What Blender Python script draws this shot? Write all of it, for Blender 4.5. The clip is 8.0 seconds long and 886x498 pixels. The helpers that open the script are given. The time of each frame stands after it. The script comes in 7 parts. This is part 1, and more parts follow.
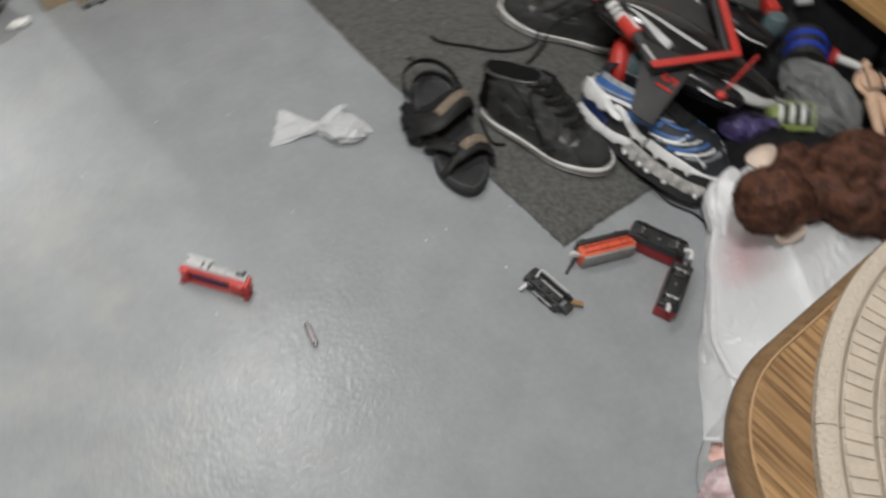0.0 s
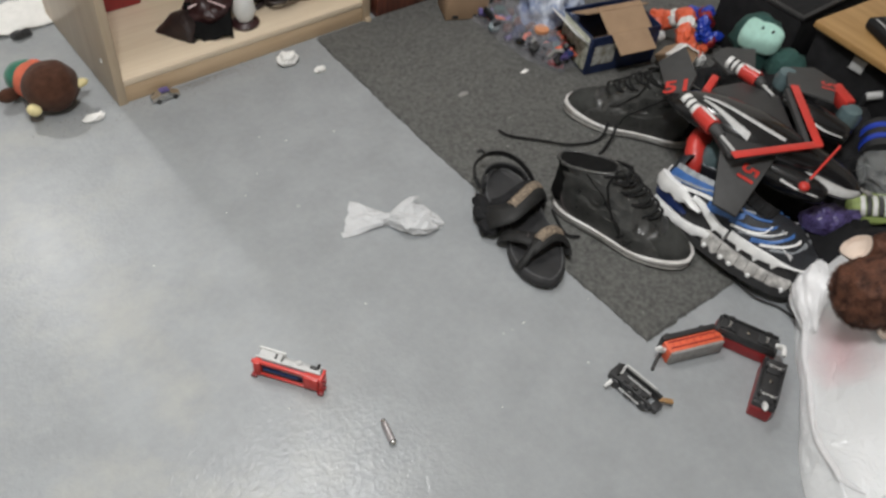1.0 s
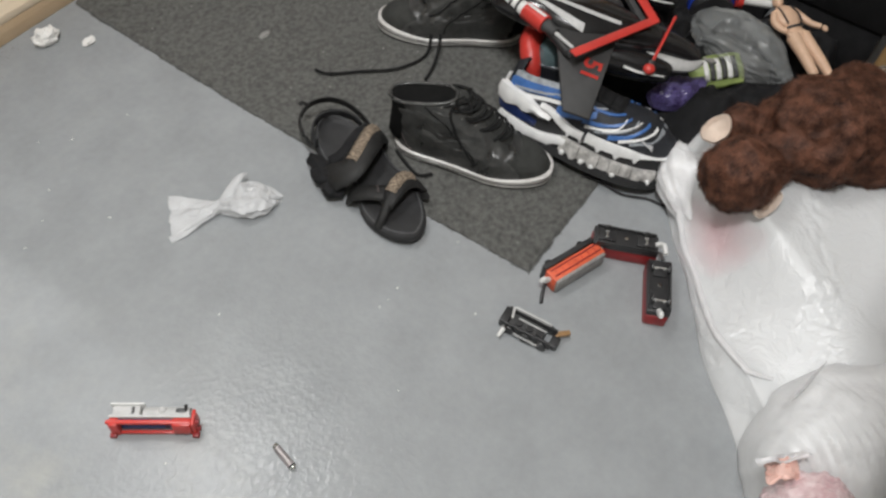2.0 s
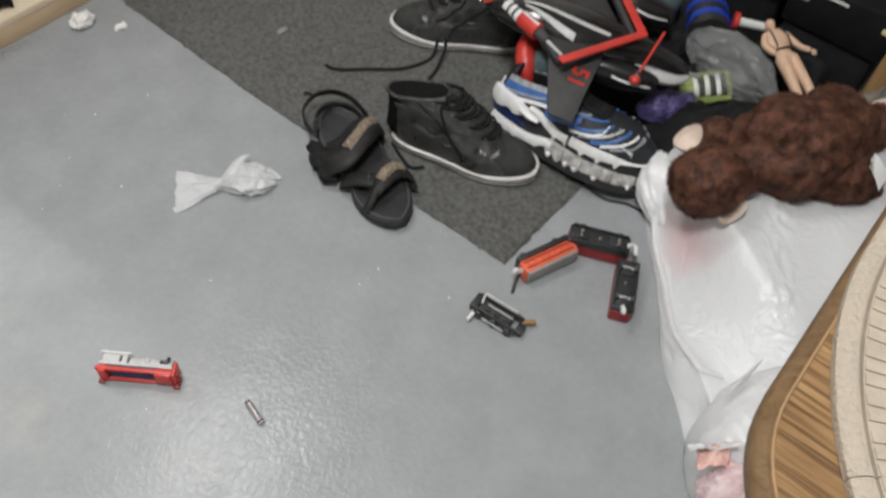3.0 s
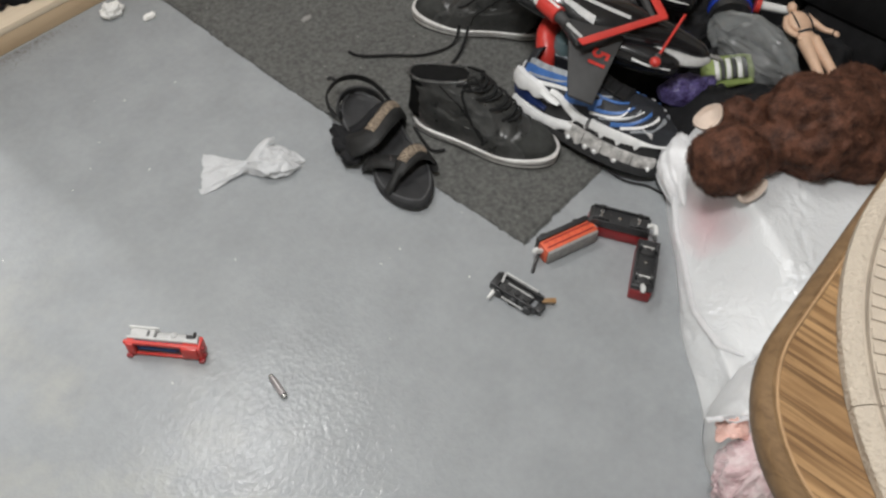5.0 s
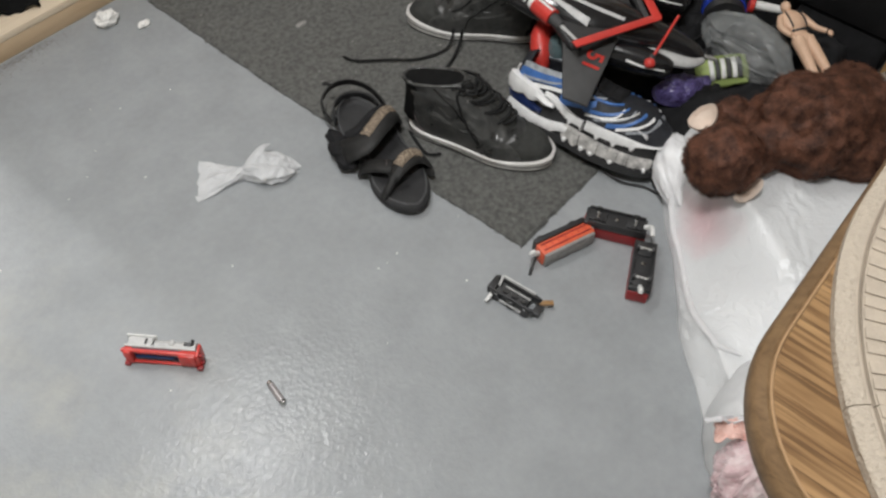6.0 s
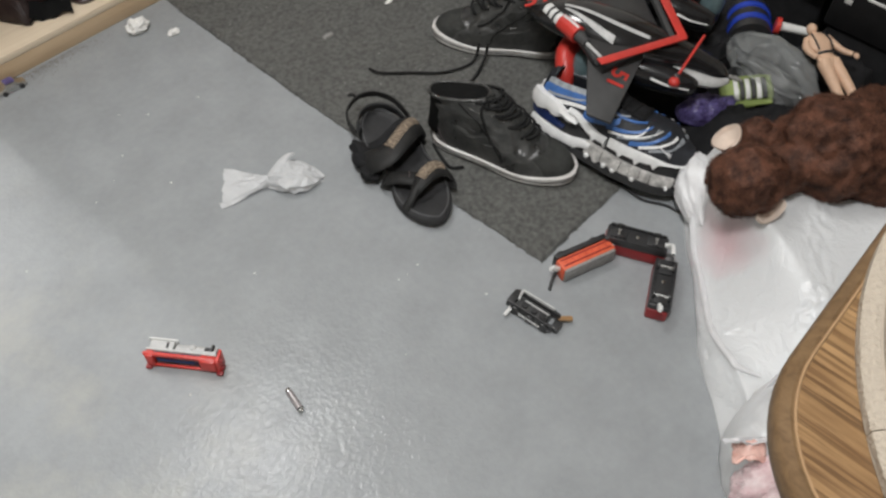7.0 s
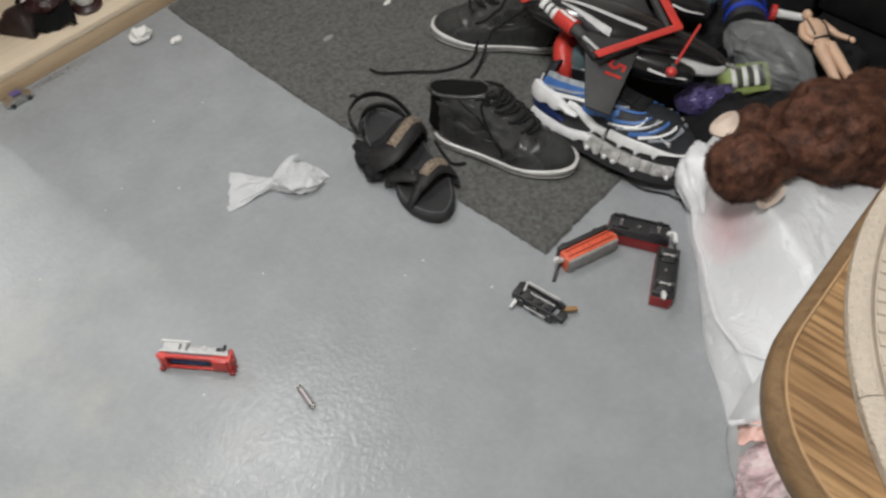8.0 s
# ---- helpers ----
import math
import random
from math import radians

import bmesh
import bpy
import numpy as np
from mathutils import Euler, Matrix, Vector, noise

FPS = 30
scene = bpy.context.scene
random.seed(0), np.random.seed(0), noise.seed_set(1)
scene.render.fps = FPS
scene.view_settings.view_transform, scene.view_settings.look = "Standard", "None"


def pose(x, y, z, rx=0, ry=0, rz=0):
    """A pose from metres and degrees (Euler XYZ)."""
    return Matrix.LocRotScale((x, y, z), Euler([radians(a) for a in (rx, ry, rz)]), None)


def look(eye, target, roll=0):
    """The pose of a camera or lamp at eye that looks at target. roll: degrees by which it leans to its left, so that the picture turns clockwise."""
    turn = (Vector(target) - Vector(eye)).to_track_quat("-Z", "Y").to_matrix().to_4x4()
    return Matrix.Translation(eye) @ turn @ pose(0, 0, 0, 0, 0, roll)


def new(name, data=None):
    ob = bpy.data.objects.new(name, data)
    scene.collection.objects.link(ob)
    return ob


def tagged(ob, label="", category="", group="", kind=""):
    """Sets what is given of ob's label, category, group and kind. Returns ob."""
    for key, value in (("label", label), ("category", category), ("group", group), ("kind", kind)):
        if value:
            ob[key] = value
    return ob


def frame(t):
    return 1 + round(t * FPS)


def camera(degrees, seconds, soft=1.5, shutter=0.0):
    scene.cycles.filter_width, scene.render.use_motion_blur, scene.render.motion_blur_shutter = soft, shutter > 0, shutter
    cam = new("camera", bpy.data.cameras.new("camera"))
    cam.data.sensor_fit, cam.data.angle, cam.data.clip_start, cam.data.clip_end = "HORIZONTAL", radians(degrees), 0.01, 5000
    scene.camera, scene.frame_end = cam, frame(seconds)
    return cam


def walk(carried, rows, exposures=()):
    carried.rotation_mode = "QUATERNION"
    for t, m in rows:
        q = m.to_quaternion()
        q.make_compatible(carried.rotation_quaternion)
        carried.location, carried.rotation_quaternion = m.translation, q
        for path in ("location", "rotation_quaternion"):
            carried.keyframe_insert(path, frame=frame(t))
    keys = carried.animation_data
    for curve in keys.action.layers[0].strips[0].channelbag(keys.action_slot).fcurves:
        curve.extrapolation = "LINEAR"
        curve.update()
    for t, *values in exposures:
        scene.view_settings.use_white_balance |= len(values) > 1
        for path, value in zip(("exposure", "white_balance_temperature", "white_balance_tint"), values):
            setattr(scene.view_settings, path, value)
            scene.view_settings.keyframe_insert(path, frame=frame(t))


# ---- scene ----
cam = camera(56.4, 8.0, soft=2.5, shutter=0.8)
PATH = [
    (0, (-0.83, -0.449, 1.215), (0.032, 0.324, -0.415), 10.5),
    (0.2, (-0.817, -0.429, 1.197), (0.081, 0.322, -0.426), 6.9),
    (0.3, (-0.834, -0.443, 1.167), (0.103, 0.364, -0.405), 5.0),
    (0.5, (-0.884, -0.364, 1.164), (0.153, 0.448, -0.341), 10.5),
    (0.7, (-0.893, -0.391, 1.155), (0.068, 0.525, -0.341), 6.0),
    (1, (-0.893, -0.383, 1.153), (0.04, 0.59, -0.325), 7.4),
    (1.1, (-0.848, -0.369, 1.164), (0.063, 0.531, -0.373), 7.5),
    (1.2, (-0.83, -0.349, 1.151), (0.127, 0.504, -0.384), 8.6),
    (1.3, (-0.801, -0.328, 1.142), (0.194, 0.467, -0.4), 8.4),
    (1.5, (-0.773, -0.263, 1.128), (0.29, 0.347, -0.453), 10.1),
    (1.7, (-0.749, -0.236, 1.118), (0.303, 0.309, -0.494), 8.2),
    (2.8, (-0.749, -0.329, 1.184), (0.22, 0.239, -0.472), 6.5),
    (3, (-0.761, -0.377, 1.173), (0.22, 0.282, -0.44), 6.7),
    (3.2, (-0.771, -0.382, 1.174), (0.25, 0.273, -0.416), 7.8),
    (3.3, (-0.777, -0.398, 1.178), (0.27, 0.289, -0.381), 6.7),
    (3.5, (-0.79, -0.41, 1.169), (0.29, 0.295, -0.36), 5.1),
    (3.7, (-0.79, -0.404, 1.164), (0.277, 0.297, -0.375), 5.3),
    (4, (-0.79, -0.407, 1.163), (0.224, 0.299, -0.409), 5.1),
    (4.5, (-0.791, -0.411, 1.158), (0.174, 0.296, -0.445), 4.7),
    (4.7, (-0.79, -0.411, 1.161), (0.16, 0.3, -0.449), 4.5),
    (6, (-0.784, -0.414, 1.163), (0.168, 0.301, -0.444), 3.5),
    (6.5, (-0.787, -0.407, 1.169), (0.166, 0.336, -0.425), 3.4),
    (7, (-0.792, -0.41, 1.169), (0.152, 0.35, -0.422), 3.5),
    (7.5, (-0.794, -0.412, 1.178), (0.163, 0.327, -0.415), 3.6),
    (8, (-0.802, -0.427, 1.179), (0.129, 0.349, -0.412), 0.9),
]
EXPOSURES = [(0.0, -0.2), (0.5, -0.02), (1.0, 0.0), (1.5, 0.03), (3.0, -0.04), (3.5, 0.05), (4.5, 0.02), (6.0, -0.05), (8.0, -0.06)]
walk(cam, [(t, look(eye, target, roll)) for t, eye, target, roll in PATH], EXPOSURES)

# ---- light ----
world = bpy.data.worlds.new("world")
scene.world = world
world.use_nodes = True
world.node_tree.nodes["Background"].inputs[0].default_value = (0.9, 0.95, 1.0, 1)
world.node_tree.nodes["Background"].inputs[1].default_value = 0.02
ROOM = (-2.6, 1.32, -2.4, 4.3, 2.42)  # x0 x1 y0 y1 height
LAMPS = (((-0.14, 1.08), 16.3, (0.6, 0.36)), ((-0.5, 3.05), 38.0, (0.15, 0.15)), ((-0.8, -0.15), 37.0, (0.35, 0.35)))  # place, watts, size


# ---- materials ----
def material(name, color, rough=0.5, var=0.15, scale=20.0, bump=0.1, grain=200.0, metal=0.0, coat=0.0,
             second=None, spec=0.5, trans=0.0, sheen=0.0, alpha=1.0, stretch=(1, 1, 1), emit=0.0, rand=0.0, rvar=0.0):
    """A node material: colour varied at two scales, fine relief, gloss."""
    m = bpy.data.materials.new(name)
    m.use_nodes = True
    nt = m.node_tree
    b = nt.nodes["Principled BSDF"]
    tc = nt.nodes.new("ShaderNodeTexCoord")
    mp = nt.nodes.new("ShaderNodeMapping")
    mp.inputs["Scale"].default_value = stretch
    nt.links.new(tc.outputs["Object"], mp.inputs[0])
    big = nt.nodes.new("ShaderNodeTexNoise")
    big.inputs["Scale"].default_value, big.inputs["Detail"].default_value = scale, 5
    nt.links.new(mp.outputs[0], big.inputs["Vector"])
    fine = nt.nodes.new("ShaderNodeTexNoise")
    fine.inputs["Scale"].default_value, fine.inputs["Detail"].default_value = grain, 3
    nt.links.new(mp.outputs[0], fine.inputs["Vector"])
    add = nt.nodes.new("ShaderNodeMath")
    add.operation = "MULTIPLY_ADD"
    nt.links.new(fine.outputs[0], add.inputs[0])
    add.inputs[1].default_value = 0.45
    nt.links.new(big.outputs[0], add.inputs[2])
    ramp = nt.nodes.new("ShaderNodeValToRGB")
    low = [c * (1 - var) for c in color]
    high = list(second) if second else [min(1, c * (1 + var)) for c in color]
    ramp.color_ramp.elements[0].position, ramp.color_ramp.elements[1].position = 0.5, 0.95
    ramp.color_ramp.elements[0].color, ramp.color_ramp.elements[1].color = (*low, 1), (*high, 1)
    nt.links.new(add.outputs[0], ramp.inputs[0])
    colour = ramp.outputs[0]
    if rand:
        info = nt.nodes.new("ShaderNodeObjectInfo")
        hsv = nt.nodes.new("ShaderNodeHueSaturation")
        rng = nt.nodes.new("ShaderNodeMapRange")
        rng.inputs[3].default_value, rng.inputs[4].default_value = 1 - rand, 1 + rand
        nt.links.new(info.outputs["Random"], rng.inputs[0])
        nt.links.new(rng.outputs[0], hsv.inputs["Value"])
        nt.links.new(colour, hsv.inputs["Color"])
        colour = hsv.outputs[0]
    nt.links.new(colour, b.inputs["Base Color"])
    b.inputs["Roughness"].default_value, b.inputs["Metallic"].default_value = rough, metal
    if rvar:
        rr = nt.nodes.new("ShaderNodeMapRange")
        rr.inputs[1].default_value, rr.inputs[2].default_value = 0.3, 0.7
        rr.inputs[3].default_value, rr.inputs[4].default_value = max(0.02, rough - rvar), min(1, rough + rvar)
        nt.links.new(big.outputs[0], rr.inputs[0])
        nt.links.new(rr.outputs[0], b.inputs["Roughness"])
    b.inputs["Coat Weight"].default_value = coat
    b.inputs["Specular IOR Level"].default_value = spec
    b.inputs["Transmission Weight"].default_value = trans
    b.inputs["Sheen Weight"].default_value = sheen
    b.inputs["Alpha"].default_value = alpha
    if emit:
        b.inputs["Emission Color"].default_value = (*color, 1)
        b.inputs["Emission Strength"].default_value = emit
    if bump:
        bp = nt.nodes.new("ShaderNodeBump")
        bp.inputs["Strength"].default_value, bp.inputs["Distance"].default_value = bump, 0.002
        nt.links.new(add.outputs[0], bp.inputs["Height"])
        nt.links.new(bp.outputs[0], b.inputs["Normal"])
    return m


def floor_paint():
    """Grey gloss floor paint over rough concrete: roller texture, scuffs, duller gloss towards the furniture, lamp-lit
    mottling put into the colour.
    """
    m = material("floor_paint", (0.305, 0.319, 0.327), 0.3, 0.09, 11.0, 0.0, 70.0)
    nt = m.node_tree
    b = nt.nodes["Principled BSDF"]
    tc = nt.nodes.new("ShaderNodeTexCoord")
    lump = nt.nodes.new("ShaderNodeTexNoise")
    lump.inputs["Scale"].default_value, lump.inputs["Detail"].default_value = 120, 1.5
    lump.inputs["Distortion"].default_value = 0.4
    wide = nt.nodes.new("ShaderNodeTexNoise")
    wide.inputs["Scale"].default_value, wide.inputs["Detail"].default_value = 9, 4
    for n in (lump, wide):
        nt.links.new(tc.outputs["Object"], n.inputs["Vector"])
    stipple = nt.nodes.new("ShaderNodeMapRange")  # rounded roller stipple
    stipple.interpolation_type = "SMOOTHSTEP"
    stipple.inputs[1].default_value, stipple.inputs[2].default_value, stipple.inputs[4].default_value = 0.3, 0.8, 1.0
    nt.links.new(lump.outputs[0], stipple.inputs[0])
    mix = nt.nodes.new("ShaderNodeMath")
    mix.operation = "MULTIPLY_ADD"
    nt.links.new(wide.outputs[0], mix.inputs[0])
    mix.inputs[1].default_value = 1.2
    nt.links.new(stipple.outputs[0], mix.inputs[2])
    xyz = nt.nodes.new("ShaderNodeSeparateXYZ")  # thick glossy coat in the walkway, thinner and duller towards the furniture
    nt.links.new(tc.outputs["Object"], xyz.inputs[0])
    levels = []
    for near, far in ((0.2, 0.05), (0.12, 0.265), (0.42, 0.2)):
        rng = nt.nodes.new("ShaderNodeMapRange")
        rng.interpolation_type = "SMOOTHERSTEP"
        rng.inputs[1].default_value, rng.inputs[2].default_value = -0.3, 0.65
        rng.inputs[3].default_value, rng.inputs[4].default_value = near, far
        nt.links.new(xyz.outputs[1], rng.inputs[0])
        levels.append(rng.outputs[0])
    bp = nt.nodes.new("ShaderNodeBump")
    bp.inputs["Distance"].default_value = 0.003
    nt.links.new(levels[0], bp.inputs["Strength"])
    nt.links.new(mix.outputs[0], bp.inputs["Height"])
    nt.links.new(bp.outputs[0], b.inputs["Coat Normal"])
    nt.links.new(levels[1], b.inputs["Coat Roughness"])
    soft_bump = nt.nodes.new("ShaderNodeBump")
    soft_bump.inputs["Strength"].default_value, soft_bump.inputs["Distance"].default_value = 0.13, 0.003
    nt.links.new(mix.outputs[0], soft_bump.inputs["Height"])
    nt.links.new(soft_bump.outputs[0], b.inputs["Normal"])
    nt.links.new(levels[2], b.inputs["Coat Weight"])
    lit_mottle = nt.nodes.new("ShaderNodeTexNoise")  # paler warm mottling painted in for the far lamp's light on the floor
    lit_mottle.inputs["Scale"].default_value, lit_mottle.inputs["Detail"].default_value, lit_mottle.inputs["Roughness"].default_value = 6, 8, 0.68
    nt.links.new(tc.outputs["Object"], lit_mottle.inputs["Vector"])
    patch = nt.nodes.new("ShaderNodeMapRange")
    patch.inputs[1].default_value, patch.inputs[2].default_value, patch.inputs[4].default_value = 0.47, 0.66, 0.6
    nt.links.new(lit_mottle.outputs[0], patch.inputs[0])
    # keeps the painted brightening to the lamp-lit left side
    lit_side = nt.nodes.new("ShaderNodeMapRange")
    lit_side.interpolation_type = "SMOOTHSTEP"
    lit_side.inputs[1].default_value, lit_side.inputs[2].default_value = -0.35, -0.75
    nt.links.new(xyz.outputs[0], lit_side.inputs[0])
    both = nt.nodes.new("ShaderNodeMath")
    both.operation = "MULTIPLY"
    nt.links.new(patch.outputs[0], both.inputs[0])
    nt.links.new(lit_side.outputs[0], both.inputs[1])
    tint = nt.nodes.new("ShaderNodeMix")
    tint.data_type = "RGBA"
    nt.links.new(both.outputs[0], tint.inputs[0])
    nt.links.new(b.inputs["Base Color"].links[0].from_socket, tint.inputs[6])
    tint.inputs[7].default_value = (0.4, 0.4, 0.37, 1)
    nt.links.new(tint.outputs[2], b.inputs["Base Color"])
    b.inputs["Specular IOR Level"].default_value = 0.2
    b.inputs["Roughness"].default_value = 0.5
    return m


def wood(name, light, dark, rough=0.4, along="y", rings=55.0, coat=0.2, bump=0.08, swirl=1.2):
    """Wood with grain along one axis."""
    m = material(name, light, rough, 0.1, 6, 0)
    nt = m.node_tree
    b = nt.nodes["Principled BSDF"]
    tc = nt.nodes.new("ShaderNodeTexCoord")
    mp = nt.nodes.new("ShaderNodeMapping")
    mp.inputs["Scale"].default_value = {"y": (1, 0.06, 1), "x": (0.06, 1, 1), "z": (1, 1, 0.06)}[along]
    nt.links.new(tc.outputs["Object"], mp.inputs[0])
    n1 = nt.nodes.new("ShaderNodeTexNoise")
    n1.inputs["Scale"].default_value, n1.inputs["Detail"].default_value = rings, 6
    n1.inputs["Distortion"].default_value = swirl
    n2 = nt.nodes.new("ShaderNodeTexNoise")
    n2.inputs["Scale"].default_value, n2.inputs["Detail"].default_value = rings * 7, 2
    for n in (n1, n2):
        nt.links.new(mp.outputs[0], n.inputs["Vector"])
    add = nt.nodes.new("ShaderNodeMath")
    add.operation = "MULTIPLY_ADD"
    nt.links.new(n2.outputs[0], add.inputs[0])
    add.inputs[1].default_value = 0.35
    nt.links.new(n1.outputs[0], add.inputs[2])
    ramp = nt.nodes.new("ShaderNodeValToRGB")
    e = ramp.color_ramp.elements
    e[0].position, e[0].color = 0.52, (*light, 1)
    e[1].position, e[1].color = 0.86, (*dark, 1)
    nt.links.new(add.outputs[0], ramp.inputs[0])
    nt.links.new(ramp.outputs[0], b.inputs["Base Color"])
    b.inputs["Coat Weight"].default_value = coat
    bp = nt.nodes.new("ShaderNodeBump")
    bp.inputs["Strength"].default_value, bp.inputs["Distance"].default_value = bump, 0.001
    nt.links.new(add.outputs[0], bp.inputs["Height"])
    nt.links.new(bp.outputs[0], b.inputs["Normal"])
    return m


def oak_veneer():
    """Flat-sawn oak: broad warm figure, thin dark open pores along the grain, a few wide dark streaks."""
    m = wood("oak_tabletop", (0.32, 0.195, 0.09), (0.17, 0.094, 0.04), 0.38, "y", 95, 0.25, 0.15, 0.7)
    nt = m.node_tree
    b = nt.nodes["Principled BSDF"]
    base = b.inputs["Base Color"].links[0].from_socket
    tc = nt.nodes.new("ShaderNodeTexCoord")
    for scale, stretch, lo, hi, depth, colour in ((420, 0.022, 0.54, 0.62, 0.75, (0.07, 0.034, 0.013)), (150, 0.028, 0.54, 0.62, 0.7, (0.11, 0.056, 0.022)), (60, 0.03, 0.56, 0.66, 0.4, (0.12, 0.062, 0.025))):
        mp = nt.nodes.new("ShaderNodeMapping")
        mp.inputs["Scale"].default_value = (1, stretch, 1)
        nt.links.new(tc.outputs["Object"], mp.inputs[0])
        n = nt.nodes.new("ShaderNodeTexNoise")
        n.inputs["Scale"].default_value, n.inputs["Detail"].default_value, n.inputs["Distortion"].default_value = scale, 3, 0.25
        nt.links.new(mp.outputs[0], n.inputs["Vector"])
        rng = nt.nodes.new("ShaderNodeMapRange")
        rng.inputs[1].default_value, rng.inputs[2].default_value, rng.inputs[4].default_value = lo, hi, depth
        nt.links.new(n.outputs[0], rng.inputs[0])
        mix = nt.nodes.new("ShaderNodeMix")
        mix.data_type = "RGBA"
        nt.links.new(rng.outputs[0], mix.inputs[0])
        nt.links.new(base, mix.inputs[6])
        mix.inputs[7].default_value = (*colour, 1)
        base = mix.outputs[2]
    nt.links.new(base, b.inputs["Base Color"])
    return m


FLOOR = floor_paint()
CARPET = material("carpet_pile", (0.088, 0.088, 0.082), 0.95, 0.3, 110, 0.9, 520, second=(0.146, 0.146, 0.137), spec=0.15, sheen=0.3)
PLASTER = material("wall_paint", (0.62, 0.6, 0.56), 0.8, 0.06, 4, 0.1, 90)
CEIL = material("ceiling_paint", (0.75, 0.74, 0.72), 0.85, 0.05, 5, 0.15, 120)
BULB = material("lamp_glass", (1.0, 0.97, 0.92), 0.4, 0.0, 5, 0, emit=4.0)
WHITE_METAL = material("white_enamel", (0.75, 0.75, 0.74), 0.4, 0.05, 10, 0.02)
# one laminate: shelves coloured brighter as if lit, uprights and plinth darker as shaded
BIRCH_LIT = wood("birch_laminate_lit", (0.78, 0.66, 0.5), (0.7, 0.57, 0.42), 0.45, "x", 40, 0.1)
BIRCH_UP = wood("birch_upright_shaded", (0.56, 0.45, 0.32), (0.48, 0.37, 0.25), 0.45, "z", 40, 0.1)
BIRCH_PLINTH = wood("birch_plinth_shaded", (0.6, 0.445, 0.285), (0.51, 0.365, 0.225), 0.5, "x", 40, 0.1)
REDWOOD = wood("red_brown_veneer", (0.13, 0.042, 0.026), (0.06, 0.019, 0.013), 0.35, "z", 50, 0.3)
PINE = wood("pine_board", (0.41, 0.25, 0.1), (0.31, 0.175, 0.062), 0.5, "y", 45, 0.1)
PINE_UP = wood("pine_post", (0.48, 0.3, 0.13), (0.34, 0.2, 0.08), 0.5, "z", 45, 0.1)
OAK = oak_veneer()
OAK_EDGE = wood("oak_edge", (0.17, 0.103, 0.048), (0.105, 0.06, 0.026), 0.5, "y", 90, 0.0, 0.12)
OAK_LINE = material("oak_bead", (0.3, 0.19, 0.1), 0.4, 0.12, 30, 0.1)
TRACK = material("tan_plastic", (0.37, 0.315, 0.25), 0.55, 0.1, 60, 0.25, 420)
GRAVEL = material("tan_plastic_ballast", (0.385, 0.33, 0.262), 0.65, 0.06, 240, 1.6, 420)
GROOVE = material("groove_dark_tan", (0.23, 0.19, 0.145), 0.7, 0.2, 60, 0.2)
DEEP = material("matt_black_case", (0.01, 0.01, 0.0105), 0.6, 0.3, 25, 0.15, spec=0.2)
BLACK = material("black_plastic", (0.03, 0.03, 0.031), 0.4, 0.3, 25, 0.1)
GLOSS = material("gloss_black_plastic", (0.012, 0.012, 0.013), 0.2, 0.25, 25, 0.03, coat=0.3, rvar=0.06)
CHARCOAL = material("charcoal_foam", (0.05, 0.05, 0.05), 0.7, 0.12, 60, 0.2, 500)
DARKCLOTH = material("black_cloth", (0.017, 0.017, 0.018), 0.9, 0.3, 40, 0.5, 500, spec=0.2)
LEATHER = material("black_shoe_leather", (0.034, 0.035, 0.034), 0.36, 0.35, 34, 0.7, 160, second=(0.066, 0.066, 0.063), rvar=0.12, spec=0.75)
SUEDE = material("dark_shoe_canvas", (0.045, 0.046, 0.043), 0.85, 0.2, 60, 0.5, 700, spec=0.2)
PIPING = material("worn_brown_piping", (0.1, 0.08, 0.078), 0.6, 0.3, 60, 0.3)
LINING = material("black_lining", (0.009, 0.009, 0.009), 0.95, 0.2, 50, 0.3, spec=0.1)
RUBBER_W = material("white_rubber", (0.64, 0.6, 0.56), 0.55, 0.35, 16, 0.1, 300, second=(0.8, 0.79, 0.77))
SHOEWHITE = material("white_shoe_overlay", (0.84, 0.84, 0.83), 0.4, 0.08, 50, 0.08, 300)
RUBBER_B = material("black_rubber", (0.026, 0.026, 0.027), 0.75, 0.2, 40, 0.3)
LACE = material("black_lace", (0.014, 0.014, 0.014), 0.85, 0.3, 300, 0.7, 900, spec=0.2)
INSOLE = material("grey_footbed", (0.022, 0.022, 0.023), 0.6, 0.3, 30, 0.4, 300)
SANDALRIM = material("worn_grey_rim", (0.075, 0.076, 0.078), 0.6, 0.25, 60, 0.2)
PATTERN = material("brown_woven_strap", (0.07, 0.052, 0.038), 0.8, 0.7, 260, 0.9, 700, second=(0.42, 0.33, 0.24))
STRAP = material("black_sandal_strap", (0.013, 0.0128, 0.0125), 0.6, 0.4, 80, 0.5, 500, spec=0.4)
RED = material("red_plastic", (0.55, 0.045, 0.035), 0.35, 0.12, 30, 0.03)
DARKRED = material("dark_red_plastic", (0.27, 0.02, 0.022), 0.4, 0.15, 30, 0.03)
ORANGE = material("orange_red_plastic", (0.72, 0.13, 0.06), 0.4, 0.12, 40, 0.05)
WHITE = material("white_plastic", (0.72, 0.72, 0.7), 0.4, 0.06, 30, 0.05)
GREY = material("grey_plastic", (0.28, 0.275, 0.26), 0.45, 0.2, 50, 0.1)
LIGHTGREY = material("light_grey_plastic", (0.5, 0.5, 0.49), 0.45, 0.12, 50, 0.08)
BLUE = material("blue_plastic", (0.02, 0.055, 0.42), 0.35, 0.15, 30, 0.03)
SHOEBLUE = material("blue_shoe_overlay", (0.05, 0.14, 0.38), 0.4, 0.2, 50, 0.1)
SILVER = material("silver_shoe_mesh", (0.3, 0.32, 0.34), 0.5, 0.3, 90, 0.6, 700)
BOXBLUE = material("printed_dark_blue_card", (0.012, 0.024, 0.075), 0.4, 0.4, 40, 0.05)
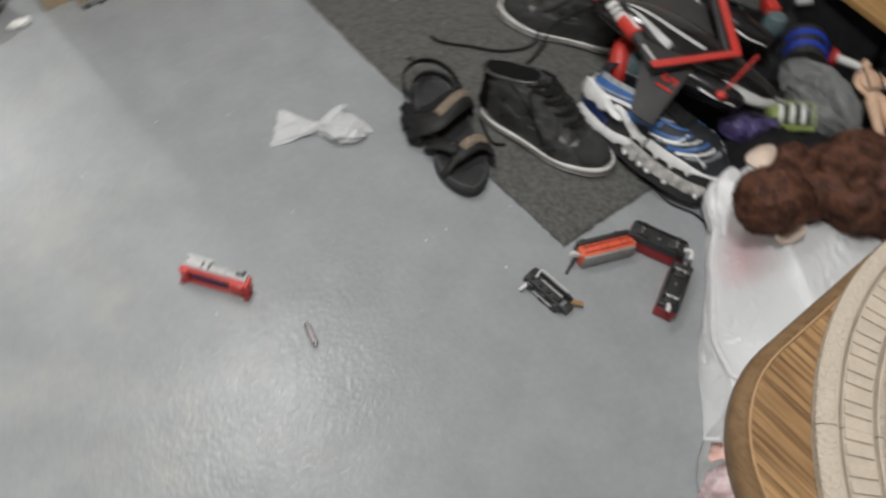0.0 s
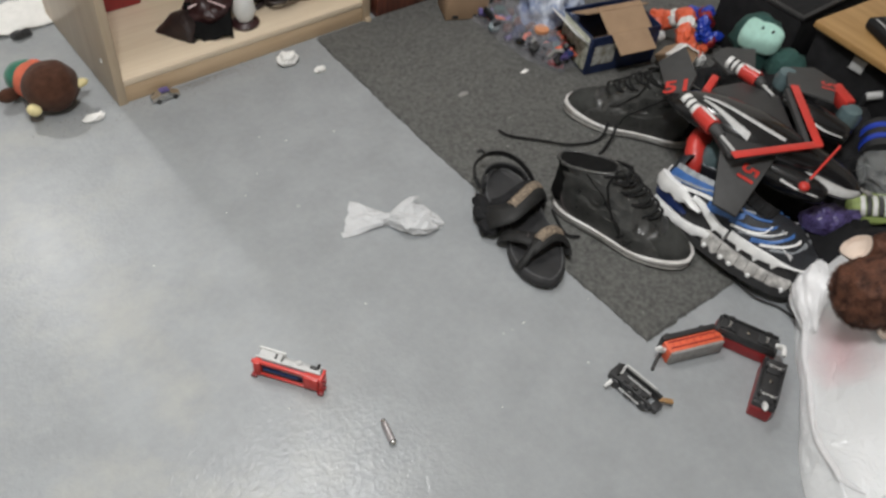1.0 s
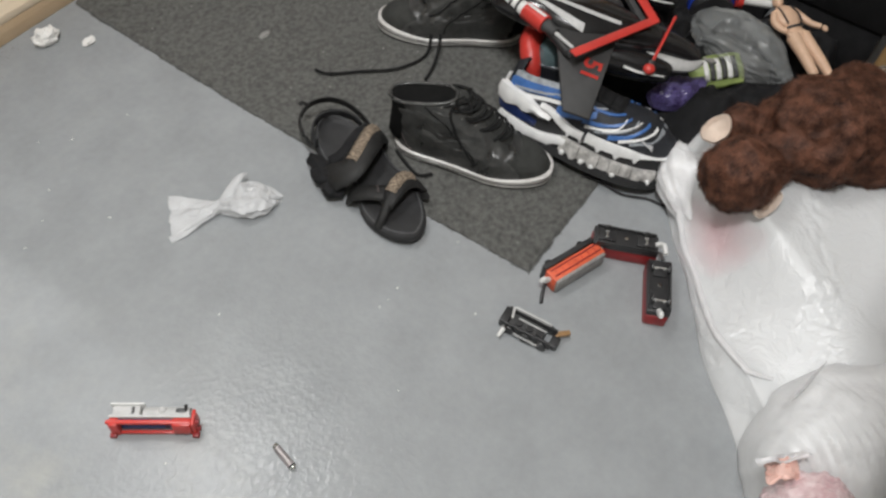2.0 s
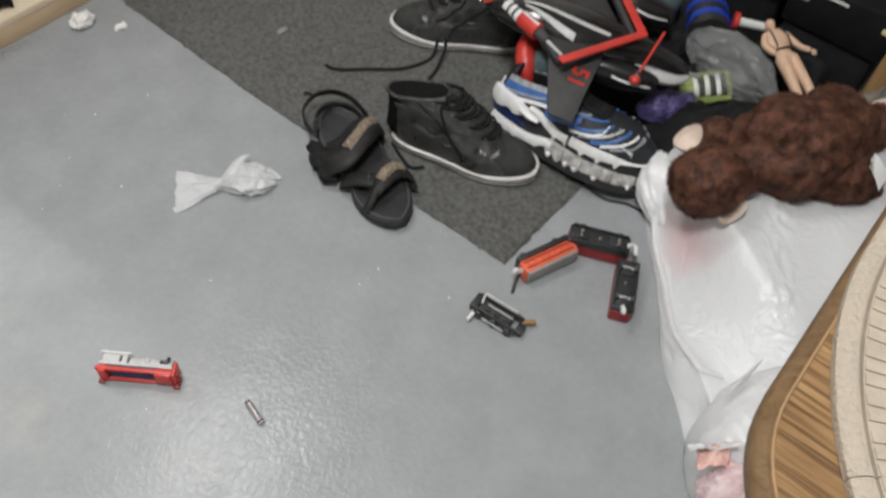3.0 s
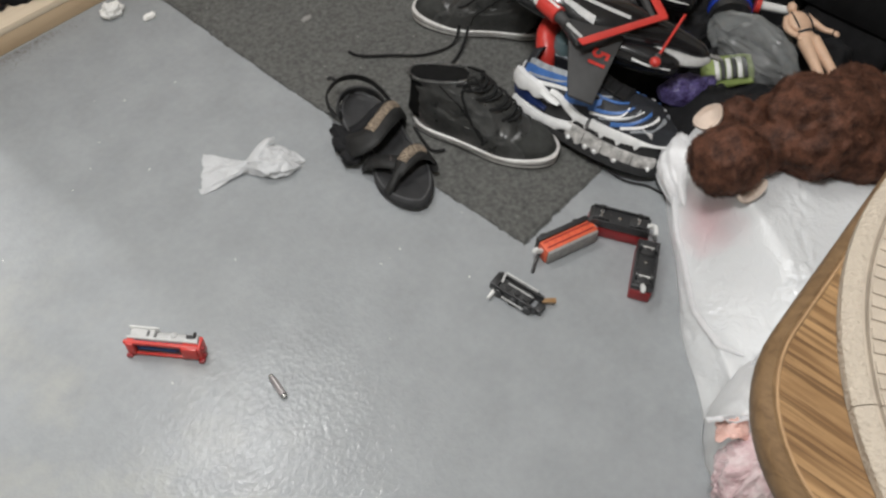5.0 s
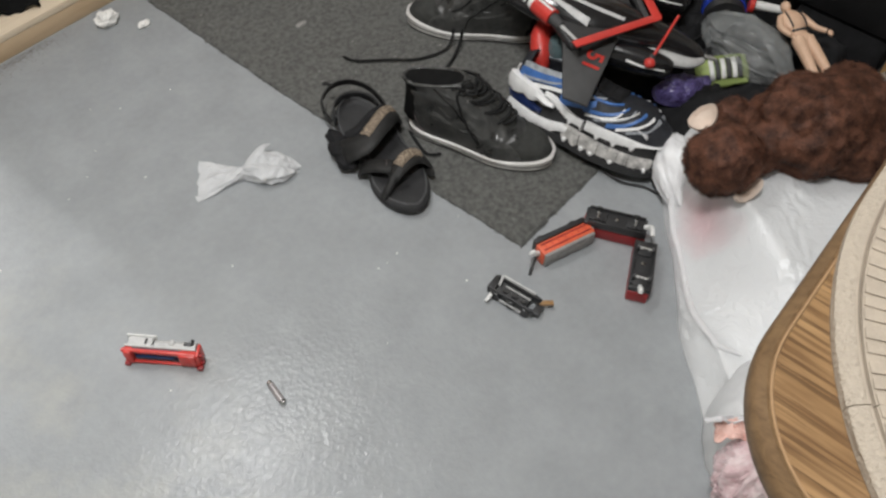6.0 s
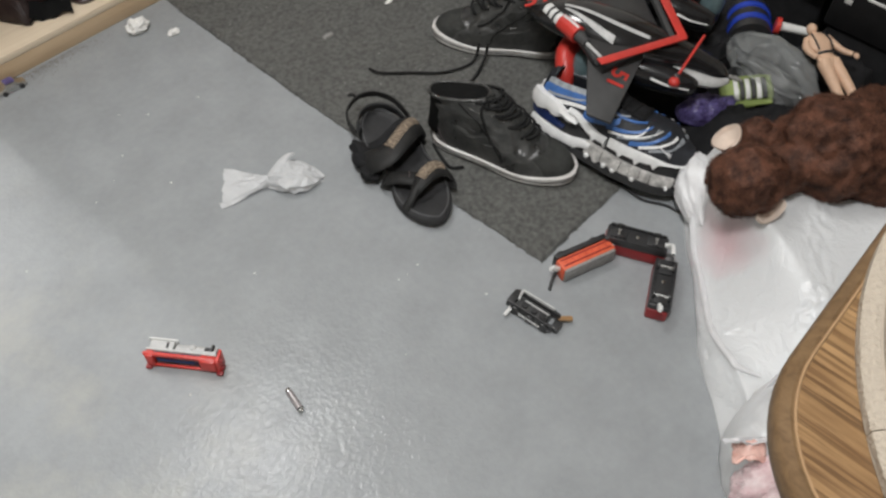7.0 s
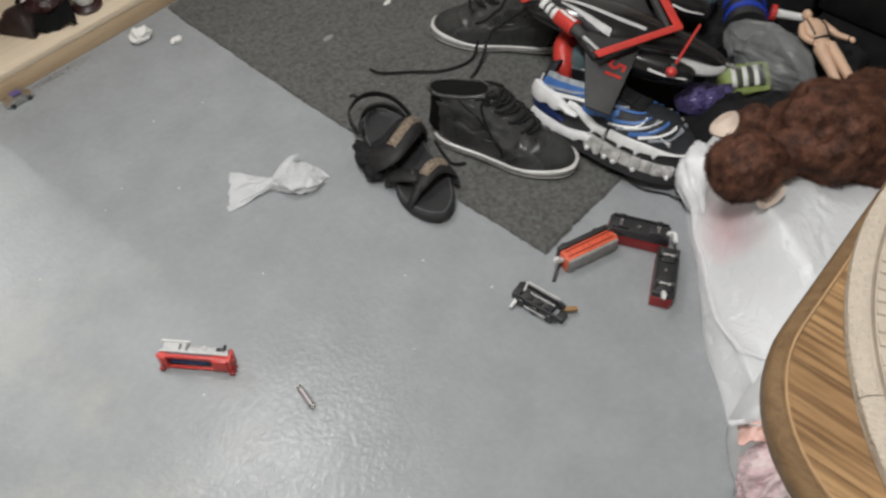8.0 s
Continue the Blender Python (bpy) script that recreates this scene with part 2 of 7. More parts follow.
NAVY = material("navy_dark", (0.015, 0.03, 0.11), 0.4, 0.3, 25, 0.1)
STEEL = material("steel", (0.6, 0.6, 0.58), 0.25, 0.15, 60, 0.05, metal=1.0)
BRASS = material("tan_brown_plastic", (0.33, 0.19, 0.08), 0.4, 0.2, 60, 0.05)
TEAL = material("smoke_teal_plastic", (0.11, 0.16, 0.17), 0.25, 0.2, 40, 0.02)
MINT = material("mint_felt", (0.38, 0.62, 0.54), 0.85, 0.08, 60, 0.3, 400)
DARKTEAL = material("dark_green_felt", (0.025, 0.075, 0.065), 0.9, 0.2, 60, 0.4, 400)
SKIN = material("tan_doll_plastic", (0.67, 0.45, 0.31), 0.45, 0.07, 40, 0.03)
FUR = material("brown_fur", (0.05, 0.023, 0.016), 0.6, 0.45, 46, 0.4, 260, second=(0.18, 0.078, 0.048), spec=0.2)
FELT = material("beige_felt", (0.68, 0.56, 0.47), 0.9, 0.08, 60, 0.3, 500)
TISSUE = material("white_tissue", (0.82, 0.81, 0.78), 0.85, 0.06, 60, 0.4, 300)
CARD = material("brown_cardboard", (0.33, 0.22, 0.135), 0.85, 0.12, 20, 0.15, 250)
PURPLE = material("purple_foil", (0.06, 0.03, 0.16), 0.28, 0.5, 50, 0.3, second=(0.2, 0.17, 0.4))
GREENPK = material("lime_wrapper", (0.27, 0.34, 0.11), 0.35, 0.15, 40, 0.05)
YELLOW = material("pale_yellow_felt", (0.74, 0.64, 0.34), 0.85, 0.1, 60, 0.3)
BROWNPL = material("brown_plush", (0.075, 0.033, 0.02), 0.9, 0.25, 60, 0.6, 400, sheen=0.12, spec=0.15)
GREENPL = material("green_plush", (0.02, 0.16, 0.1), 0.9, 0.2, 60, 0.5, 400, sheen=0.4)
CORAL = material("coral_felt", (0.68, 0.16, 0.09), 0.9, 0.12, 60, 0.3)
PINK = material("pink_plastic_film", (0.8, 0.52, 0.55), 0.22, 0.15, 30, 0.5, 120, second=(0.88, 0.74, 0.74))
DUST = material("grey_brown_dust", (0.17, 0.15, 0.13), 0.95, 0.4, 90, 0.6)


def film(name, color, rough, alpha, pink=None, scale=7.0, crease=0.35):
    """Thin plastic film: milky, creased, glossy; some colour of what lies inside."""
    m = material(name, color, rough, 0.08, scale, 0.0, 60, trans=0.0, alpha=alpha)
    nt = m.node_tree
    b = nt.nodes["Principled BSDF"]
    tc = nt.nodes.new("ShaderNodeTexCoord")
    v = nt.nodes.new("ShaderNodeTexVoronoi")
    v.feature = "DISTANCE_TO_EDGE"
    v.inputs["Scale"].default_value = 16
    n = nt.nodes.new("ShaderNodeTexNoise")
    n.inputs["Scale"].default_value, n.inputs["Detail"].default_value, n.inputs["Distortion"].default_value = 22, 5, 1.5
    nt.links.new(tc.outputs["Object"], n.inputs["Vector"])
    warp = nt.nodes.new("ShaderNodeVectorMath")
    warp.operation = "MULTIPLY_ADD"
    nt.links.new(n.outputs[1], warp.inputs[0])
    warp.inputs[1].default_value = (0.08, 0.08, 0.08)
    nt.links.new(tc.outputs["Object"], warp.inputs[2])
    nt.links.new(warp.outputs[0], v.inputs["Vector"])
    add = nt.nodes.new("ShaderNodeMath")
    add.operation = "MULTIPLY_ADD"
    nt.links.new(v.outputs[0], add.inputs[0])
    add.inputs[1].default_value = 1.5
    nt.links.new(n.outputs[0], add.inputs[2])
    small = nt.nodes.new("ShaderNodeTexVoronoi")  # fine crackle between the folds
    small.feature = "DISTANCE_TO_EDGE"
    small.inputs["Scale"].default_value = 42
    nt.links.new(warp.outputs[0], small.inputs["Vector"])
    crackle = nt.nodes.new("ShaderNodeMath")
    crackle.operation = "MULTIPLY_ADD"
    nt.links.new(small.outputs[0], crackle.inputs[0])
    crackle.inputs[1].default_value = 0.7
    nt.links.new(add.outputs[0], crackle.inputs[2])
    bp = nt.nodes.new("ShaderNodeBump")
    bp.inputs["Strength"].default_value, bp.inputs["Distance"].default_value = crease, 0.004
    nt.links.new(crackle.outputs[0], bp.inputs["Height"])
    nt.links.new(bp.outputs[0], b.inputs["Normal"])
    if alpha == 1.0:
        b.inputs["Subsurface Weight"].default_value = 0.45
        b.inputs["Subsurface Radius"].default_value = (0.05, 0.05, 0.05)
        b.inputs["Subsurface Scale"].default_value = 1.0
    if pink:
        nn = nt.nodes.new("ShaderNodeTexNoise")
        nn.inputs["Scale"].default_value, nn.inputs["Detail"].default_value = 5, 3
        nt.links.new(tc.outputs["Object"], nn.inputs["Vector"])
        rp = nt.nodes.new("ShaderNodeValToRGB")
        rp.color_ramp.elements[0].position, rp.color_ramp.elements[0].color = 0.66, (*color, 1)
        rp.color_ramp.elements[1].position, rp.color_ramp.elements[1].color = 0.95, (*pink, 1)
        ball = nt.nodes.new("ShaderNodeVectorMath")
        ball.operation = "DISTANCE"
        nt.links.new(tc.outputs["Object"], ball.inputs[0])
        ball.inputs[1].default_value = (-0.14, -0.135, 0.07)
        near = nt.nodes.new("ShaderNodeMapRange")
        near.inputs[1].default_value, near.inputs[2].default_value = 0.02, 0.14
        near.inputs[3].default_value, near.inputs[4].default_value = 0.36, 0.0
        nt.links.new(ball.outputs["Value"], near.inputs[0])
        both = nt.nodes.new("ShaderNodeMath")
        nt.links.new(near.outputs[0], both.inputs[0])
        nt.links.new(nn.outputs[0], both.inputs[1])
        nt.links.new(both.outputs[0], rp.inputs[0])
        nt.links.new(rp.outputs[0], b.inputs["Base Color"])
    return m


BAG = film("milky_bag_film", (0.71, 0.72, 0.725), 0.3, 1.0, (0.76, 0.56, 0.58), crease=0.42)
BAG_W = film("white_bag_film", (0.87, 0.87, 0.88), 0.36, 1.0)
PLEAT = film("pleated_bag_film", (0.76, 0.765, 0.77), 0.4, 1.0, crease=0.12)
BAG_T = film("thin_white_bag_film", (0.78, 0.79, 0.8), 0.38, 0.66, crease=0.9)
BAG_G = film("grey_bag_film", (0.5, 0.52, 0.515), 0.16, 0.26, crease=0.32)
BAG_G.node_tree.nodes["Principled BSDF"].inputs["Specular IOR Level"].default_value = 1.0
ZIP = film("clear_bag_film", (0.42, 0.42, 0.46), 0.1, 0.3, crease=0.7)


# ---- building tools ----
def thing(name, label, category, m=None, group="", kind=""):
    ob = new(name)
    ob.empty_display_size = 0.02
    if m is not None:
        ob.matrix_world = m
    return tagged(ob, label, category, group, kind)


def part(name, bm, mat, parent=None, label="", angle=40):
    me = bpy.data.meshes.new(name)
    bmesh.ops.recalc_face_normals(bm, faces=bm.faces)
    bm.to_mesh(me)
    bm.free()
    for one in (mat if isinstance(mat, (list, tuple)) else [mat]):
        me.materials.append(one)
    me.polygons.foreach_set("use_smooth", [True] * len(me.polygons))
    me.set_sharp_from_angle(angle=radians(angle))
    ob = new(name, me)
    ob.parent = parent
    if label:
        ob["label"] = label
    return ob


def B():
    return bmesh.new()


def rbox(bm, size, m=None, bev=0.003, seg=2):
    """A box of that size, with rounded edges, about the origin of m."""
    m = Matrix() if m is None else m
    vs = bmesh.ops.create_cube(bm, size=1, matrix=m @ Matrix.Diagonal((*size, 1)))["verts"]
    if bev:
        es = list({e for v in vs for e in v.link_edges})
        bmesh.ops.bevel(bm, geom=es, offset=bev, segments=seg, profile=0.5, affect="EDGES")
    return bm


def at(x, y, z, rz=0.0, rx=0.0, ry=0.0):
    return pose(x, y, z, rx, ry, rz)


def loft(bm, rings, caps=True, closed=True):
    """A skin over rings of equally many points."""
    rows = [[bm.verts.new(p) for p in r] for r in rings]
    n = len(rows[0])
    for a, b in zip(rows, rows[1:]):
        for i in range(n if closed else n - 1):
            j = (i + 1) % n
            bm.faces.new((a[i], a[j], b[j], b[i]))
    if caps and closed:
        bm.faces.new(rows[0][::-1])
        bm.faces.new(rows[-1])
    return rows


def smooth_line(pts, per=6):
    """Points along a smooth curve through pts."""
    P = [Vector(p) for p in pts]
    out = []
    for i in range(len(P) - 1):
        a, b = P[max(i - 1, 0)], P[i]
        c, d = P[i + 1], P[min(i + 2, len(P) - 1)]
        for k in range(per):
            t = k / per
            out.append(0.5 * ((2 * b) + (c - a) * t + (2 * a - 5 * b + 4 * c - d) * t * t + (3 * b - a - 3 * c + d) * t ** 3))
    return out + [P[-1]]


def tube(bm, pts, r, n=8, flat=1.0, caps=True):
    """A round (or flattened) tube along points."""
    P = [Vector(p) for p in pts]
    rings, up = [], Vector((0, 0, 1))
    for i, p in enumerate(P):
        d = (P[min(i + 1, len(P) - 1)] - P[max(i - 1, 0)]).normalized()
        s = d.cross(up)
        if s.length < 1e-3:
            s = d.cross(Vector((1, 0, 0)))
        s.normalize()
        u = s.cross(d)
        rr = r[i] if isinstance(r, (list, tuple)) else r
        rings.append([p + s * rr * math.cos(2 * math.pi * k / n) + u * rr * flat * math.sin(2 * math.pi * k / n) for k in range(n)])
    loft(bm, rings, caps)
    return bm


def rod(bm, a, b, r, n=16, r2=None):
    tube(bm, [a, Vector(a).lerp(Vector(b), 0.5), b], [r, (r + (r2 or r)) / 2, r2 or r], n)
    return bm


def blob(bm, c, rad, m=None, sub=3, amp=0.0, freq=20.0, seed=0.0):
    """A lumpy ellipsoid."""
    m = Matrix() if m is None else m
    vs = bmesh.ops.create_icosphere(bm, subdivisions=sub, radius=1)["verts"]
    for v in vs:
        d = 1 + amp * noise.noise(v.co * freq * 0.1 + Vector((seed, seed * 1.7, 0)))
        v.co = Vector(c) + m.to_3x3() @ Vector((v.co.x * rad[0] * d, v.co.y * rad[1] * d, v.co.z * rad[2] * d))
    return bm


def plate(bm, outline, z0, z1, bev=0.002):
    """A slab with the given plan outline."""
    bot = [bm.verts.new((x, y, z0)) for x, y in outline]
    top = [bm.verts.new((x, y, z1)) for x, y in outline]
    n = len(outline)
    f = [bm.faces.new(bot[::-1]), bm.faces.new(top)]
    for i in range(n):
        f.append(bm.faces.new((bot[i], bot[(i + 1) % n], top[(i + 1) % n], top[i])))
    if bev:
        es = [e for e in set(f[0].edges) | set(f[1].edges)]
        bmesh.ops.bevel(bm, geom=es, offset=bev, segments=2, profile=0.5, affect="EDGES")
    return bm


def lathe(bm, prof, n=20, m=None):
    m = Matrix() if m is None else m
    loft(bm, [[m @ Vector((r * math.cos(2 * math.pi * k / n), r * math.sin(2 * math.pi * k / n), z)) for k in range(n)] for r, z in prof])
    return bm


def grid(bm, nu, nv, f):
    """A sheet of nu x nv cells; f(u, v) in 0..1 gives the place."""
    rows = [[bm.verts.new(f(i / nu, j / nv)) for j in range(nv + 1)] for i in range(nu + 1)]
    for i in range(nu):
        for j in range(nv):
            bm.faces.new((rows[i][j], rows[i + 1][j], rows[i + 1][j + 1], rows[i][j + 1]))
    return rows


def fbm(x, y, z=0.0, k=4):
    return sum(noise.noise(Vector((x, y, z)) * 2 ** i) / 2 ** i for i in range(k))


def smooth(a, b, x):
    t = min(1, max(0, (x - a) / (b - a)))
    return t * t * (3 - 2 * t)


def writing(text, size, mat, m, parent, name="number", label=""):
    """Flat letters as a thin mesh."""
    cu = bpy.data.curves.new(name, "FONT")
    cu.body, cu.size, cu.extrude, cu.align_x, cu.align_y = text, size, 0.0004, "CENTER", "CENTER"
    cu.offset = size * 0.022
    tmp = bpy.data.objects.new("tmp", cu)
    scene.collection.objects.link(tmp)
    me = bpy.data.meshes.new_from_object(tmp)
    bpy.data.objects.remove(tmp)
    me.materials.clear()
    me.materials.append(mat)
    ob = new(name, me)
    ob.parent = parent
    ob.matrix_basis = m
    if label:
        ob["label"] = label
    return ob


# ---- room ----
def room():
    x0, x1, y0, y1, h = ROOM
    bm = B()
    grid(bm, 40, 60, lambda u, v: (x0 + (x1 - x0) * u, y0 + (y1 - y0) * v, 0.0))
    geo = bmesh.ops.extrude_face_region(bm, geom=list(bm.faces))
    bmesh.ops.translate(bm, vec=(0, 0, -0.1), verts=[g for g in geo["geom"] if isinstance(g, bmesh.types.BMVert)])
    tagged(part("floor", bm, FLOOR), "grey gloss-painted concrete floor with roller texture", "floor", kind="structure")
    cx, cy = (x0 + x1) / 2, (y0 + y1) / 2
    for name, size, p in (("wall_north", (x1 - x0 + 0.2, 0.1, h), (cx, y1 + 0.05, h / 2)),
                          ("wall_south", (x1 - x0 + 0.2, 0.1, h), (cx, y0 - 0.05, h / 2)),
                          ("wall_east", (0.1, y1 - y0, h), (x1 + 0.05, cy, h / 2)),
                          ("wall_west", (0.1, y1 - y0, h), (x0 - 0.05, cy, h / 2))):
        tagged(part(name, rbox(B(), size, at(*p), 0), PLASTER), "plain off-white painted wall", "wall", kind="structure")
    tagged(part("ceiling", rbox(B(), (x1 - x0 + 0.2, y1 - y0 + 0.2, 0.1), at(cx, cy, h + 0.05), 0), CEIL),
           "plain white ceiling", "ceiling", kind="structure")


def ceiling_lamp(xy, watts, size):
    h = ROOM[4]
    sx, sy = size
    t = thing("ceiling_light", "white ceiling light with a glowing frosted cover", "light", at(xy[0], xy[1], h), "ceiling lights")
    part("base", rbox(B(), (sx + 0.03, sy + 0.03, 0.03), at(0, 0, -0.016), 0.006), WHITE_METAL, t)
    part("cover", rbox(B(), (sx, sy, 0.05), at(0, 0, -0.057), 0.02, 4), BULB, t, "glowing frosted cover")
    li = bpy.data.lights.new("lamp", "AREA")
    li.shape, li.size, li.size_y, li.energy, li.color = "RECTANGLE", sx, sy, watts, (0.995, 0.995, 0.995)
    ob = new("lamp", li)
    ob.location = (xy[0], xy[1], h - 0.09)


def rug():
    """Dark carpet remnant with a frayed edge; one corner at the origin."""
    def edge(s, k):
        return 0.0034 * fbm(s * 9, k, 0, 5) + 0.0024 * noise.noise(Vector((s * 62, k, 1)))
    bm = B()
    x1, y1 = 1.3, 1.074
    def f(u, v):
        x, y = x1 * u, y1 * v
        if u < 0.2:
            x += (edge(y, 3.1) - 0.009 * math.sin(math.pi * min(1, y / 1.06))) * (1 - u / 0.2)
        if v == 0:
            y += edge(x, 7.7)
        return (x, y, (0.0018 if u == 0 or v == 0 else 0.006) + 0.0012 * fbm(x * 30, y * 30) * (u > 0 and v > 0))
    rows = grid(bm, 190, 200, f)
    rim = [r[0] for r in rows] + [v for v in rows[-1][1:]] + [r[-1] for r in rows[-2::-1]] + [v for v in rows[0][-2:0:-1]]
    low = [bm.verts.new((v.co.x, v.co.y, 0.0005)) for v in rim]
    for i in range(len(rim)):
        j = (i + 1) % len(rim)
        bm.faces.new((rim[i], low[i], low[j], rim[j]))
    t = tagged(part("carpet", bm, CARPET), "dark grey short-pile carpet remnant with a cut edge", "carpet")
    fr = B()
    rnd = random.Random(5)
    for i in range(520):
        along = i < 400
        s = rnd.uniform(0, 1.06) if along else rnd.uniform(0, 0.3)
        out = rnd.uniform(0.001, 0.006)
        p = Vector((0.002 + edge(s, 3.1) - 0.009 * math.sin(math.pi * min(1, s / 1.06)), s, 0.004)) if along else Vector((s, 0.002 + edge(s, 7.7), 0.004))
        d = Vector((-out, rnd.uniform(-0.004, 0.004), -0.003)) if along else Vector((rnd.uniform(-0.004, 0.004), -out, -0.003))
        tube(fr, [p, p + d * 0.6 + Vector((0, 0, 0.001)), p + d], 0.0005, 4)
    f = part("fray", fr, CARPET, t)
    f["kind"] = "stuff"


room()
for spot, watts, size in LAMPS:
    ceiling_lamp(spot, watts, size)
rug()


# ---- bookcase and cabinet ----
def bookcase():
    x0, x1, y0, y1, h, th = -0.486, 0.158, 1.078, 1.485, 1.3, 0.019
    t = thing("bookcase", "open birch-laminate bookcase holding toys, standing on the floor", "bookcase", at(x0, y0, 0))
    w, d = x1 - x0, y1 - y0
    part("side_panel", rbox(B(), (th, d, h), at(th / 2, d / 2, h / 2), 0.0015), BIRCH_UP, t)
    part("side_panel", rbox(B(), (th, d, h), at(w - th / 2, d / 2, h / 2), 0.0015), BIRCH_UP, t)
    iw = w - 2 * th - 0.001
    part("plinth", rbox(B(), (iw, th, 0.0415), at(w / 2, 0.005 + th / 2, 0.02075), 0.0015), BIRCH_PLINTH, t, "scuffed plinth board, toned down for shade")
    part("bottom_shelf", rbox(B(), (iw, d - 0.01, 0.016), at(w / 2, d / 2 - 0.002, 0.05), 0.002), BIRCH_LIT, t)
    part("top", rbox(B(), (w + 0.012, d + 0.006, 0.022), at(w / 2, d / 2, h + 0.011), 0.003), BIRCH_LIT, t)
    part("shelf", rbox(B(), (iw, d - 0.02, 0.016), at(w / 2, d / 2 + 0.004, 0.68), 0.002), BIRCH_LIT, t)
    part("back_panel", rbox(B(), (iw, 0.005, h - 0.09), at(w / 2, d - 0.006, h / 2 + 0.04), 0), BIRCH_LIT, t)
    part("cam_cap", lathe(B(), [(0.001, 0.003), (0.005, 0.002), (0.006, 0)], 12, at(-0.0, 0.05, 0.085, 0, 0, -90)), LIGHTGREY, t, "small plastic screw cap")
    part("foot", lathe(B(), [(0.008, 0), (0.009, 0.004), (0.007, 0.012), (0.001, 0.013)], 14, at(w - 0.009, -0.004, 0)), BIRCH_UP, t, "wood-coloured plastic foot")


def cabinet():
    x0, x1, y0, y1, h = 0.176, 0.86, 1.085, 1.5, 0.74
    t = thing("cabinet", "dark red-brown veneered cabinet beside the bookcase", "cabinet", at(x0, y0, 0))
    w, d = x1 - x0, y1 - y0
    part("body", rbox(B(), (w, d, h - 0.05), at(w / 2, d / 2, 0.05 + (h - 0.05) / 2), 0.004), REDWOOD, t)
    part("plinth", rbox(B(), (w - 0.004, d + 0.008, 0.05), at(w / 2, d / 2 - 0.006, 0.025), 0.003), REDWOOD, t)
    for k in (0, 1):
        dr = part("door", rbox(B(), (w / 2 - 0.006, 0.018, h - 0.09), at(w / 4 + k * w / 2, -0.01, h / 2 + 0.02), 0.004), REDWOOD, t)
        part("knob", lathe(B(), [(0.006, 0), (0.005, 0.012), (0.012, 0.02), (0.009, 0.026), (0.001, 0.027)], 14,
                           at(w / 2 + (0.03 if k else -0.03), -0.02, 0.45, 0, 90)), BRASS, dr)


bookcase()
cabinet()


# ---- table with toy track ----
TOP = 0.725


def rounded(x0, y0, x1, y1, r, n=14):
    out = []
    for cx, cy, a in ((x1 - r, y1 - r, 0), (x0 + r, y1 - r, 90), (x0 + r, y0 + r, 180), (x1 - r, y0 + r, 270)):
        out += [(cx + r * math.cos(radians(a + 90 * k / n)), cy + r * math.sin(radians(a + 90 * k / n))) for k in range(n + 1)]
    return out


def table():
    x0, y0, x1, y1, r = -0.546, -1.3, 0.62, -0.412, 0.115
    t = thing("table", "oak table with rounded corners and a moulded edge", "table", at(0, 0, 0))
    ins = 0.0106
    part("tabletop", plate(B(), rounded(x0 + ins, y0 + ins, x1 - ins, y1 - ins, r - ins), TOP - 0.024, TOP, 0.0008), OAK, t, "oak veneer top with dark open grain")
    bm = B()
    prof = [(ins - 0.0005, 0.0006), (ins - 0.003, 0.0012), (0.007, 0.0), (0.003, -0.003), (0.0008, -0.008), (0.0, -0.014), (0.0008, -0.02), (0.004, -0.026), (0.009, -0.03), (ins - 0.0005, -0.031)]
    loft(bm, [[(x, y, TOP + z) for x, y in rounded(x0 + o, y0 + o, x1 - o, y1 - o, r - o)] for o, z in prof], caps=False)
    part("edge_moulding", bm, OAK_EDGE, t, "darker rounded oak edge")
    bm = B()
    ring = rounded(x0 + ins, y0 + ins, x1 - ins, y1 - ins, r - ins)
    tube(bm, [(x, y, TOP + 0.0004) for x, y in ring + ring[:1]], 0.0011, 6)
    part("bead", bm, OAK_LINE, t, "pale bead line inside the edge")
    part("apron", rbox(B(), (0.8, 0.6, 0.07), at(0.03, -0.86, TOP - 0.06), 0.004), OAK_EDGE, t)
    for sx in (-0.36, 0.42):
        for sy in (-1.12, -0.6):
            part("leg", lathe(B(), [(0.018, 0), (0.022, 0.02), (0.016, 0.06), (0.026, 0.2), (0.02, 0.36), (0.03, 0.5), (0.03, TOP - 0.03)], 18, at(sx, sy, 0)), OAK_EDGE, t)


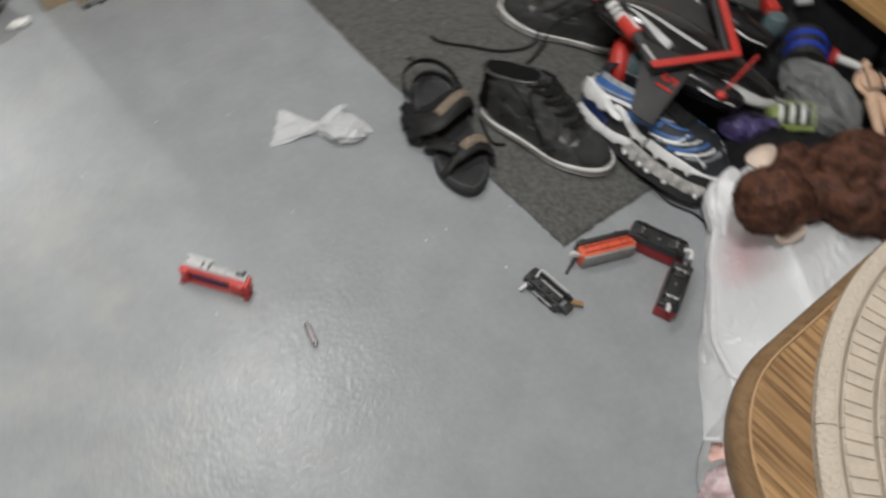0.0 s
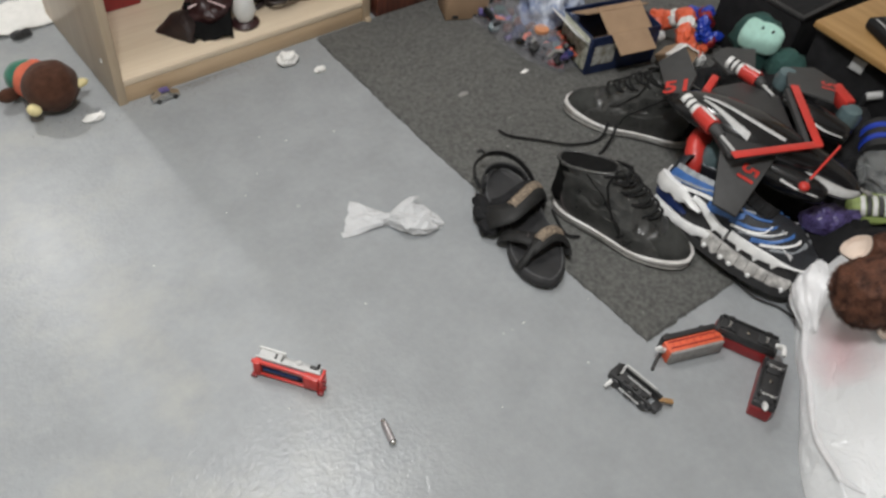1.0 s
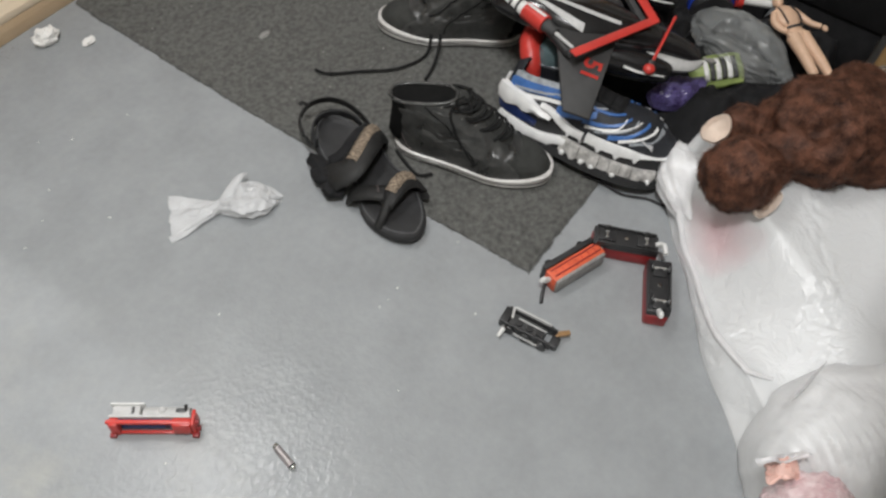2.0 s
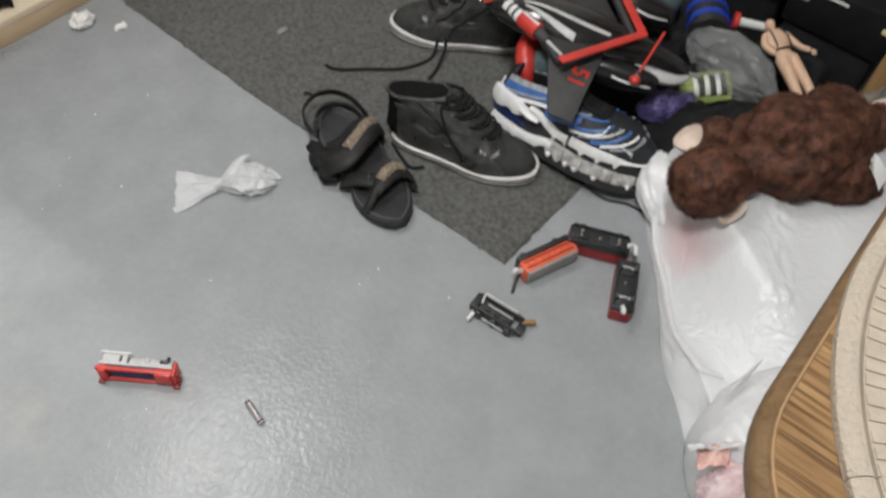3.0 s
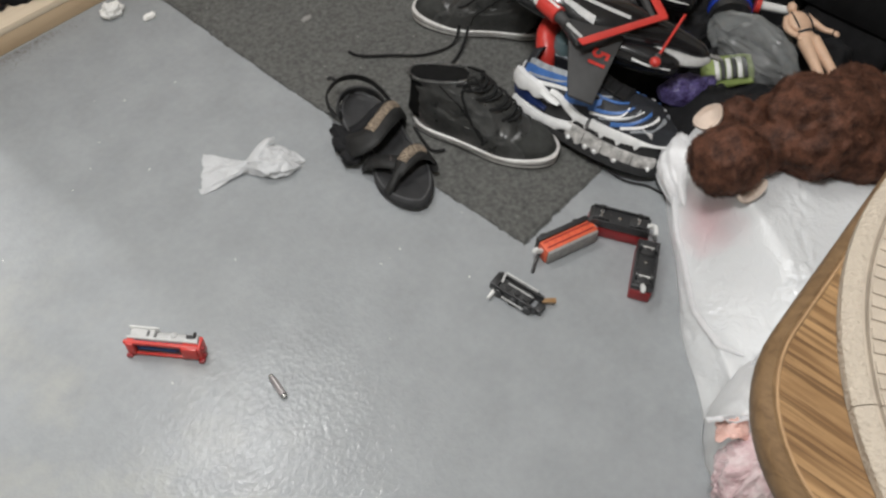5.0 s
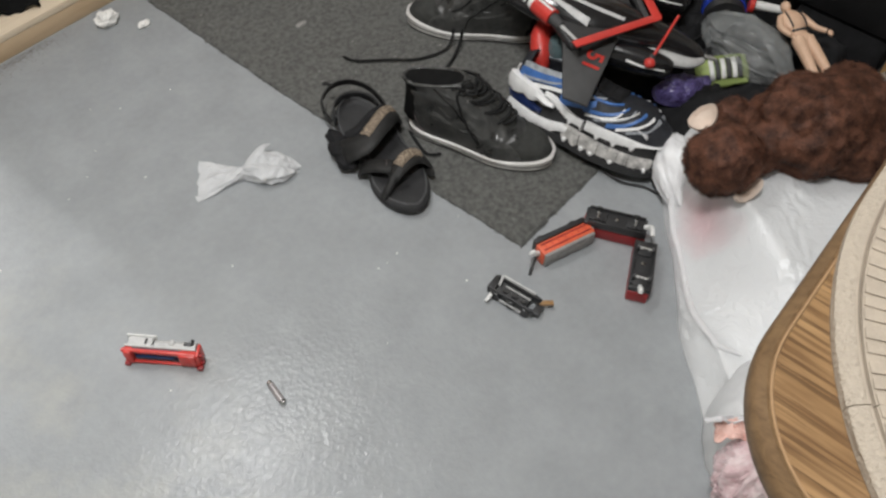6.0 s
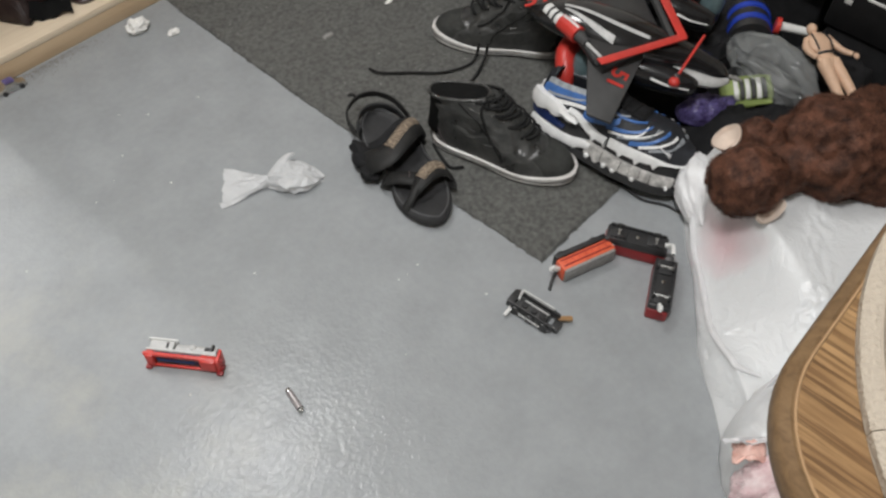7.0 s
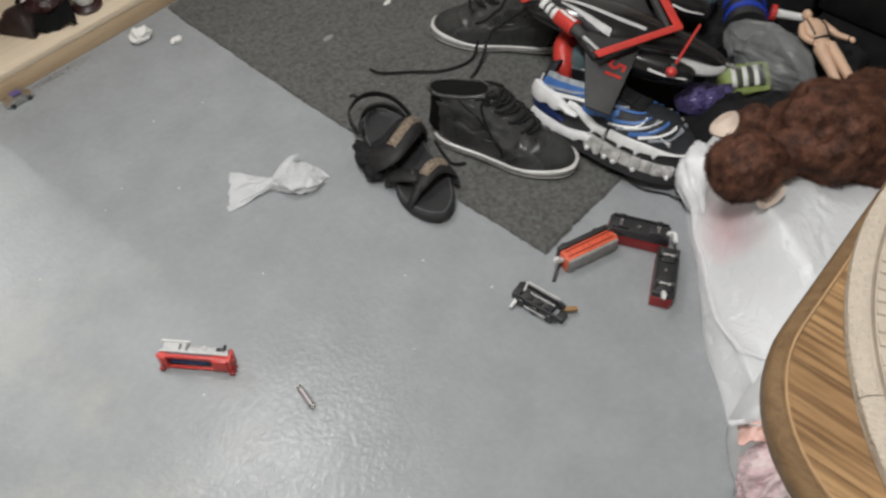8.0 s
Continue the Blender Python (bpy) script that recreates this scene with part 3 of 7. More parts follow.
def track_piece(path, label, start=True):
    """One moulded toy track piece along a list of (x, y, nx, ny); n points to the inner side."""
    t = thing("toy_track", label, "toy track", at(path[0][0], path[0][1], TOP + 0.001), "toy track pieces")
    ox, oy = path[0][0], path[0][1]
    W = 0.05

    def sec(prof):
        return [[(x - ox + nx * o, y - oy + ny * o, z) for o, z in prof] for x, y, nx, ny in path]
    bed = [(0.0105, 0.0), (0.0105, 0.0118), (0.0122, 0.0118), (0.0126, 0.0085), (0.0148, 0.0085), (0.0152, 0.0112), (0.0355, 0.0112), (0.0359, 0.0085), (0.0381, 0.0085), (0.0385, 0.0118), (0.0402, 0.0118), (0.0402, 0.0)]
    bm = B()
    loft(bm, sec(bed))
    part("bed", bm, TRACK, t, angle=25)
    for lo, hi in ((0.0, 0.0104), (0.0403, W)):
        bm = B()
        z0, z1 = (0.007, 0.0116) if lo == 0 else (0.0116, 0.0075)
        loft(bm, sec([(lo, 0.0), (lo, z0), (lo + 0.003, z0 * 0.6 + z1 * 0.4 + 0.001), (hi - 0.002, z1), (hi, z1), (hi, 0.0)]))
        part("shoulder", bm, GRAVEL, t, "shoulder moulded as gravel", 30)
    # darker tan strip along the bottom of each rail groove
    for o in (0.0137, 0.037):
        bm = B()
        loft(bm, sec([(o - 0.0009, 0.0086), (o + 0.0009, 0.0086), (o + 0.0009, 0.0089), (o - 0.0009, 0.0089)]))
        part("rail_groove", bm, GROOVE, t)
    dist = 0.0
    gap = 0.006
    for a, b in zip(path, path[1:]):
        step = math.hypot(b[0] - a[0], b[1] - a[1])
        if dist + step >= gap:
            ang = math.degrees(math.atan2(a[3], a[2]))
            c = 0.0253
            bm = rbox(B(), (0.0185, 0.0078, 0.0016), at(a[0] - ox + a[2] * c, a[1] - oy + a[3] * c, 0.0119, ang), 0.0004, 1)
            part("sleeper", bm, TRACK, t)
            gap += 0.0125
        dist += step


def lay_track():
    R, cx, cy = 0.29, -0.29, -0.7045
    arc = lambda a: (cx - R * math.sin(radians(a)), cy + R * math.cos(radians(a)), math.sin(radians(a)), -math.cos(radians(a)))
    line = [(x, cy + R, 0.0, -1.0) for x in np.linspace(-0.13, -0.29, 40)]
    far = []
    for k in range(60):
        a = 30 - 30 * k / 59
        far.append((-0.1285 + 0.29 * math.sin(radians(a)), cy + 0.29 * math.cos(radians(a)), -math.sin(radians(a)), -math.cos(radians(a))))
    lab = "curved tan plastic toy track on the table"
    track_piece(far, lab)
    track_piece([(float(p[0]), p[1], p[2], p[3]) for p in line] + [arc(36.4 * k / 50) for k in range(1, 51)], lab)
    track_piece([arc(36.55 + 38 * k / 50) for k in range(51)], lab)
    track_piece([arc(74.7 + 38 * k / 50) for k in range(51)], lab)


table()
lay_track()


# ---- shoes ----
def shoe_shape(L, W, H, z0, collar, taper=0.25, crease=0.0, back=0.01):
    """Surface of a shoe's upper: s runs heel to toe, a from one sole edge over the top to the other."""
    def half(s):
        e = max(0.0, 1 - abs(2 * s - 1) ** 3.2) ** 0.5
        return W / 2 * e * (0.8 + 0.22 * smooth(0.25, 0.72, s) - 0.05 * math.sin(math.pi * min(1, s / 0.6)))

    def height(s):
        h = collar * (1 - smooth(0.3, 0.66, s)) + H * smooth(0.3, 0.66, s)
        return h * (1 - smooth(0.8, 1.0, s) * 0.5) * (0.88 + 0.12 * smooth(0, 0.06, s))

    def surf(s, a, off=0.0):
        w, h = half(s), height(s)
        c, q = math.cos(a), math.sin(a)
        pw = 0.75 if s > 0.5 else 0.6
        x = math.copysign(abs(c) ** pw, c) * w * (1 - taper * q * (1 - smooth(0.35, 0.7, s)))
        z = z0 + h * abs(q) ** 0.8
        lean = back * q * (1 - smooth(0, 0.45, s))
        off = off + crease * (math.sin(46 * s + 5 * c) * smooth(0.36, 0.5, s) * (1 - smooth(0.66, 0.8, s)) + 0.9 * fbm(s * 7, a * 2.2, 3.0, 3) + 0.6 * (0.35 - 2 * abs(fbm(s * 9, a * 2.2 + s * 7, 7.0, 1))) * smooth(0.12, 0.3, s) * (1 - smooth(0.68, 0.8, s)) * (1 - smooth(0.8, 0.93, q))) * smooth(0, 0.25, q)
        n = Vector((c, 0, q)).normalized() * off
        return Vector((x, s * L + lean, z)) + n
    return surf, half


def strip(surf, path, width, off=0.002, n=14):
    """A thin band that lies on a shoe's upper along (s, a) points."""
    P = [Vector((s, a, 0)) for s, a in path]
    line = smooth_line(P, max(2, n // max(1, len(P) - 1)))
    bm = B()
    rows = []
    for i, p in enumerate(line):
        d = (line[min(i + 1, len(line) - 1)] - line[max(i - 1, 0)])
        q = Vector((-d.y * 0.12, d.x / 0.12 * 1.0, 0))
        q.normalize()
        w = width if not callable(width) else width(i / (len(line) - 1))
        e = Vector((q.x * w * 3.4, q.y * w * 14, 0))
        row = []
        for k, o in ((-1, 0.001), (-0.85, off + 0.002), (0, off * 1.25 + 0.002), (0.85, off + 0.002), (1, 0.001)):
            pt = p + e * k
            row.append(surf(min(0.995, max(0.005, pt.x)), pt.y, o))
        rows.append(row)
    loft(bm, rows, caps=False, closed=False)
    return bm


def sole_outline(half, L, grow=0.0, n=44):
    side = [(half(max(0.004, min(0.996, k / n))) + grow, k / n) for k in range(n + 1)]
    pts = [(w, s) for w, s in side] + [(-w, s) for w, s in side[::-1]]
    return [(w, (s - 0.5) * (L + 2 * grow) + L / 2) for w, s in pts]


def upper_mesh(surf, open_from, open_to, a_open, ns=90, na=48):
    bm = B()
    rows = [[bm.verts.new(surf(0.004 + 0.992 * i / ns, math.pi * j / na)) for j in range(na + 1)] for i in range(ns + 1)]
    for i in range(ns):
        s = (i + 0.5) / ns
        for j in range(na):
            a = math.degrees(math.pi * (j + 0.5) / na)
            if open_from < s < open_to and a_open < a < 180 - a_open:
                continue
            bm.faces.new((rows[i][j], rows[i + 1][j], rows[i + 1][j + 1], rows[i][j + 1]))
    return bm


def thicken(ob, t):
    md = ob.modifiers.new("thickness", "SOLIDIFY")
    md.thickness, md.offset = t, 0
    return ob


def high_top(m, label):
    """Leather high-top: the upper is a skin from the sole's outline up to the collar's rim."""
    L, W, Z0 = 0.281, 0.102, 0.016
    t = thing("high_top_shoe", label, "shoe", m, "black high-top shoes")
    half = shoe_shape(L, W, 0.066, Z0, 0.12)[1]

    def sole_at(u, grow=0.0):
        a = 2 * math.pi * u
        s = 0.5 - 0.5 * math.cos(a)
        w = half(max(0.003, min(0.997, s))) + grow
        return Vector((math.copysign(w, math.sin(a)) if abs(math.sin(a)) > 1e-6 else 0.0, (s - 0.5) * (L + 2 * grow) + L / 2, 0))

    def rim_at(u):
        a = 2 * math.pi * u
        c, q = math.cos(a), math.sin(a)
        y = 0.042 - 0.058 * math.copysign(abs(c) ** 0.8, c)
        return Vector((0.0255 * math.copysign(abs(q) ** 0.8, q), y, 0.124 + 0.003 * abs(q) ** 2 + 0.02 * smooth(-0.6, 1.0, -c)))

    def surf(u, v, off=0.0):
        S, R = sole_at(u), rim_at(u)
        far = smooth(0.05, 0.15, (S - R).xy.length)
        hs = v ** 1.7
        zs = v + 0.05 * math.sin(math.pi * v)
        ht = v
        box = 0.036 * math.sqrt(max(0.0, 1 - (1 - min(1.0, v / 0.3)) ** 2))
        zt = (box + (R.z - Z0 - 0.036) * smooth(0.16, 1.04, v)) / (R.z - Z0)
        h, z = hs + (ht - hs) * far, zs + (zt - zs) * far
        p = S.lerp(R, h)
        p.z = Z0 + (R.z - Z0) * z
        flex = smooth(0.1, 0.22, p.y) * (1 - smooth(0.2, 0.228, p.y))
        d = 0.0026 * fbm(p.y * 24, p.x * 24, p.z * 30 + 3, 3) * smooth(0.02, 0.12, v)
        d += 0.0022 * flex * math.sin(p.y * 300 + 60 * p.z + 9 * fbm(p.x * 14, p.z * 14, 2.0, 2)) * smooth(0.1, 0.3, v)
        d += 0.007 * flex * (0.4 - abs(fbm(p.y * 26 + p.z * 14, p.x * 8, p.z * 16 - p.y * 8, 2))) * smooth(0.08, 0.25, v)
        fold = noise.noise(Vector((p.y * 34 + p.z * 30, p.z * 46 - p.y * 12, p.x * 6 + 4)))
        d += 0.0095 * (0.3 - abs(fold)) * smooth(0.06, 0.2, v) * (1 - smooth(0.8, 0.95, v)) * smooth(0.035, 0.08, p.y) * (1 - smooth(0.2, 0.235, p.y))
        d -= 0.003 * math.exp(-((v - 0.86 - 0.02 * math.sin(9 * u)) / 0.05) ** 2) * (1 - far)
        d += 0.005 * math.sin(p.z * 105 + 26 * p.y + 2 * fbm(p.y * 9, p.z * 9)) * (1 - far) * smooth(0.05, 0.3, v) * (1 - smooth(0.66, 0.8, v)) * smooth(0.02, 0.08, p.y)
        out = Vector((S.x - R.x * 0.3, (S.y - 0.11) * 0.4, 0.05 + 0.3 * far)).normalized()
        return p + out * (d + off)

    def patch(u0, u1, v0, v1, off, nu=24, nv=10):
        """A thin panel lying on the upper; v0 and v1 may be functions of u."""
        bm = B()
        f0 = v0 if callable(v0) else lambda u: v0
        f1 = v1 if callable(v1) else lambda u: v1
        def pl(a, b):
            u = u0 + (u1 - u0) * a
            edge = min(1.0, 9 * min(a, 1 - a, b, 1 - b))
            return surf(u, f0(u) + (f1(u) - f0(u)) * b, off * edge + 0.0003)
        grid(bm, nu, nv, pl)
        return bm

    bm = B()
    rows = []
    for grow, z in ((-0.004, 0.0), (0.001, 0.0), (0.0035, 0.003), (0.004, 0.008), (0.0028, 0.0105), (0.004, 0.013), (0.004, 0.0195), (0.002, 0.0215), (-0.003, 0.0215)):
        ring = []
        for k in range(96):
            p = sole_at(k / 96, grow)
            toe, waist = smooth(0.6, 0.95, p.y / L), math.sin(math.pi * min(1.0, max(0.0, p.y / (0.62 * L))))
            ring.append((p.x, p.y, z * (0.8 + 0.32 * toe) + (0.004 * waist + 0.002 * toe) * (1 - z * 20)))
        rows.append(ring)
    loft(bm, rows)
    sole = part("sole", bm, RUBBER_W, t, "white rubber sole, slightly dirty", 50)
    bm = B()
    tube(bm, [(p.x, p.y, 0.0118 * (0.8 + 0.32 * smooth(0.6, 0.95, p.y / L))) for p in (sole_at(k / 96, 0.0036) for k in range(97))], 0.0009, 6)
    part("foxing_line", bm, CHARCOAL, sole, "thin dark line round the sole")
    bm = B()
    loft(bm, [[surf(k / 176, j / 60) for k in range(176)] for j in range(61)], caps=False)
    part("upper", bm, LEATHER, t, "creased black leather upper", 80)
    bm = B()
    rows = []
    for k, (sc, z) in enumerate(((1.0, 0.0), (0.93, -0.02), (0.95, -0.05), (1.0, -0.085), (0.9, -0.097))):
        rows.append([Vector((rim_at(i / 48).x * sc, (rim_at(i / 48).y - 0.042) * sc + 0.042, rim_at(i / 48).z + z)) for i in range(48)])
    loft(bm, rows)
    part("lining", bm, LINING, t, "black padded lining")
    bm = B()
    tube(bm, [surf((k % 80) / 80, 1.0) + Vector((0, 0, -0.001)) for k in range(81)], [0.0034 + 0.0006 * fbm(k * 0.21, 1.0) for k in range(81)], 10)
    part("collar_roll", bm, LEATHER, t, "padded leather collar")
    part("toe_cap", patch(0.365, 0.635, 0.012, lambda u: 0.32 - 5.5 * (u - 0.5) ** 2, 0.0016, 34, 16), SUEDE, t, "matt dark grey toe cap", 60)
    for k in (1, -1):
        mid = lambda q: q if k > 0 else 1 - q
        a, b = sorted((mid(0.02), mid(0.115)))
        part("heel_panel", patch(a % 1.0, b, 0.02, lambda u, k=k: 0.62 - 3.6 * abs((u if k > 0 else 1 - u) - 0.02), 0.0018, 16, 12), LEATHER, t, "smooth heel counter", 60)
        bm = B()
        tube(bm, [surf(mid(0.118 - 0.088 * q ** 0.7), 0.03 + 0.64 * q, 0.0018) for q in np.linspace(0, 1, 16)], 0.0014, 6, 0.7)
        part("heel_piping", bm, PIPING, t, "worn brown-grey piping")
        a, b = sorted((mid(0.285), mid(0.44)))
        part("eyelet_panel", patch(a, b, lambda u, k=k: 0.62 - 0.9 * ((u if k > 0 else 1 - u) - 0.285), lambda u: 0.95, 0.0022, 18, 10), LEATHER, t, "leather eyelet panel", 60)
        for i, (u, v) in enumerate(((0.3, 0.78), (0.345, 0.74), (0.385, 0.68), (0.42, 0.6))):
            bm = blob(B(), surf(mid(u), v, 0.0034), (0.0021, 0.0021, 0.0016), sub=2)
            part("eyelet", bm, STEEL, t, "small steel eyelet")
        bm = B()
        tube(bm, [surf(mid(0.262 + 0.012 * math.sin(5 * q)), 0.04 + 0.9 * q, 0.001) for q in np.linspace(0, 1, 18)], 0.0011, 6)
        part("side_seam", bm, LINING, t)
    part("tongue", patch(0.43, 0.57, 0.42, 1.0, 0.004, 12, 16), SUEDE, t, "padded tongue", 60)
    rnd = random.Random(17)
    for k in range(9):
        va, vb = 0.44 + 0.055 * k, 0.47 + 0.056 * k + rnd.uniform(-0.02, 0.02)
        ua, ub = (0.415 - 0.013 * k, 0.585 + 0.013 * k) if k % 2 else (0.585 + 0.013 * k, 0.415 - 0.013 * k)
        bm = B()
        tube(bm, [surf(ua + (ub - ua) * q, min(0.97, va + (vb - va) * q), 0.007 + 0.004 * math.sin(math.pi * q)) for q in np.linspace(0, 1, 10)], 0.0029, 7, 0.7)
        part("lace", bm, LACE, t)
    for pts in (((0.4, 0.9, 0.012), (0.34, 0.86, 0.008), (0.29, 0.72, 0.005), (0.27, 0.45, 0.004), (0.262, 0.2, 0.004), (0.266, 0.06, 0.004)),
                ((0.45, 0.92, 0.013), (0.4, 0.78, 0.016), (0.36, 0.8, 0.012), (0.38, 0.92, 0.016), (0.46, 0.94, 0.015)),
                ((0.56, 0.9, 0.014), (0.62, 0.8, 0.01), (0.66, 0.6, 0.005), (0.65, 0.3, 0.004))):
        bm = B()
        tube(bm, [surf(q.x, q.y, q.z) for q in smooth_line(pts, 6)], 0.0026, 7, 0.7)
        part("loose_lace", bm, LACE, t, "loose lace hanging over the side")
    return t


def heading(x, y, tx, ty, z=0.0, lean=0.0):
    """Pose with local +y from heel to toe."""
    return at(x, y, z, math.degrees(math.atan2(ty - y, tx - x)) - 90) @ pose(0, 0, 0, 0, lean, 0)


high_top(heading(0.096, 0.341, 0.197, 0.078, 0.007), "black leather high-top shoe with a white sole on the carpet")
high_top(heading(0.472, 0.314, 0.334, 0.565, 0.007), "black high-top shoe with untied lace, under the toy aircraft")


def trailing_lace(pts, label):
    bm = B()
    tube(bm, smooth_line([(x, y, z) for x, y, z in pts], 8), 0.0032, 7, 0.6)
    tagged(part("shoe_lace", bm, LACE), label, "shoelace", "loose laces")


trailing_lace([(0.145, 0.573, 0.011), (0.153, 0.545, 0.0115), (0.2, 0.498, 0.011), (0.247, 0.451, 0.0115), (0.312, 0.43, 0.012), (0.352, 0.445, 0.04), (0.385, 0.46, 0.075)],
              "untied black shoelace trailing over the carpet")
trailing_lace([(0.255, 0.391, 0.011), (0.295, 0.4, 0.0115), (0.345, 0.42, 0.025), (0.372, 0.44, 0.06)], "short untied black lace end on the carpet")
trailing_lace([(0.182, 0.268, 0.082), (0.196, 0.262, 0.05), (0.212, 0.25, 0.012), (0.238, 0.215, 0.0105), (0.25, 0.19, 0.0105)], "thin black lace lying between the two shoes")
trailing_lace([(0.074, 0.328, 0.012), (0.058, 0.29, 0.0105), (0.052, 0.262, 0.0105), (0.07, 0.246, 0.0105)], "short black lace loop beside the shoe's heel")
bm = B()
tube(bm, smooth_line([(0.232, 0.03, 0.0095), (0.241, -0.002, 0.009), (0.243, -0.048, 0.004), (0.262, -0.089, 0.0035), (0.268, -0.123, 0.004), (0.3, -0.16, 0.006)], 8), 0.0024, 8)
tagged(part("cable", bm, RUBBER_B), "thin black cable on the floor beside the running shoe", "cable")


def sandal():
    L, W = 0.309, 0.116
    t = thing("sandal", "worn black sport sandal with brown woven strap inserts", "sandal", heading(0.038, 0.46, -0.068, 0.194, 0.006))
    half = lambda s: W / 2 * max(0.0, 1 - abs(2 * s - 1) ** 2.5) ** 0.5 * (0.97 + 0.05 * smooth(0.5, 0.8, s) - 0.26 * math.exp(-((s - 0.5) / 0.13) ** 2))
    centre = lambda s: -0.004 - 0.012 * math.exp(-((s - 0.52) / 0.2) ** 2)

    def outline(z, grow, n=40):
        side = [k / n for k in range(n + 1)]
        pts = [(half(max(0.004, min(0.996, q))) + grow, q, 1) for q in side] + [(half(max(0.004, min(0.996, q))) + grow, q, -1) for q in side[::-1]]
        return [(centre(q) + k * w, -0.014 + (q - 0.5) * (L + 2 * grow) + L / 2, z(q) if callable(z) else z) for w, q, k in pts]
    toe = lambda q: 0.006 * smooth(0.8, 1.0, q)
    bm = B()
    loft(bm, [outline(lambda q, z=z: z + toe(q) * (0.4 + z * 30), g) for g, z in ((-0.006, 0.0), (0.0, 0.002), (0.001, 0.008), (0.0, 0.014), (-0.002, 0.0165), (-0.004, 0.017))])
    part("sole", bm, RUBBER_B, t, "black rubber sole", 50)
    bm = B()
    cup = lambda q: 0.011 * (1 - smooth(0.0, 0.34, q))

    def bed(u, v):
        q, k = 0.012 + 0.976 * u, 2 * v - 1
        x = centre(q) + k * (half(q) - 0.004)
        y = -0.014 + q * L
        return (x, y, 0.0186 + toe(q) + cup(q) * abs(k) ** 3 - 0.002 * smooth(0.94, 1.0, abs(k)) + 0.0012 * fbm(x * 40, y * 40, 1.0, 3))
    grid(bm, 60, 20, bed)
    part("footbed", bm, INSOLE, t, "grey scuffed footbed", 60)
    bm = B()
    rim = outline(lambda q: 0.0182 + toe(q) + 0.6 * cup(q), -0.0045)
    tube(bm, rim + rim[:1], 0.0017, 6)
    part("rim", bm, SANDALRIM, t, "paler worn rim of the footbed")

    def band(name, pts, wid, mat, label="", thick=0.0036, way=(0, 1, 0.0), bulge=1.6, onto=None):
        bm = B()
        line = smooth_line(pts, 7)
        rows = []
        for i, p in enumerate(line):
            d = (line[min(i + 1, len(line) - 1)] - line[max(i - 1, 0)]).normalized()
            w = Vector(way)
            w = (w - d * w.dot(d)).normalized()
            n = d.cross(w)
            n = n if n.z > 0 else -n
            ww = wid(i / (len(line) - 1)) if callable(wid) else wid
            ww *= 1 + 0.08 * fbm(i * 0.3, thick * 900)
            rows.append([p - w * ww / 2 - n * 0.001, p - w * ww * 0.44 + n * thick, p - w * ww * 0.15 + n * thick * bulge, p + w * ww * 0.15 + n * thick * bulge, p + w * ww * 0.44 + n * thick, p + w * ww / 2 - n * 0.001])
        loft(bm, rows)
        return part(name, bm, mat, onto or t, label, 60)
    hs = band("heel_strap", [(0.054, 0.05, 0.036), (0.058, 0.03, 0.046), (0.047, -0.004, 0.048), (0.018, -0.026, 0.05), (-0.016, -0.021, 0.052), (-0.041, 0.006, 0.051), (-0.052, 0.045, 0.046), (-0.054, 0.07, 0.036)], 0.014, STRAP, "black heel strap", 0.0022, (0, 0.25, 1))
    bm = B()
    tube(bm, smooth_line([(0.02, -0.022, 0.054), (0.03, -0.028, 0.062), (0.036, -0.026, 0.06)], 4), 0.0044, 6, 0.6)
    part("pull_tab", bm, STRAP, hs)
    bm = B()
    cupw = [[(-0.003 + (0.047 - 0.004 * k) * math.cos(a), 0.042 + (0.052 - 0.004 * k) * math.sin(a), 0.022 + 0.02 * k) for a in np.linspace(math.pi * 0.98, math.pi * 2.02, 24)] for k in np.linspace(0, 1, 5)]
    loft(bm, cupw, caps=False, closed=False)
    thicken(part("heel_cup", bm, INSOLE, t, "grey lined heel cup"), 0.0035)
    ank = band("ankle_strap", [(0.064, 0.118, 0.012), (0.058, 0.13, 0.036), (0.03, 0.142, 0.054), (-0.008, 0.122, 0.062), (-0.042, 0.098, 0.056), (-0.064, 0.086, 0.034), (-0.064, 0.084, 0.01)], lambda q: 0.052 - 0.01 * q, STRAP, "wide black padded strap")
    band("woven_insert", [(0.022, 0.132, 0.0625), (0.0, 0.118, 0.0662), (-0.034, 0.093, 0.063), (-0.058, 0.079, 0.05)], 0.021, PATTERN, "brown woven strap insert", 0.0022, onto=ank)
    band("strap_pad", [(0.046, 0.1, 0.04), (0.02, 0.1, 0.048), (-0.02, 0.078, 0.05), (-0.05, 0.066, 0.044)], 0.02, DARKCLOTH, "frayed black strap padding", 0.003, onto=ank)
    fr = band("front_strap", [(-0.062, 0.226, 0.008), (-0.064, 0.215, 0.024), (-0.05, 0.206, 0.043), (-0.024, 0.21, 0.05), (0.002, 0.222, 0.046), (0.014, 0.226, 0.036)], lambda q: 0.04 - 0.008 * q, STRAP, "black padded strap")
    band("woven_insert", [(-0.056, 0.203, 0.0445), (-0.04, 0.2, 0.0535), (-0.018, 0.208, 0.0565), (-0.002, 0.217, 0.053)], 0.021, PATTERN, "brown woven strap insert", 0.002, onto=fr)
    band("side_strap", [(0.004, 0.21, 0.046), (0.024, 0.192, 0.04), (0.04, 0.172, 0.026), (0.044, 0.162, 0.008)], 0.032, STRAP, "black side strap", 0.0034, (0.7, 0.7, 0))
    band("toe_strap", [(-0.006, 0.22, 0.05), (0.012, 0.23, 0.042), (0.03, 0.242, 0.028), (0.041, 0.246, 0.016)], 0.016, STRAP, "narrow black toe strap", 0.0034, (0.3, -0.9, 0))
    bm = B()
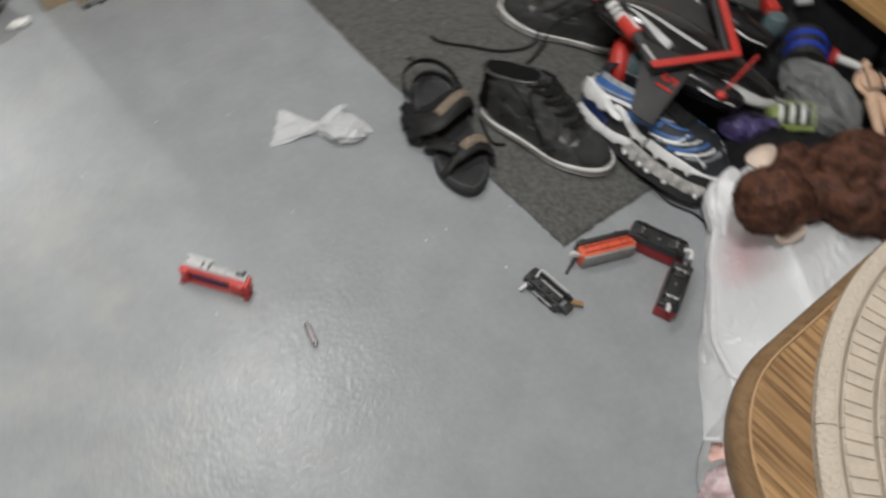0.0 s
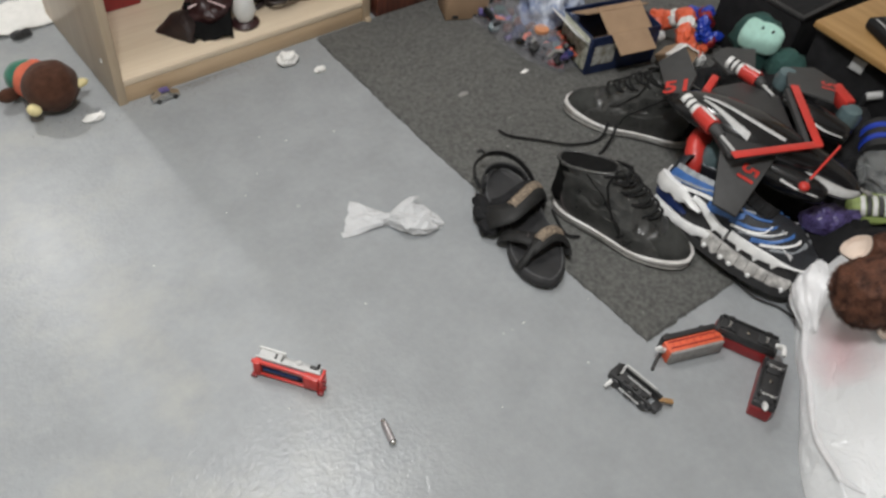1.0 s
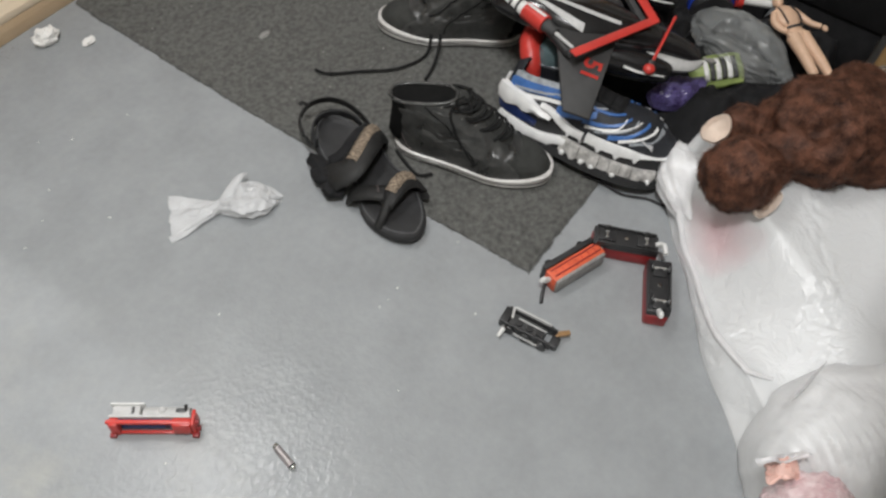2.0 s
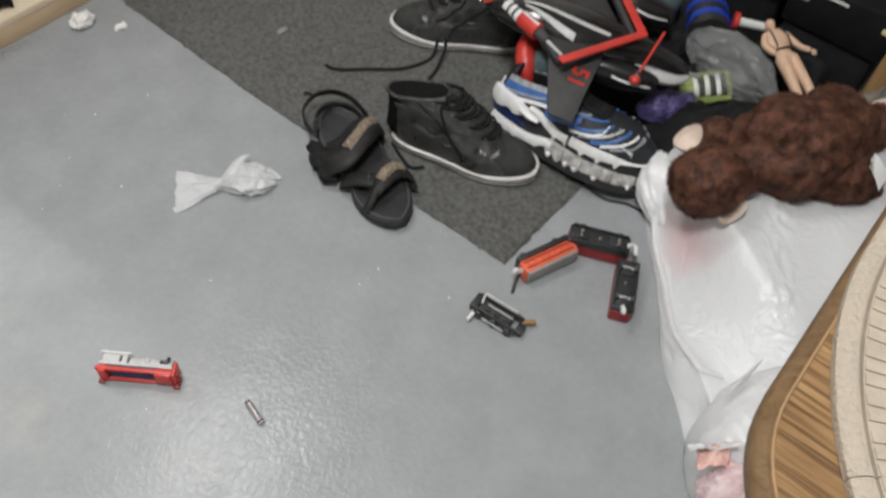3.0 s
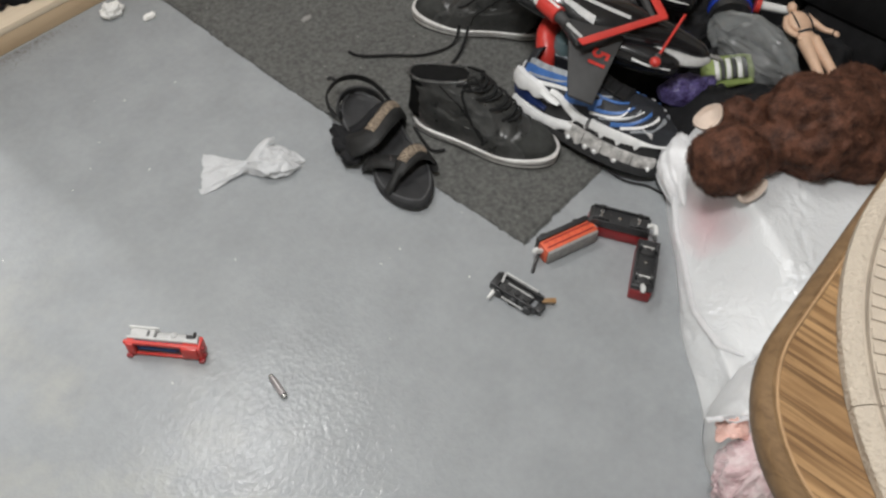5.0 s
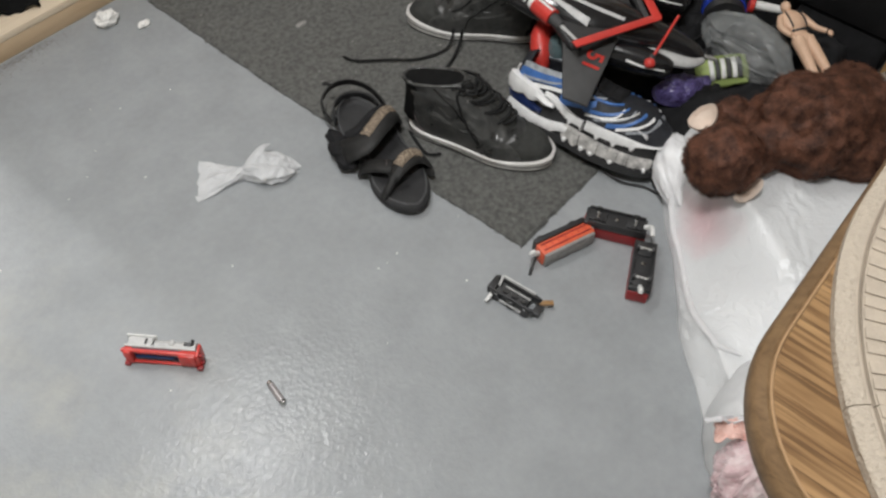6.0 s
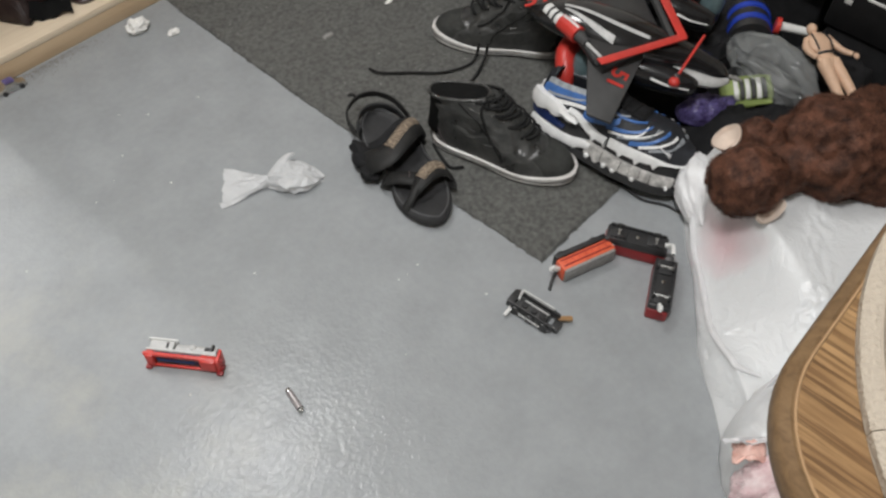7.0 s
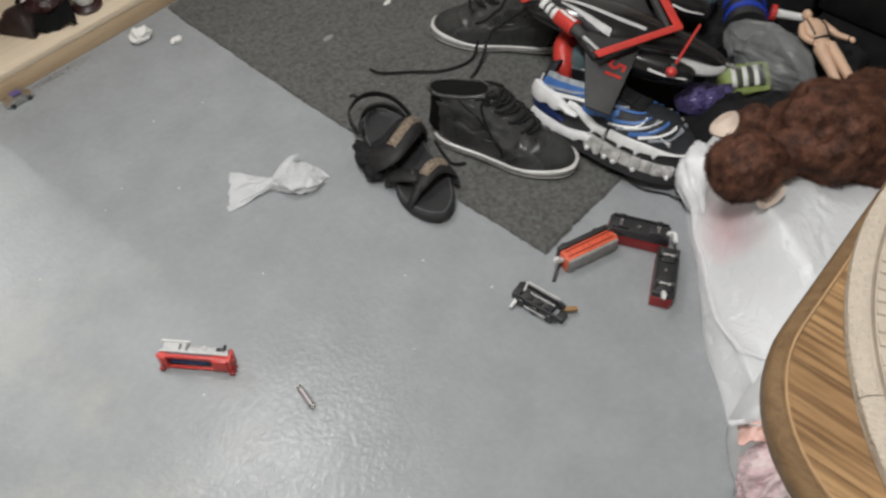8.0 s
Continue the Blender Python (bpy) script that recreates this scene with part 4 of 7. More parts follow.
    for c, r in (((0.06, 0.082, 0.024), (0.014, 0.024, 0.016)), ((0.068, 0.108, 0.02), (0.014, 0.026, 0.015)), ((0.06, 0.134, 0.016), (0.022, 0.022, 0.013)), ((0.05, 0.112, 0.028), (0.02, 0.028, 0.014))):
        blob(bm, c, r, at(0, 0, 0, 15), 4, 0.25, 16, c[1] * 70)
    part("open_flap", bm, DARKCLOTH, t, "open black hook-and-loop flap")
    bm = B()
    tube(bm, smooth_line([(0.012, 0.17, 0.02), (0.008, 0.19, 0.046), (0.014, 0.205, 0.05)], 5), 0.0012, 6)
    part("stitching", bm, PIPING, t, "pale frayed stitching")


sandal()


GELGREY = material("milky_grey_gel", (0.46, 0.45, 0.43), 0.22, 0.35, 60, 0.1, second=(0.72, 0.7, 0.67))


def running_shoe():
    L, W = 0.318, 0.116
    t = thing("running_shoe", "blue, white and black running shoe with a thick cushioned sole", "shoe", heading(0.259, 0.226, 0.303, -0.088, 0.018, -17))
    surf, half = shoe_shape(L, W, 0.052, 0.056, 0.07, 0.12)
    part("outsole", plate(B(), sole_outline(half, L, 0.007), -0.006, 0.01, 0.004), RUBBER_B, t, "black rubber outsole")
    part("midsole", plate(B(), sole_outline(half, L, 0.0), 0.0102, 0.058, 0.006), RUBBER_B, t, "black foam midsole")

    def side(s, z, off, k):
        w = half(max(0.004, min(0.996, s)))
        ds = 0.004
        dw = (half(min(0.996, s + ds)) - half(max(0.004, s - ds))) / (2 * ds * L)
        n = Vector((k, -dw * 1.0, 0)).normalized()
        return Vector((k * w, s * L, z)) + n * off

    def wall(s0, s1, zlo, zhi, off, k, n=40):
        bm = B()
        rows = []
        for i in range(n + 1):
            s = s0 + (s1 - s0) * i / n
            lo, hi = zlo(s), zhi(s)
            rows.append([side(s, lo, 0.0, k), side(s, lo + 0.001, off, k), side(s, (lo + hi) / 2, off * 1.3, k), side(s, hi - 0.001, off, k), side(s, hi, 0.0, k)])
        loft(bm, rows)
        return bm

    def drips(s, f, d):
        return d * max(0.0, math.sin(f * s)) ** 3
    for k in (1, -1):
        part("heel_rim", wall(0.01, 0.33, lambda s: 0.053 + 0.003 * smooth(0.14, 0.34, s) - 0.006 * smooth(0.1, 0.02, s) + 0.003 * max(-0.6, math.sin(62 * s)) * (1 - smooth(0.22, 0.34, s)), lambda s: 0.082 - 0.02 * smooth(0.12, 0.34, s), 0.012, k, 70), SHOEWHITE, t, "thick white teardrop heel rim")
        part("heel_insert", wall(0.012, 0.25, lambda s: 0.031, lambda s: 0.052 - 0.012 * smooth(0.12, 0.25, s), 0.006, k, 30), NAVY, t, "dark navy heel insert")
        part("middle_rim", wall(0.25, 0.53, lambda s: 0.068 - 0.022 * smooth(0.26, 0.46, s) - drips(s, 74, 0.007) * (s > 0.44), lambda s: 0.079 - 0.018 * smooth(0.27, 0.5, s), 0.007, k, 60), SHOEWHITE, t, "white overlay running down to the midsole")
        part("front_rim", wall(0.55, 0.975, lambda s: 0.046 + 0.01 * smooth(0.75, 0.97, s) - drips(s, 62, 0.009) * (1 - smooth(0.85, 0.95, s)), lambda s: 0.065 - 0.007 * smooth(0.75, 0.975, s), 0.007, k, 90), SHOEWHITE, t, "white front rim with a dripping edge")
        part("lower_rim", wall(0.03, 0.45, lambda s: 0.008 + 0.012 * smooth(0.3, 0.45, s) - drips(s, 40, 0.003), lambda s: 0.028 + 0.003 * math.sin(18 * s) + 0.004 * smooth(0.3, 0.45, s), 0.008, k, 60), SHOEWHITE, t, "white lower rim")
        for i in range(9):
            s = 0.42 + 0.06 * i
            part("gel_pod", wall(s, s + 0.0575, lambda q, s=s: 0.01 - 0.007 * math.sin(math.pi * (q - s) / 0.0575), lambda q: 0.037 - 0.012 * (q - 0.4), 0.0055 + 0.0015 * (i % 2), k, 10), GELGREY, t, "grey cushioning pod")
            if i in (0, 2, 3, 5, 8):
                bm = B()
                blob(bm, side(s + 0.03, 0.009, 0.007, k), (0.003, 0.005, 0.0055), sub=2)
                part("pod_tip", bm, SHOEWHITE, t)
    up = part("upper", upper_mesh(surf, 0.06, 0.42, 50), material("black_shoe_mesh", (0.016, 0.018, 0.023), 0.6, 0.3, 90, 0.6, 700), t, "dark mesh upper")
    thicken(up, 0.004)
    bm = B()
    loft(bm, [[surf(0.02 + 0.5 * i / 18, math.pi * j / 18, -0.006) for j in range(19)] for i in range(19)], closed=False)
    for v in bm.verts:
        v.co.z = min(v.co.z, 0.085)
    part("lining", bm, LINING, t)
    for flip in (False, True):
        f = (lambda a: math.pi - a) if flip else (lambda a: a)
        for path, w, m in (([(0.02, 0.36), (0.1, 0.46), (0.2, 0.55), (0.34, 0.66)], 0.014, SHOEBLUE), ([(0.03, 0.66), (0.1, 0.7), (0.2, 0.76), (0.34, 0.88)], 0.009, SILVER), ([(0.06, 0.3), (0.16, 0.4), (0.26, 0.5), (0.36, 0.7)], 0.0035, SILVER),
                           ([(0.14, 0.22), (0.26, 0.34), (0.36, 0.42), (0.46, 0.52)], 0.004, SHOEWHITE), ([(0.34, 0.2), (0.44, 0.34), (0.52, 0.5), (0.56, 0.72)], 0.01, SHOEBLUE),
                           ([(0.3, 0.6), (0.42, 0.62), (0.52, 0.8), (0.6, 1.1)], 0.003, SILVER), ([(0.52, 0.2), (0.62, 0.36), (0.7, 0.6), (0.72, 1.0)], 0.003, SHOEWHITE),
                           ([(0.58, 0.2), (0.68, 0.4), (0.76, 0.7), (0.78, 1.1)], 0.003, SILVER), ([(0.66, 0.2), (0.76, 0.42), (0.82, 0.8), (0.84, 1.2)], 0.006, SHOEBLUE), ([(0.44, 0.8), (0.54, 0.86), (0.64, 1.0), (0.7, 1.2)], 0.004, SHOEBLUE), ([(0.62, 0.3), (0.7, 0.5), (0.77, 0.8), (0.8, 1.1)], 0.0025, SHOEWHITE),
                           ([(0.5, 0.3), (0.62, 0.5), (0.7, 0.75), (0.74, 1.1)], 0.005, SHOEBLUE), ([(0.72, 0.2), (0.82, 0.45), (0.87, 0.85), (0.885, 1.3)], 0.0045, SHOEWHITE),
                           ([(0.78, 0.2), (0.88, 0.5), (0.91, 1.0), (0.915, 1.5)], 0.004, SILVER)):
            part("overlay", strip(surf, [(s, f(a)) for s, a in path], w, 0.002), m, t)
    bm = B()
    loft(bm, [[surf(0.36 + 0.32 * i / 12, radians(68 + 44 * j / 8), 0.004) for j in range(9)] for i in range(13)], closed=False)
    thicken(part("tongue", bm, DARKCLOTH, t), 0.004)
    for k in range(5):
        s = 0.42 + 0.06 * k
        bm = B()
        tube(bm, [surf(s, a, 0.006) for a in np.linspace(1.1, 2.04, 8)], 0.0025, 6, 0.5)
        part("lace", bm, LACE, t)


running_shoe()


# ---- trains and bits on the floor ----
def train_wheels(t, L, w, z, mat_axle=STEEL):
    for sx in (-0.3, 0.3):
        ax = part("axle", rod(B(), (sx * L, -w * 0.46, z), (sx * L, w * 0.46, z), 0.0021, 8), mat_axle, t, "steel axle")
        for sy in (-0.2, 0.2):
            part("bearing", rbox(B(), (0.006, 0.004, 0.004), at(sx * L, sy * w, z - 0.001), 0.001, 1), LIGHTGREY, ax)
        for sy in (-1, 1):
            part("wheel", lathe(B(), [(0.001, -0.002), (0.007, -0.002), (0.0078, -0.001), (0.007, 0.002), (0.003, 0.0025), (0.001, 0.0025)], 16,
                                at(sx * L, sy * w * 0.4, z, 0, 90)), BLACK, ax)


def hook(t, x, z, mat, turn=0, bend=0.0):
    bm = B()
    tube(bm, smooth_line([(x, 0, z), (x + 0.008 * turn, 0, z + 0.004), (x + 0.013 * turn, 0.001 + 0.4 * bend, z + 0.01), (x + 0.016 * turn, 0.001 + bend, z + 0.006)], 5), 0.0042, 8, 1.3)
    part("coupling", bm, mat, t, "coupling hook")


def wagon_upside_down(m, label, front, L=0.11, bend=0.0):
    w = 0.036
    t = thing("toy_wagon", label, "toy train", m, "toy wagons")
    part("body", rbox(B(), (L, w, 0.026), at(0, 0, 0.013), 0.003), DARKRED, t, "dark red body")
    ch = part("chassis", rbox(B(), (L * 0.98, w * 1.04, 0.012), at(0, 0, 0.0325), 0.002), BLACK, t, "black chassis turned up")
    for sx in (-0.3, 0.3):
        part("wheel_frame", rbox(B(), (0.03, w * 0.62, 0.004), at(sx * L, 0, 0.0405), 0.001), BLACK, ch)
    for sy in (-1, 1):
        part("side_frame", rbox(B(), (L * 0.9, 0.003, 0.006), at(0, sy * w * 0.47, 0.041), 0.001), BLACK, ch)
    train_wheels(t, L, w * 0.9, 0.043)
    bm = B()
    lathe(bm, [(0.0036, 0), (0.0034, 0.0022), (0.001, 0.0026)], 10, at(0, 0, 0.0386))
    part("screw", bm, STEEL, t)
    hook(t, L * 0.44, 0.037, WHITE, front, bend)
    return t


wagon_upside_down(at(0.13, -0.104, 0.0005, -66), "dark red toy wagon lying upside down, black chassis up", 1, bend=-0.02)
wagon_upside_down(at(0.08, -0.189, 0.0005, -155), "dark red toy wagon lying upside down, black chassis up", 1, 0.104)


def wagon_on_side():
    L, w, h = 0.108, 0.034, 0.04
    t = thing("toy_wagon", "orange and grey toy wagon lying on its side", "toy train", at(0.045, -0.055, 0, -20), "toy wagons")
    part("body", rbox(B(), (L, h * 0.62, w * 0.96), at(0, -0.001, w / 2), 0.002), ORANGE, t, "orange-red body side")
    part("roof", rbox(B(), (L * 0.97, 0.007, w * 0.94), at(0, -h * 0.31 - 0.0025, w / 2), 0.003), GREY, t, "grey roof")
    part("chassis", rbox(B(), (L * 0.98, 0.01, w), at(0, h * 0.31 + 0.005, w / 2 + 0.001), 0.0015), BLACK, t)
    for k in (-0.006, 0.006):
        part("side_stripe", rbox(B(), (L * 0.9, 0.0025, 0.0012), at(0, k, w * 0.98 + 0.0006), 0.0004, 1), DARKRED, t, "dark line along the side")
    for k in range(7):
        part("rib", rbox(B(), (0.0015, 0.006, 0.0012), at(-L * 0.38 + k * L * 0.127, 0, w * 0.98 + 0.0004), 0.0003, 1), RED, t)
    for sx in (-0.32, 0.32):
        part("wheel", lathe(B(), [(0.001, -0.003), (0.008, -0.003), (0.008, 0.002), (0.001, 0.002)], 16, at(sx * L, h * 0.31 + 0.011, w * 0.62)), BLACK, t)
    hook(t, -L * 0.5, 0.022, WHITE, -1)
    bm = B()
    tube(bm, smooth_line([(-L * 0.5, 0.004, 0.014), (-L * 0.62, -0.004, 0.006), (-L * 0.78, -0.02, 0.003)], 5), 0.003, 7)
    part("draw_bar", bm, BLACK, t, "black drawbar")
    hook(t, L * 0.5, 0.024, WHITE, 1)


def red_engine():
    """Toy engine shell lying on its side, open red underside to the front."""
    L = 0.118
    t = thing("toy_engine", "red and pale grey toy train engine lying on its side", "toy train", at(-0.548, 0.296, 0, -54))
    part("frame", rbox(B(), (L, 0.006, 0.007), at(0, -0.008, 0.0315), 0.0015), RED, t, "red frame bar")
    part("frame", rbox(B(), (L * 0.84, 0.005, 0.005), at(-0.004, -0.011, 0.005), 0.0015), RED, t, "red frame bar")
    part("end_block", rbox(B(), (0.012, 0.013, 0.034), at(-L / 2 + 0.01, -0.008, 0.0175), 0.002), RED, t)
    part("end_block", rbox(B(), (0.026, 0.014, 0.03), at(L / 2 - 0.016, -0.008, 0.019), 0.003), RED, t)
    part("buffer_beam", rbox(B(), (0.005, 0.024, 0.036), at(L / 2, -0.002, 0.0185), 0.0015), RED, t)
    for x, z in ((L / 2 + 0.001, 0.004), (-L / 2 + 0.006, 0.003)):
        part("foot", rbox(B(), (0.01, 0.01, 0.007), at(x, -0.014, z), 0.002), DARKRED, t)
    for z in (0.009, 0.028):
        part("buffer", rod(B(), (L / 2 + 0.002, -0.006, z), (L / 2 + 0.007, -0.006, z), 0.0035, 12), DARKRED, t)
    part("inner_plate", rbox(B(), (L * 0.76, 0.004, 0.025), at(-0.004, -0.003, 0.018), 0.001), NAVY, t, "dark blue inner plate")
    part("inner_strip", rbox(B(), (L * 0.5, 0.002, 0.006), at(-0.012, -0.006, 0.012), 0.0008), SHOEBLUE, t, "blue inner strip")
    part("boiler", rod(B(), (-L * 0.1, 0.007, 0.0185), (L * 0.44, 0.007, 0.0185), 0.0122, 20), LIGHTGREY, t, "pale grey boiler")
    part("cab", rbox(B(), (0.038, 0.018, 0.034), at(-L * 0.28, 0.0075, 0.0185), 0.003), LIGHTGREY, t, "pale grey cab")
    part("cab_roof", rbox(B(), (0.046, 0.003, 0.036), at(-L * 0.28, 0.0178, 0.019), 0.0012), WHITE, t)
    part("footplate", rbox(B(), (L * 0.94, 0.004, 0.036), at(0, -0.0005, 0.0185), 0.0012), LIGHTGREY, t)
    part("window", rbox(B(), (0.004, 0.01, 0.0015), at(-L * 0.2, 0.008, 0.0355), 0.0005), BLACK, t)
    part("chimney", rbox(B(), (0.014, 0.006, 0.006), at(L * 0.34, 0.01, 0.0305), 0.002), BLACK, t)
    part("whistle", rod(B(), (L * 0.39, 0.01, 0.03), (L * 0.4, 0.016, 0.036), 0.0025, 10), BLACK, t)
    part("dome", blob(B(), (L * 0.12, 0.011, 0.0285), (0.006, 0.006, 0.005)), LIGHTGREY, t)


def engine_chassis():
    L = 0.084
    t = thing("toy_chassis", "black toy engine chassis with a grey coupling rod", "toy train", at(-0.099, -0.056, 0, -85))
    for sy in (-1, 1):
        part("side_frame", rbox(B(), (L, 0.004, 0.016), at(0, sy * 0.014, 0.016), 0.001), BLACK, t)
    part("motor_block", rbox(B(), (L * 0.7, 0.022, 0.014), at(-0.003, 0, 0.012), 0.002), CHARCOAL, t)
    for sx in (-0.34, 0.0, 0.32):
        for sy in (-1, 1):
            part("wheel", lathe(B(), [(0.001, -0.002), (0.009, -0.002), (0.0098, 0), (0.009, 0.002), (0.001, 0.002)], 18, at(sx * L, sy * 0.018, 0.0105, 0, 90)), BLACK, t)
    part("coupling_rod", rbox(B(), (L * 0.74, 0.0042, 0.005), at(-0.002, 0.0155, 0.0262), 0.0014), LIGHTGREY, t, "pale grey rod")
    part("coupling_rod", rbox(B(), (L * 0.58, 0.0026, 0.003), at(0.003, 0.0035, 0.0205), 0.001), LIGHTGREY, t, "pale grey rod")
    part("bracket", rbox(B(), (0.004, 0.02, 0.005), at(-L * 0.385, 0.006, 0.0245, 14), 0.001), LIGHTGREY, t, "pale grey bracket")
    for sx in (-0.2, 0.02, 0.22):
        part("gear", lathe(B(), [(0.001, -0.0015), (0.0055, -0.0015), (0.006, 0), (0.0055, 0.0015), (0.001, 0.0015)], 14, at(sx * L, -0.0045, 0.0205)), BLACK, t)
    part("coupling_rod", rbox(B(), (L * 0.5, 0.002, 0.003), at(0.002, -0.021, 0.012), 0.0008), LIGHTGREY, t, "pale grey rod")
    part("peg", rod(B(), (-L * 0.42, -0.016, 0.012), (-L * 0.44, -0.034, 0.007), 0.004, 10, 0.003), WHITE, t, "white peg")
    part("tail_block", rbox(B(), (0.014, 0.02, 0.012), at(L * 0.52, 0, 0.008), 0.002), BLACK, t)
    part("lever", rbox(B(), (0.024, 0.008, 0.006), at(L * 0.58, 0.02, 0.012, 38), 0.001), BRASS, t, "tan lever")
    part("head_block", rbox(B(), (0.014, 0.03, 0.016), at(-L * 0.48, 0, 0.014), 0.002), BLACK, t)


def battery():
    a = math.degrees(math.atan2(-0.047, -0.011))
    t = thing("battery", "silver grey battery lying on the floor", "battery", at(-0.4775, 0.1185, 0.0053, a))
    r = 0.0052
    turned = pose(0, 0, 0, 0, 90, 0)
    part("case", lathe(B(), [(0.001, -0.022), (r * 0.9, -0.022), (r, -0.021), (r, 0.021), (r * 0.9, 0.022), (0.001, 0.022)], 20, turned), STEEL, t)
    part("label_band", lathe(B(), [(r * 1.02, -0.0165), (r * 1.02, 0.0175)], 20, turned), material("pale_battery_label", (0.36, 0.33, 0.33), 0.3, 0.25, 90, 0.05, metal=0.5), t, "silvery printed label")
    part("end_band", lathe(B(), [(r * 1.03, 0.0172), (r * 1.03, 0.02)], 20, turned), CHARCOAL, t)
    part("terminal", rod(B(), (0.022, 0, 0), (0.0235, 0, 0), 0.0022, 12), STEEL, t)


wagon_on_side()
red_engine()
engine_chassis()
battery()


def crumple(name, label, cat, c, size, mat, seed, flat=0.45, group=""):
    """A crumpled scrap of paper."""
    bm = B()
    vs = bmesh.ops.create_icosphere(bm, subdivisions=4, radius=1)["verts"]
    for v in vs:
        q = v.co.copy()
        d = 1 + 0.3 * fbm(q.x * 1.7 + seed, q.y * 1.7, q.z * 1.7, 3) + 0.22 * (0.3 - abs(noise.noise(Vector((q.x * 3.4 + seed, q.y * 3.4, q.z * 3.4)))))
        v.co = Vector((q.x * size[0] * d, q.y * size[1] * d, max(0.0, (q.z + 0.75) * size[2] * flat * d)))
        v.co += Vector(c)
    return tagged(part(name, bm, mat, angle=25), label, cat, group)


crumple("tissue", "crumpled white tissue on the floor by the bookcase", "tissue", (-0.106, 1.028, 0), (0.023, 0.018, 0.036), TISSUE, 2.0)
crumple("paper_scrap", "small torn white paper scrap on the floor", "paper", (-0.06, 0.966, 0), (0.014, 0.008, 0.014), TISSUE, 5.0, group="paper scraps")
crumple("paper_scrap", "small torn white paper scrap on the floor", "paper", (-0.545, 1.068, 0), (0.022, 0.011, 0.014), TISSUE, 9.0, group="paper scraps")
crumple("paper_scrap", "small white scrap on the carpet", "paper", (0.341, 0.704, 0.006), (0.011, 0.005, 0.008), TISSUE, 12.0, group="paper scraps")
crumple("paper_scrap", "small white scrap on the carpet", "paper", (0.162, 0.716, 0.006), (0.012, 0.007, 0.006), GREY, 14.0, group="paper scraps")


def small_bag():
    """White plastic bag, twisted in the middle: a fan at one end, a lump at the other."""
    t = thing("small_plastic_bag", "small white plastic bag knotted in the middle on the floor", "plastic bag", at(-0.205, 0.482, 0, -40))
    bm = B()
    rows = []
    N = 72
    prof = [(-0.088, 0.044, 0.003), (-0.075, 0.041, 0.004), (-0.05, 0.03, 0.008), (-0.022, 0.016, 0.013), (-0.006, 0.01, 0.018), (0.012, 0.019, 0.024), (0.03, 0.032, 0.027), (0.055, 0.033, 0.024), (0.075, 0.024, 0.015), (0.09, 0.006, 0.006)]
    P = smooth_line([Vector(p) for p in prof], 7)
    for i, p in enumerate(P):
        ring = []
        for k in range(N):
            a = 2 * math.pi * k / N
            c, s = math.cos(a), math.sin(a)
            fold = 1 + 0.22 * fbm(c * 2.2 + 3, s * 2.2, p.x * 14, 4) + 0.1 * math.sin(7 * a + p.x * 40)
            ring.append((p.x + 0.012 * fbm(c * 1.5, s, 4 + p.y * 20), p.y * c * fold, max(0.001 if s < 0 else 0.0035, p.z * (1 + s * fold) * 0.5 * 1.3)))
        rows.append(ring)
    loft(bm, rows, caps=False)
    for v in bm.verts:
        v.co.z = max(0.001, v.co.z + 0.008 * (0.3 - abs(fbm(v.co.x * 44, v.co.y * 44, v.co.z * 44, 3))) * smooth(0.002, 0.012, v.co.z))
    part("film", bm, BAG_T, t, "thin white film", 60)
    for pts, r in (([(0.0, 0.0, 0.018), (0.02, 0.018, 0.034), (0.034, 0.038, 0.034), (0.046, 0.052, 0.026)], 0.011), ([(-0.02, -0.004, 0.012), (-0.05, -0.02, 0.008), (-0.082, -0.036, 0.004)], 0.008)):
        bm = B()
        line = smooth_line(pts, 6)
        tube(bm, line, [r * (1 - 0.85 * (i / (len(line) - 1)) ** 1.5) for i in range(len(line))], 9, 0.5)
        part("handle", bm, BAG_T, t, "twisted bag handle")


small_bag()


def toy_car():
    t = thing("toy_car", "tiny silver and purple toy car against the bookcase plinth", "toy car", at(-0.393, 1.058, 0, -2))
    bm = B()
    loft(bm, [[(x, y * w, z) for y, z in ((-1, 0.004), (-1, h * 0.6), (-0.7, h), (0.7, h), (1, h * 0.6), (1, 0.004))] for x, w, h in ((-0.03, 0.011, 0.01), (-0.02, 0.013, 0.012), (-0.008, 0.013, 0.02), (0.008, 0.013, 0.02), (0.016, 0.013, 0.012), (0.03, 0.011, 0.009))])
    part("body", bm, STEEL, t)
    part("stripe", rbox(B(), (0.02, 0.018, 0.002), at(0.0, 0, 0.021), 0.0005), PURPLE, t)
    for sx in (-0.018, 0.018):
        for sy in (-1, 1):
            part("wheel", lathe(B(), [(0.001, -0.002), (0.005, -0.002), (0.005, 0.002), (0.001, 0.002)], 12, at(sx, sy * 0.013, 0.005, 0, 90)), BLACK, t)


toy_car()


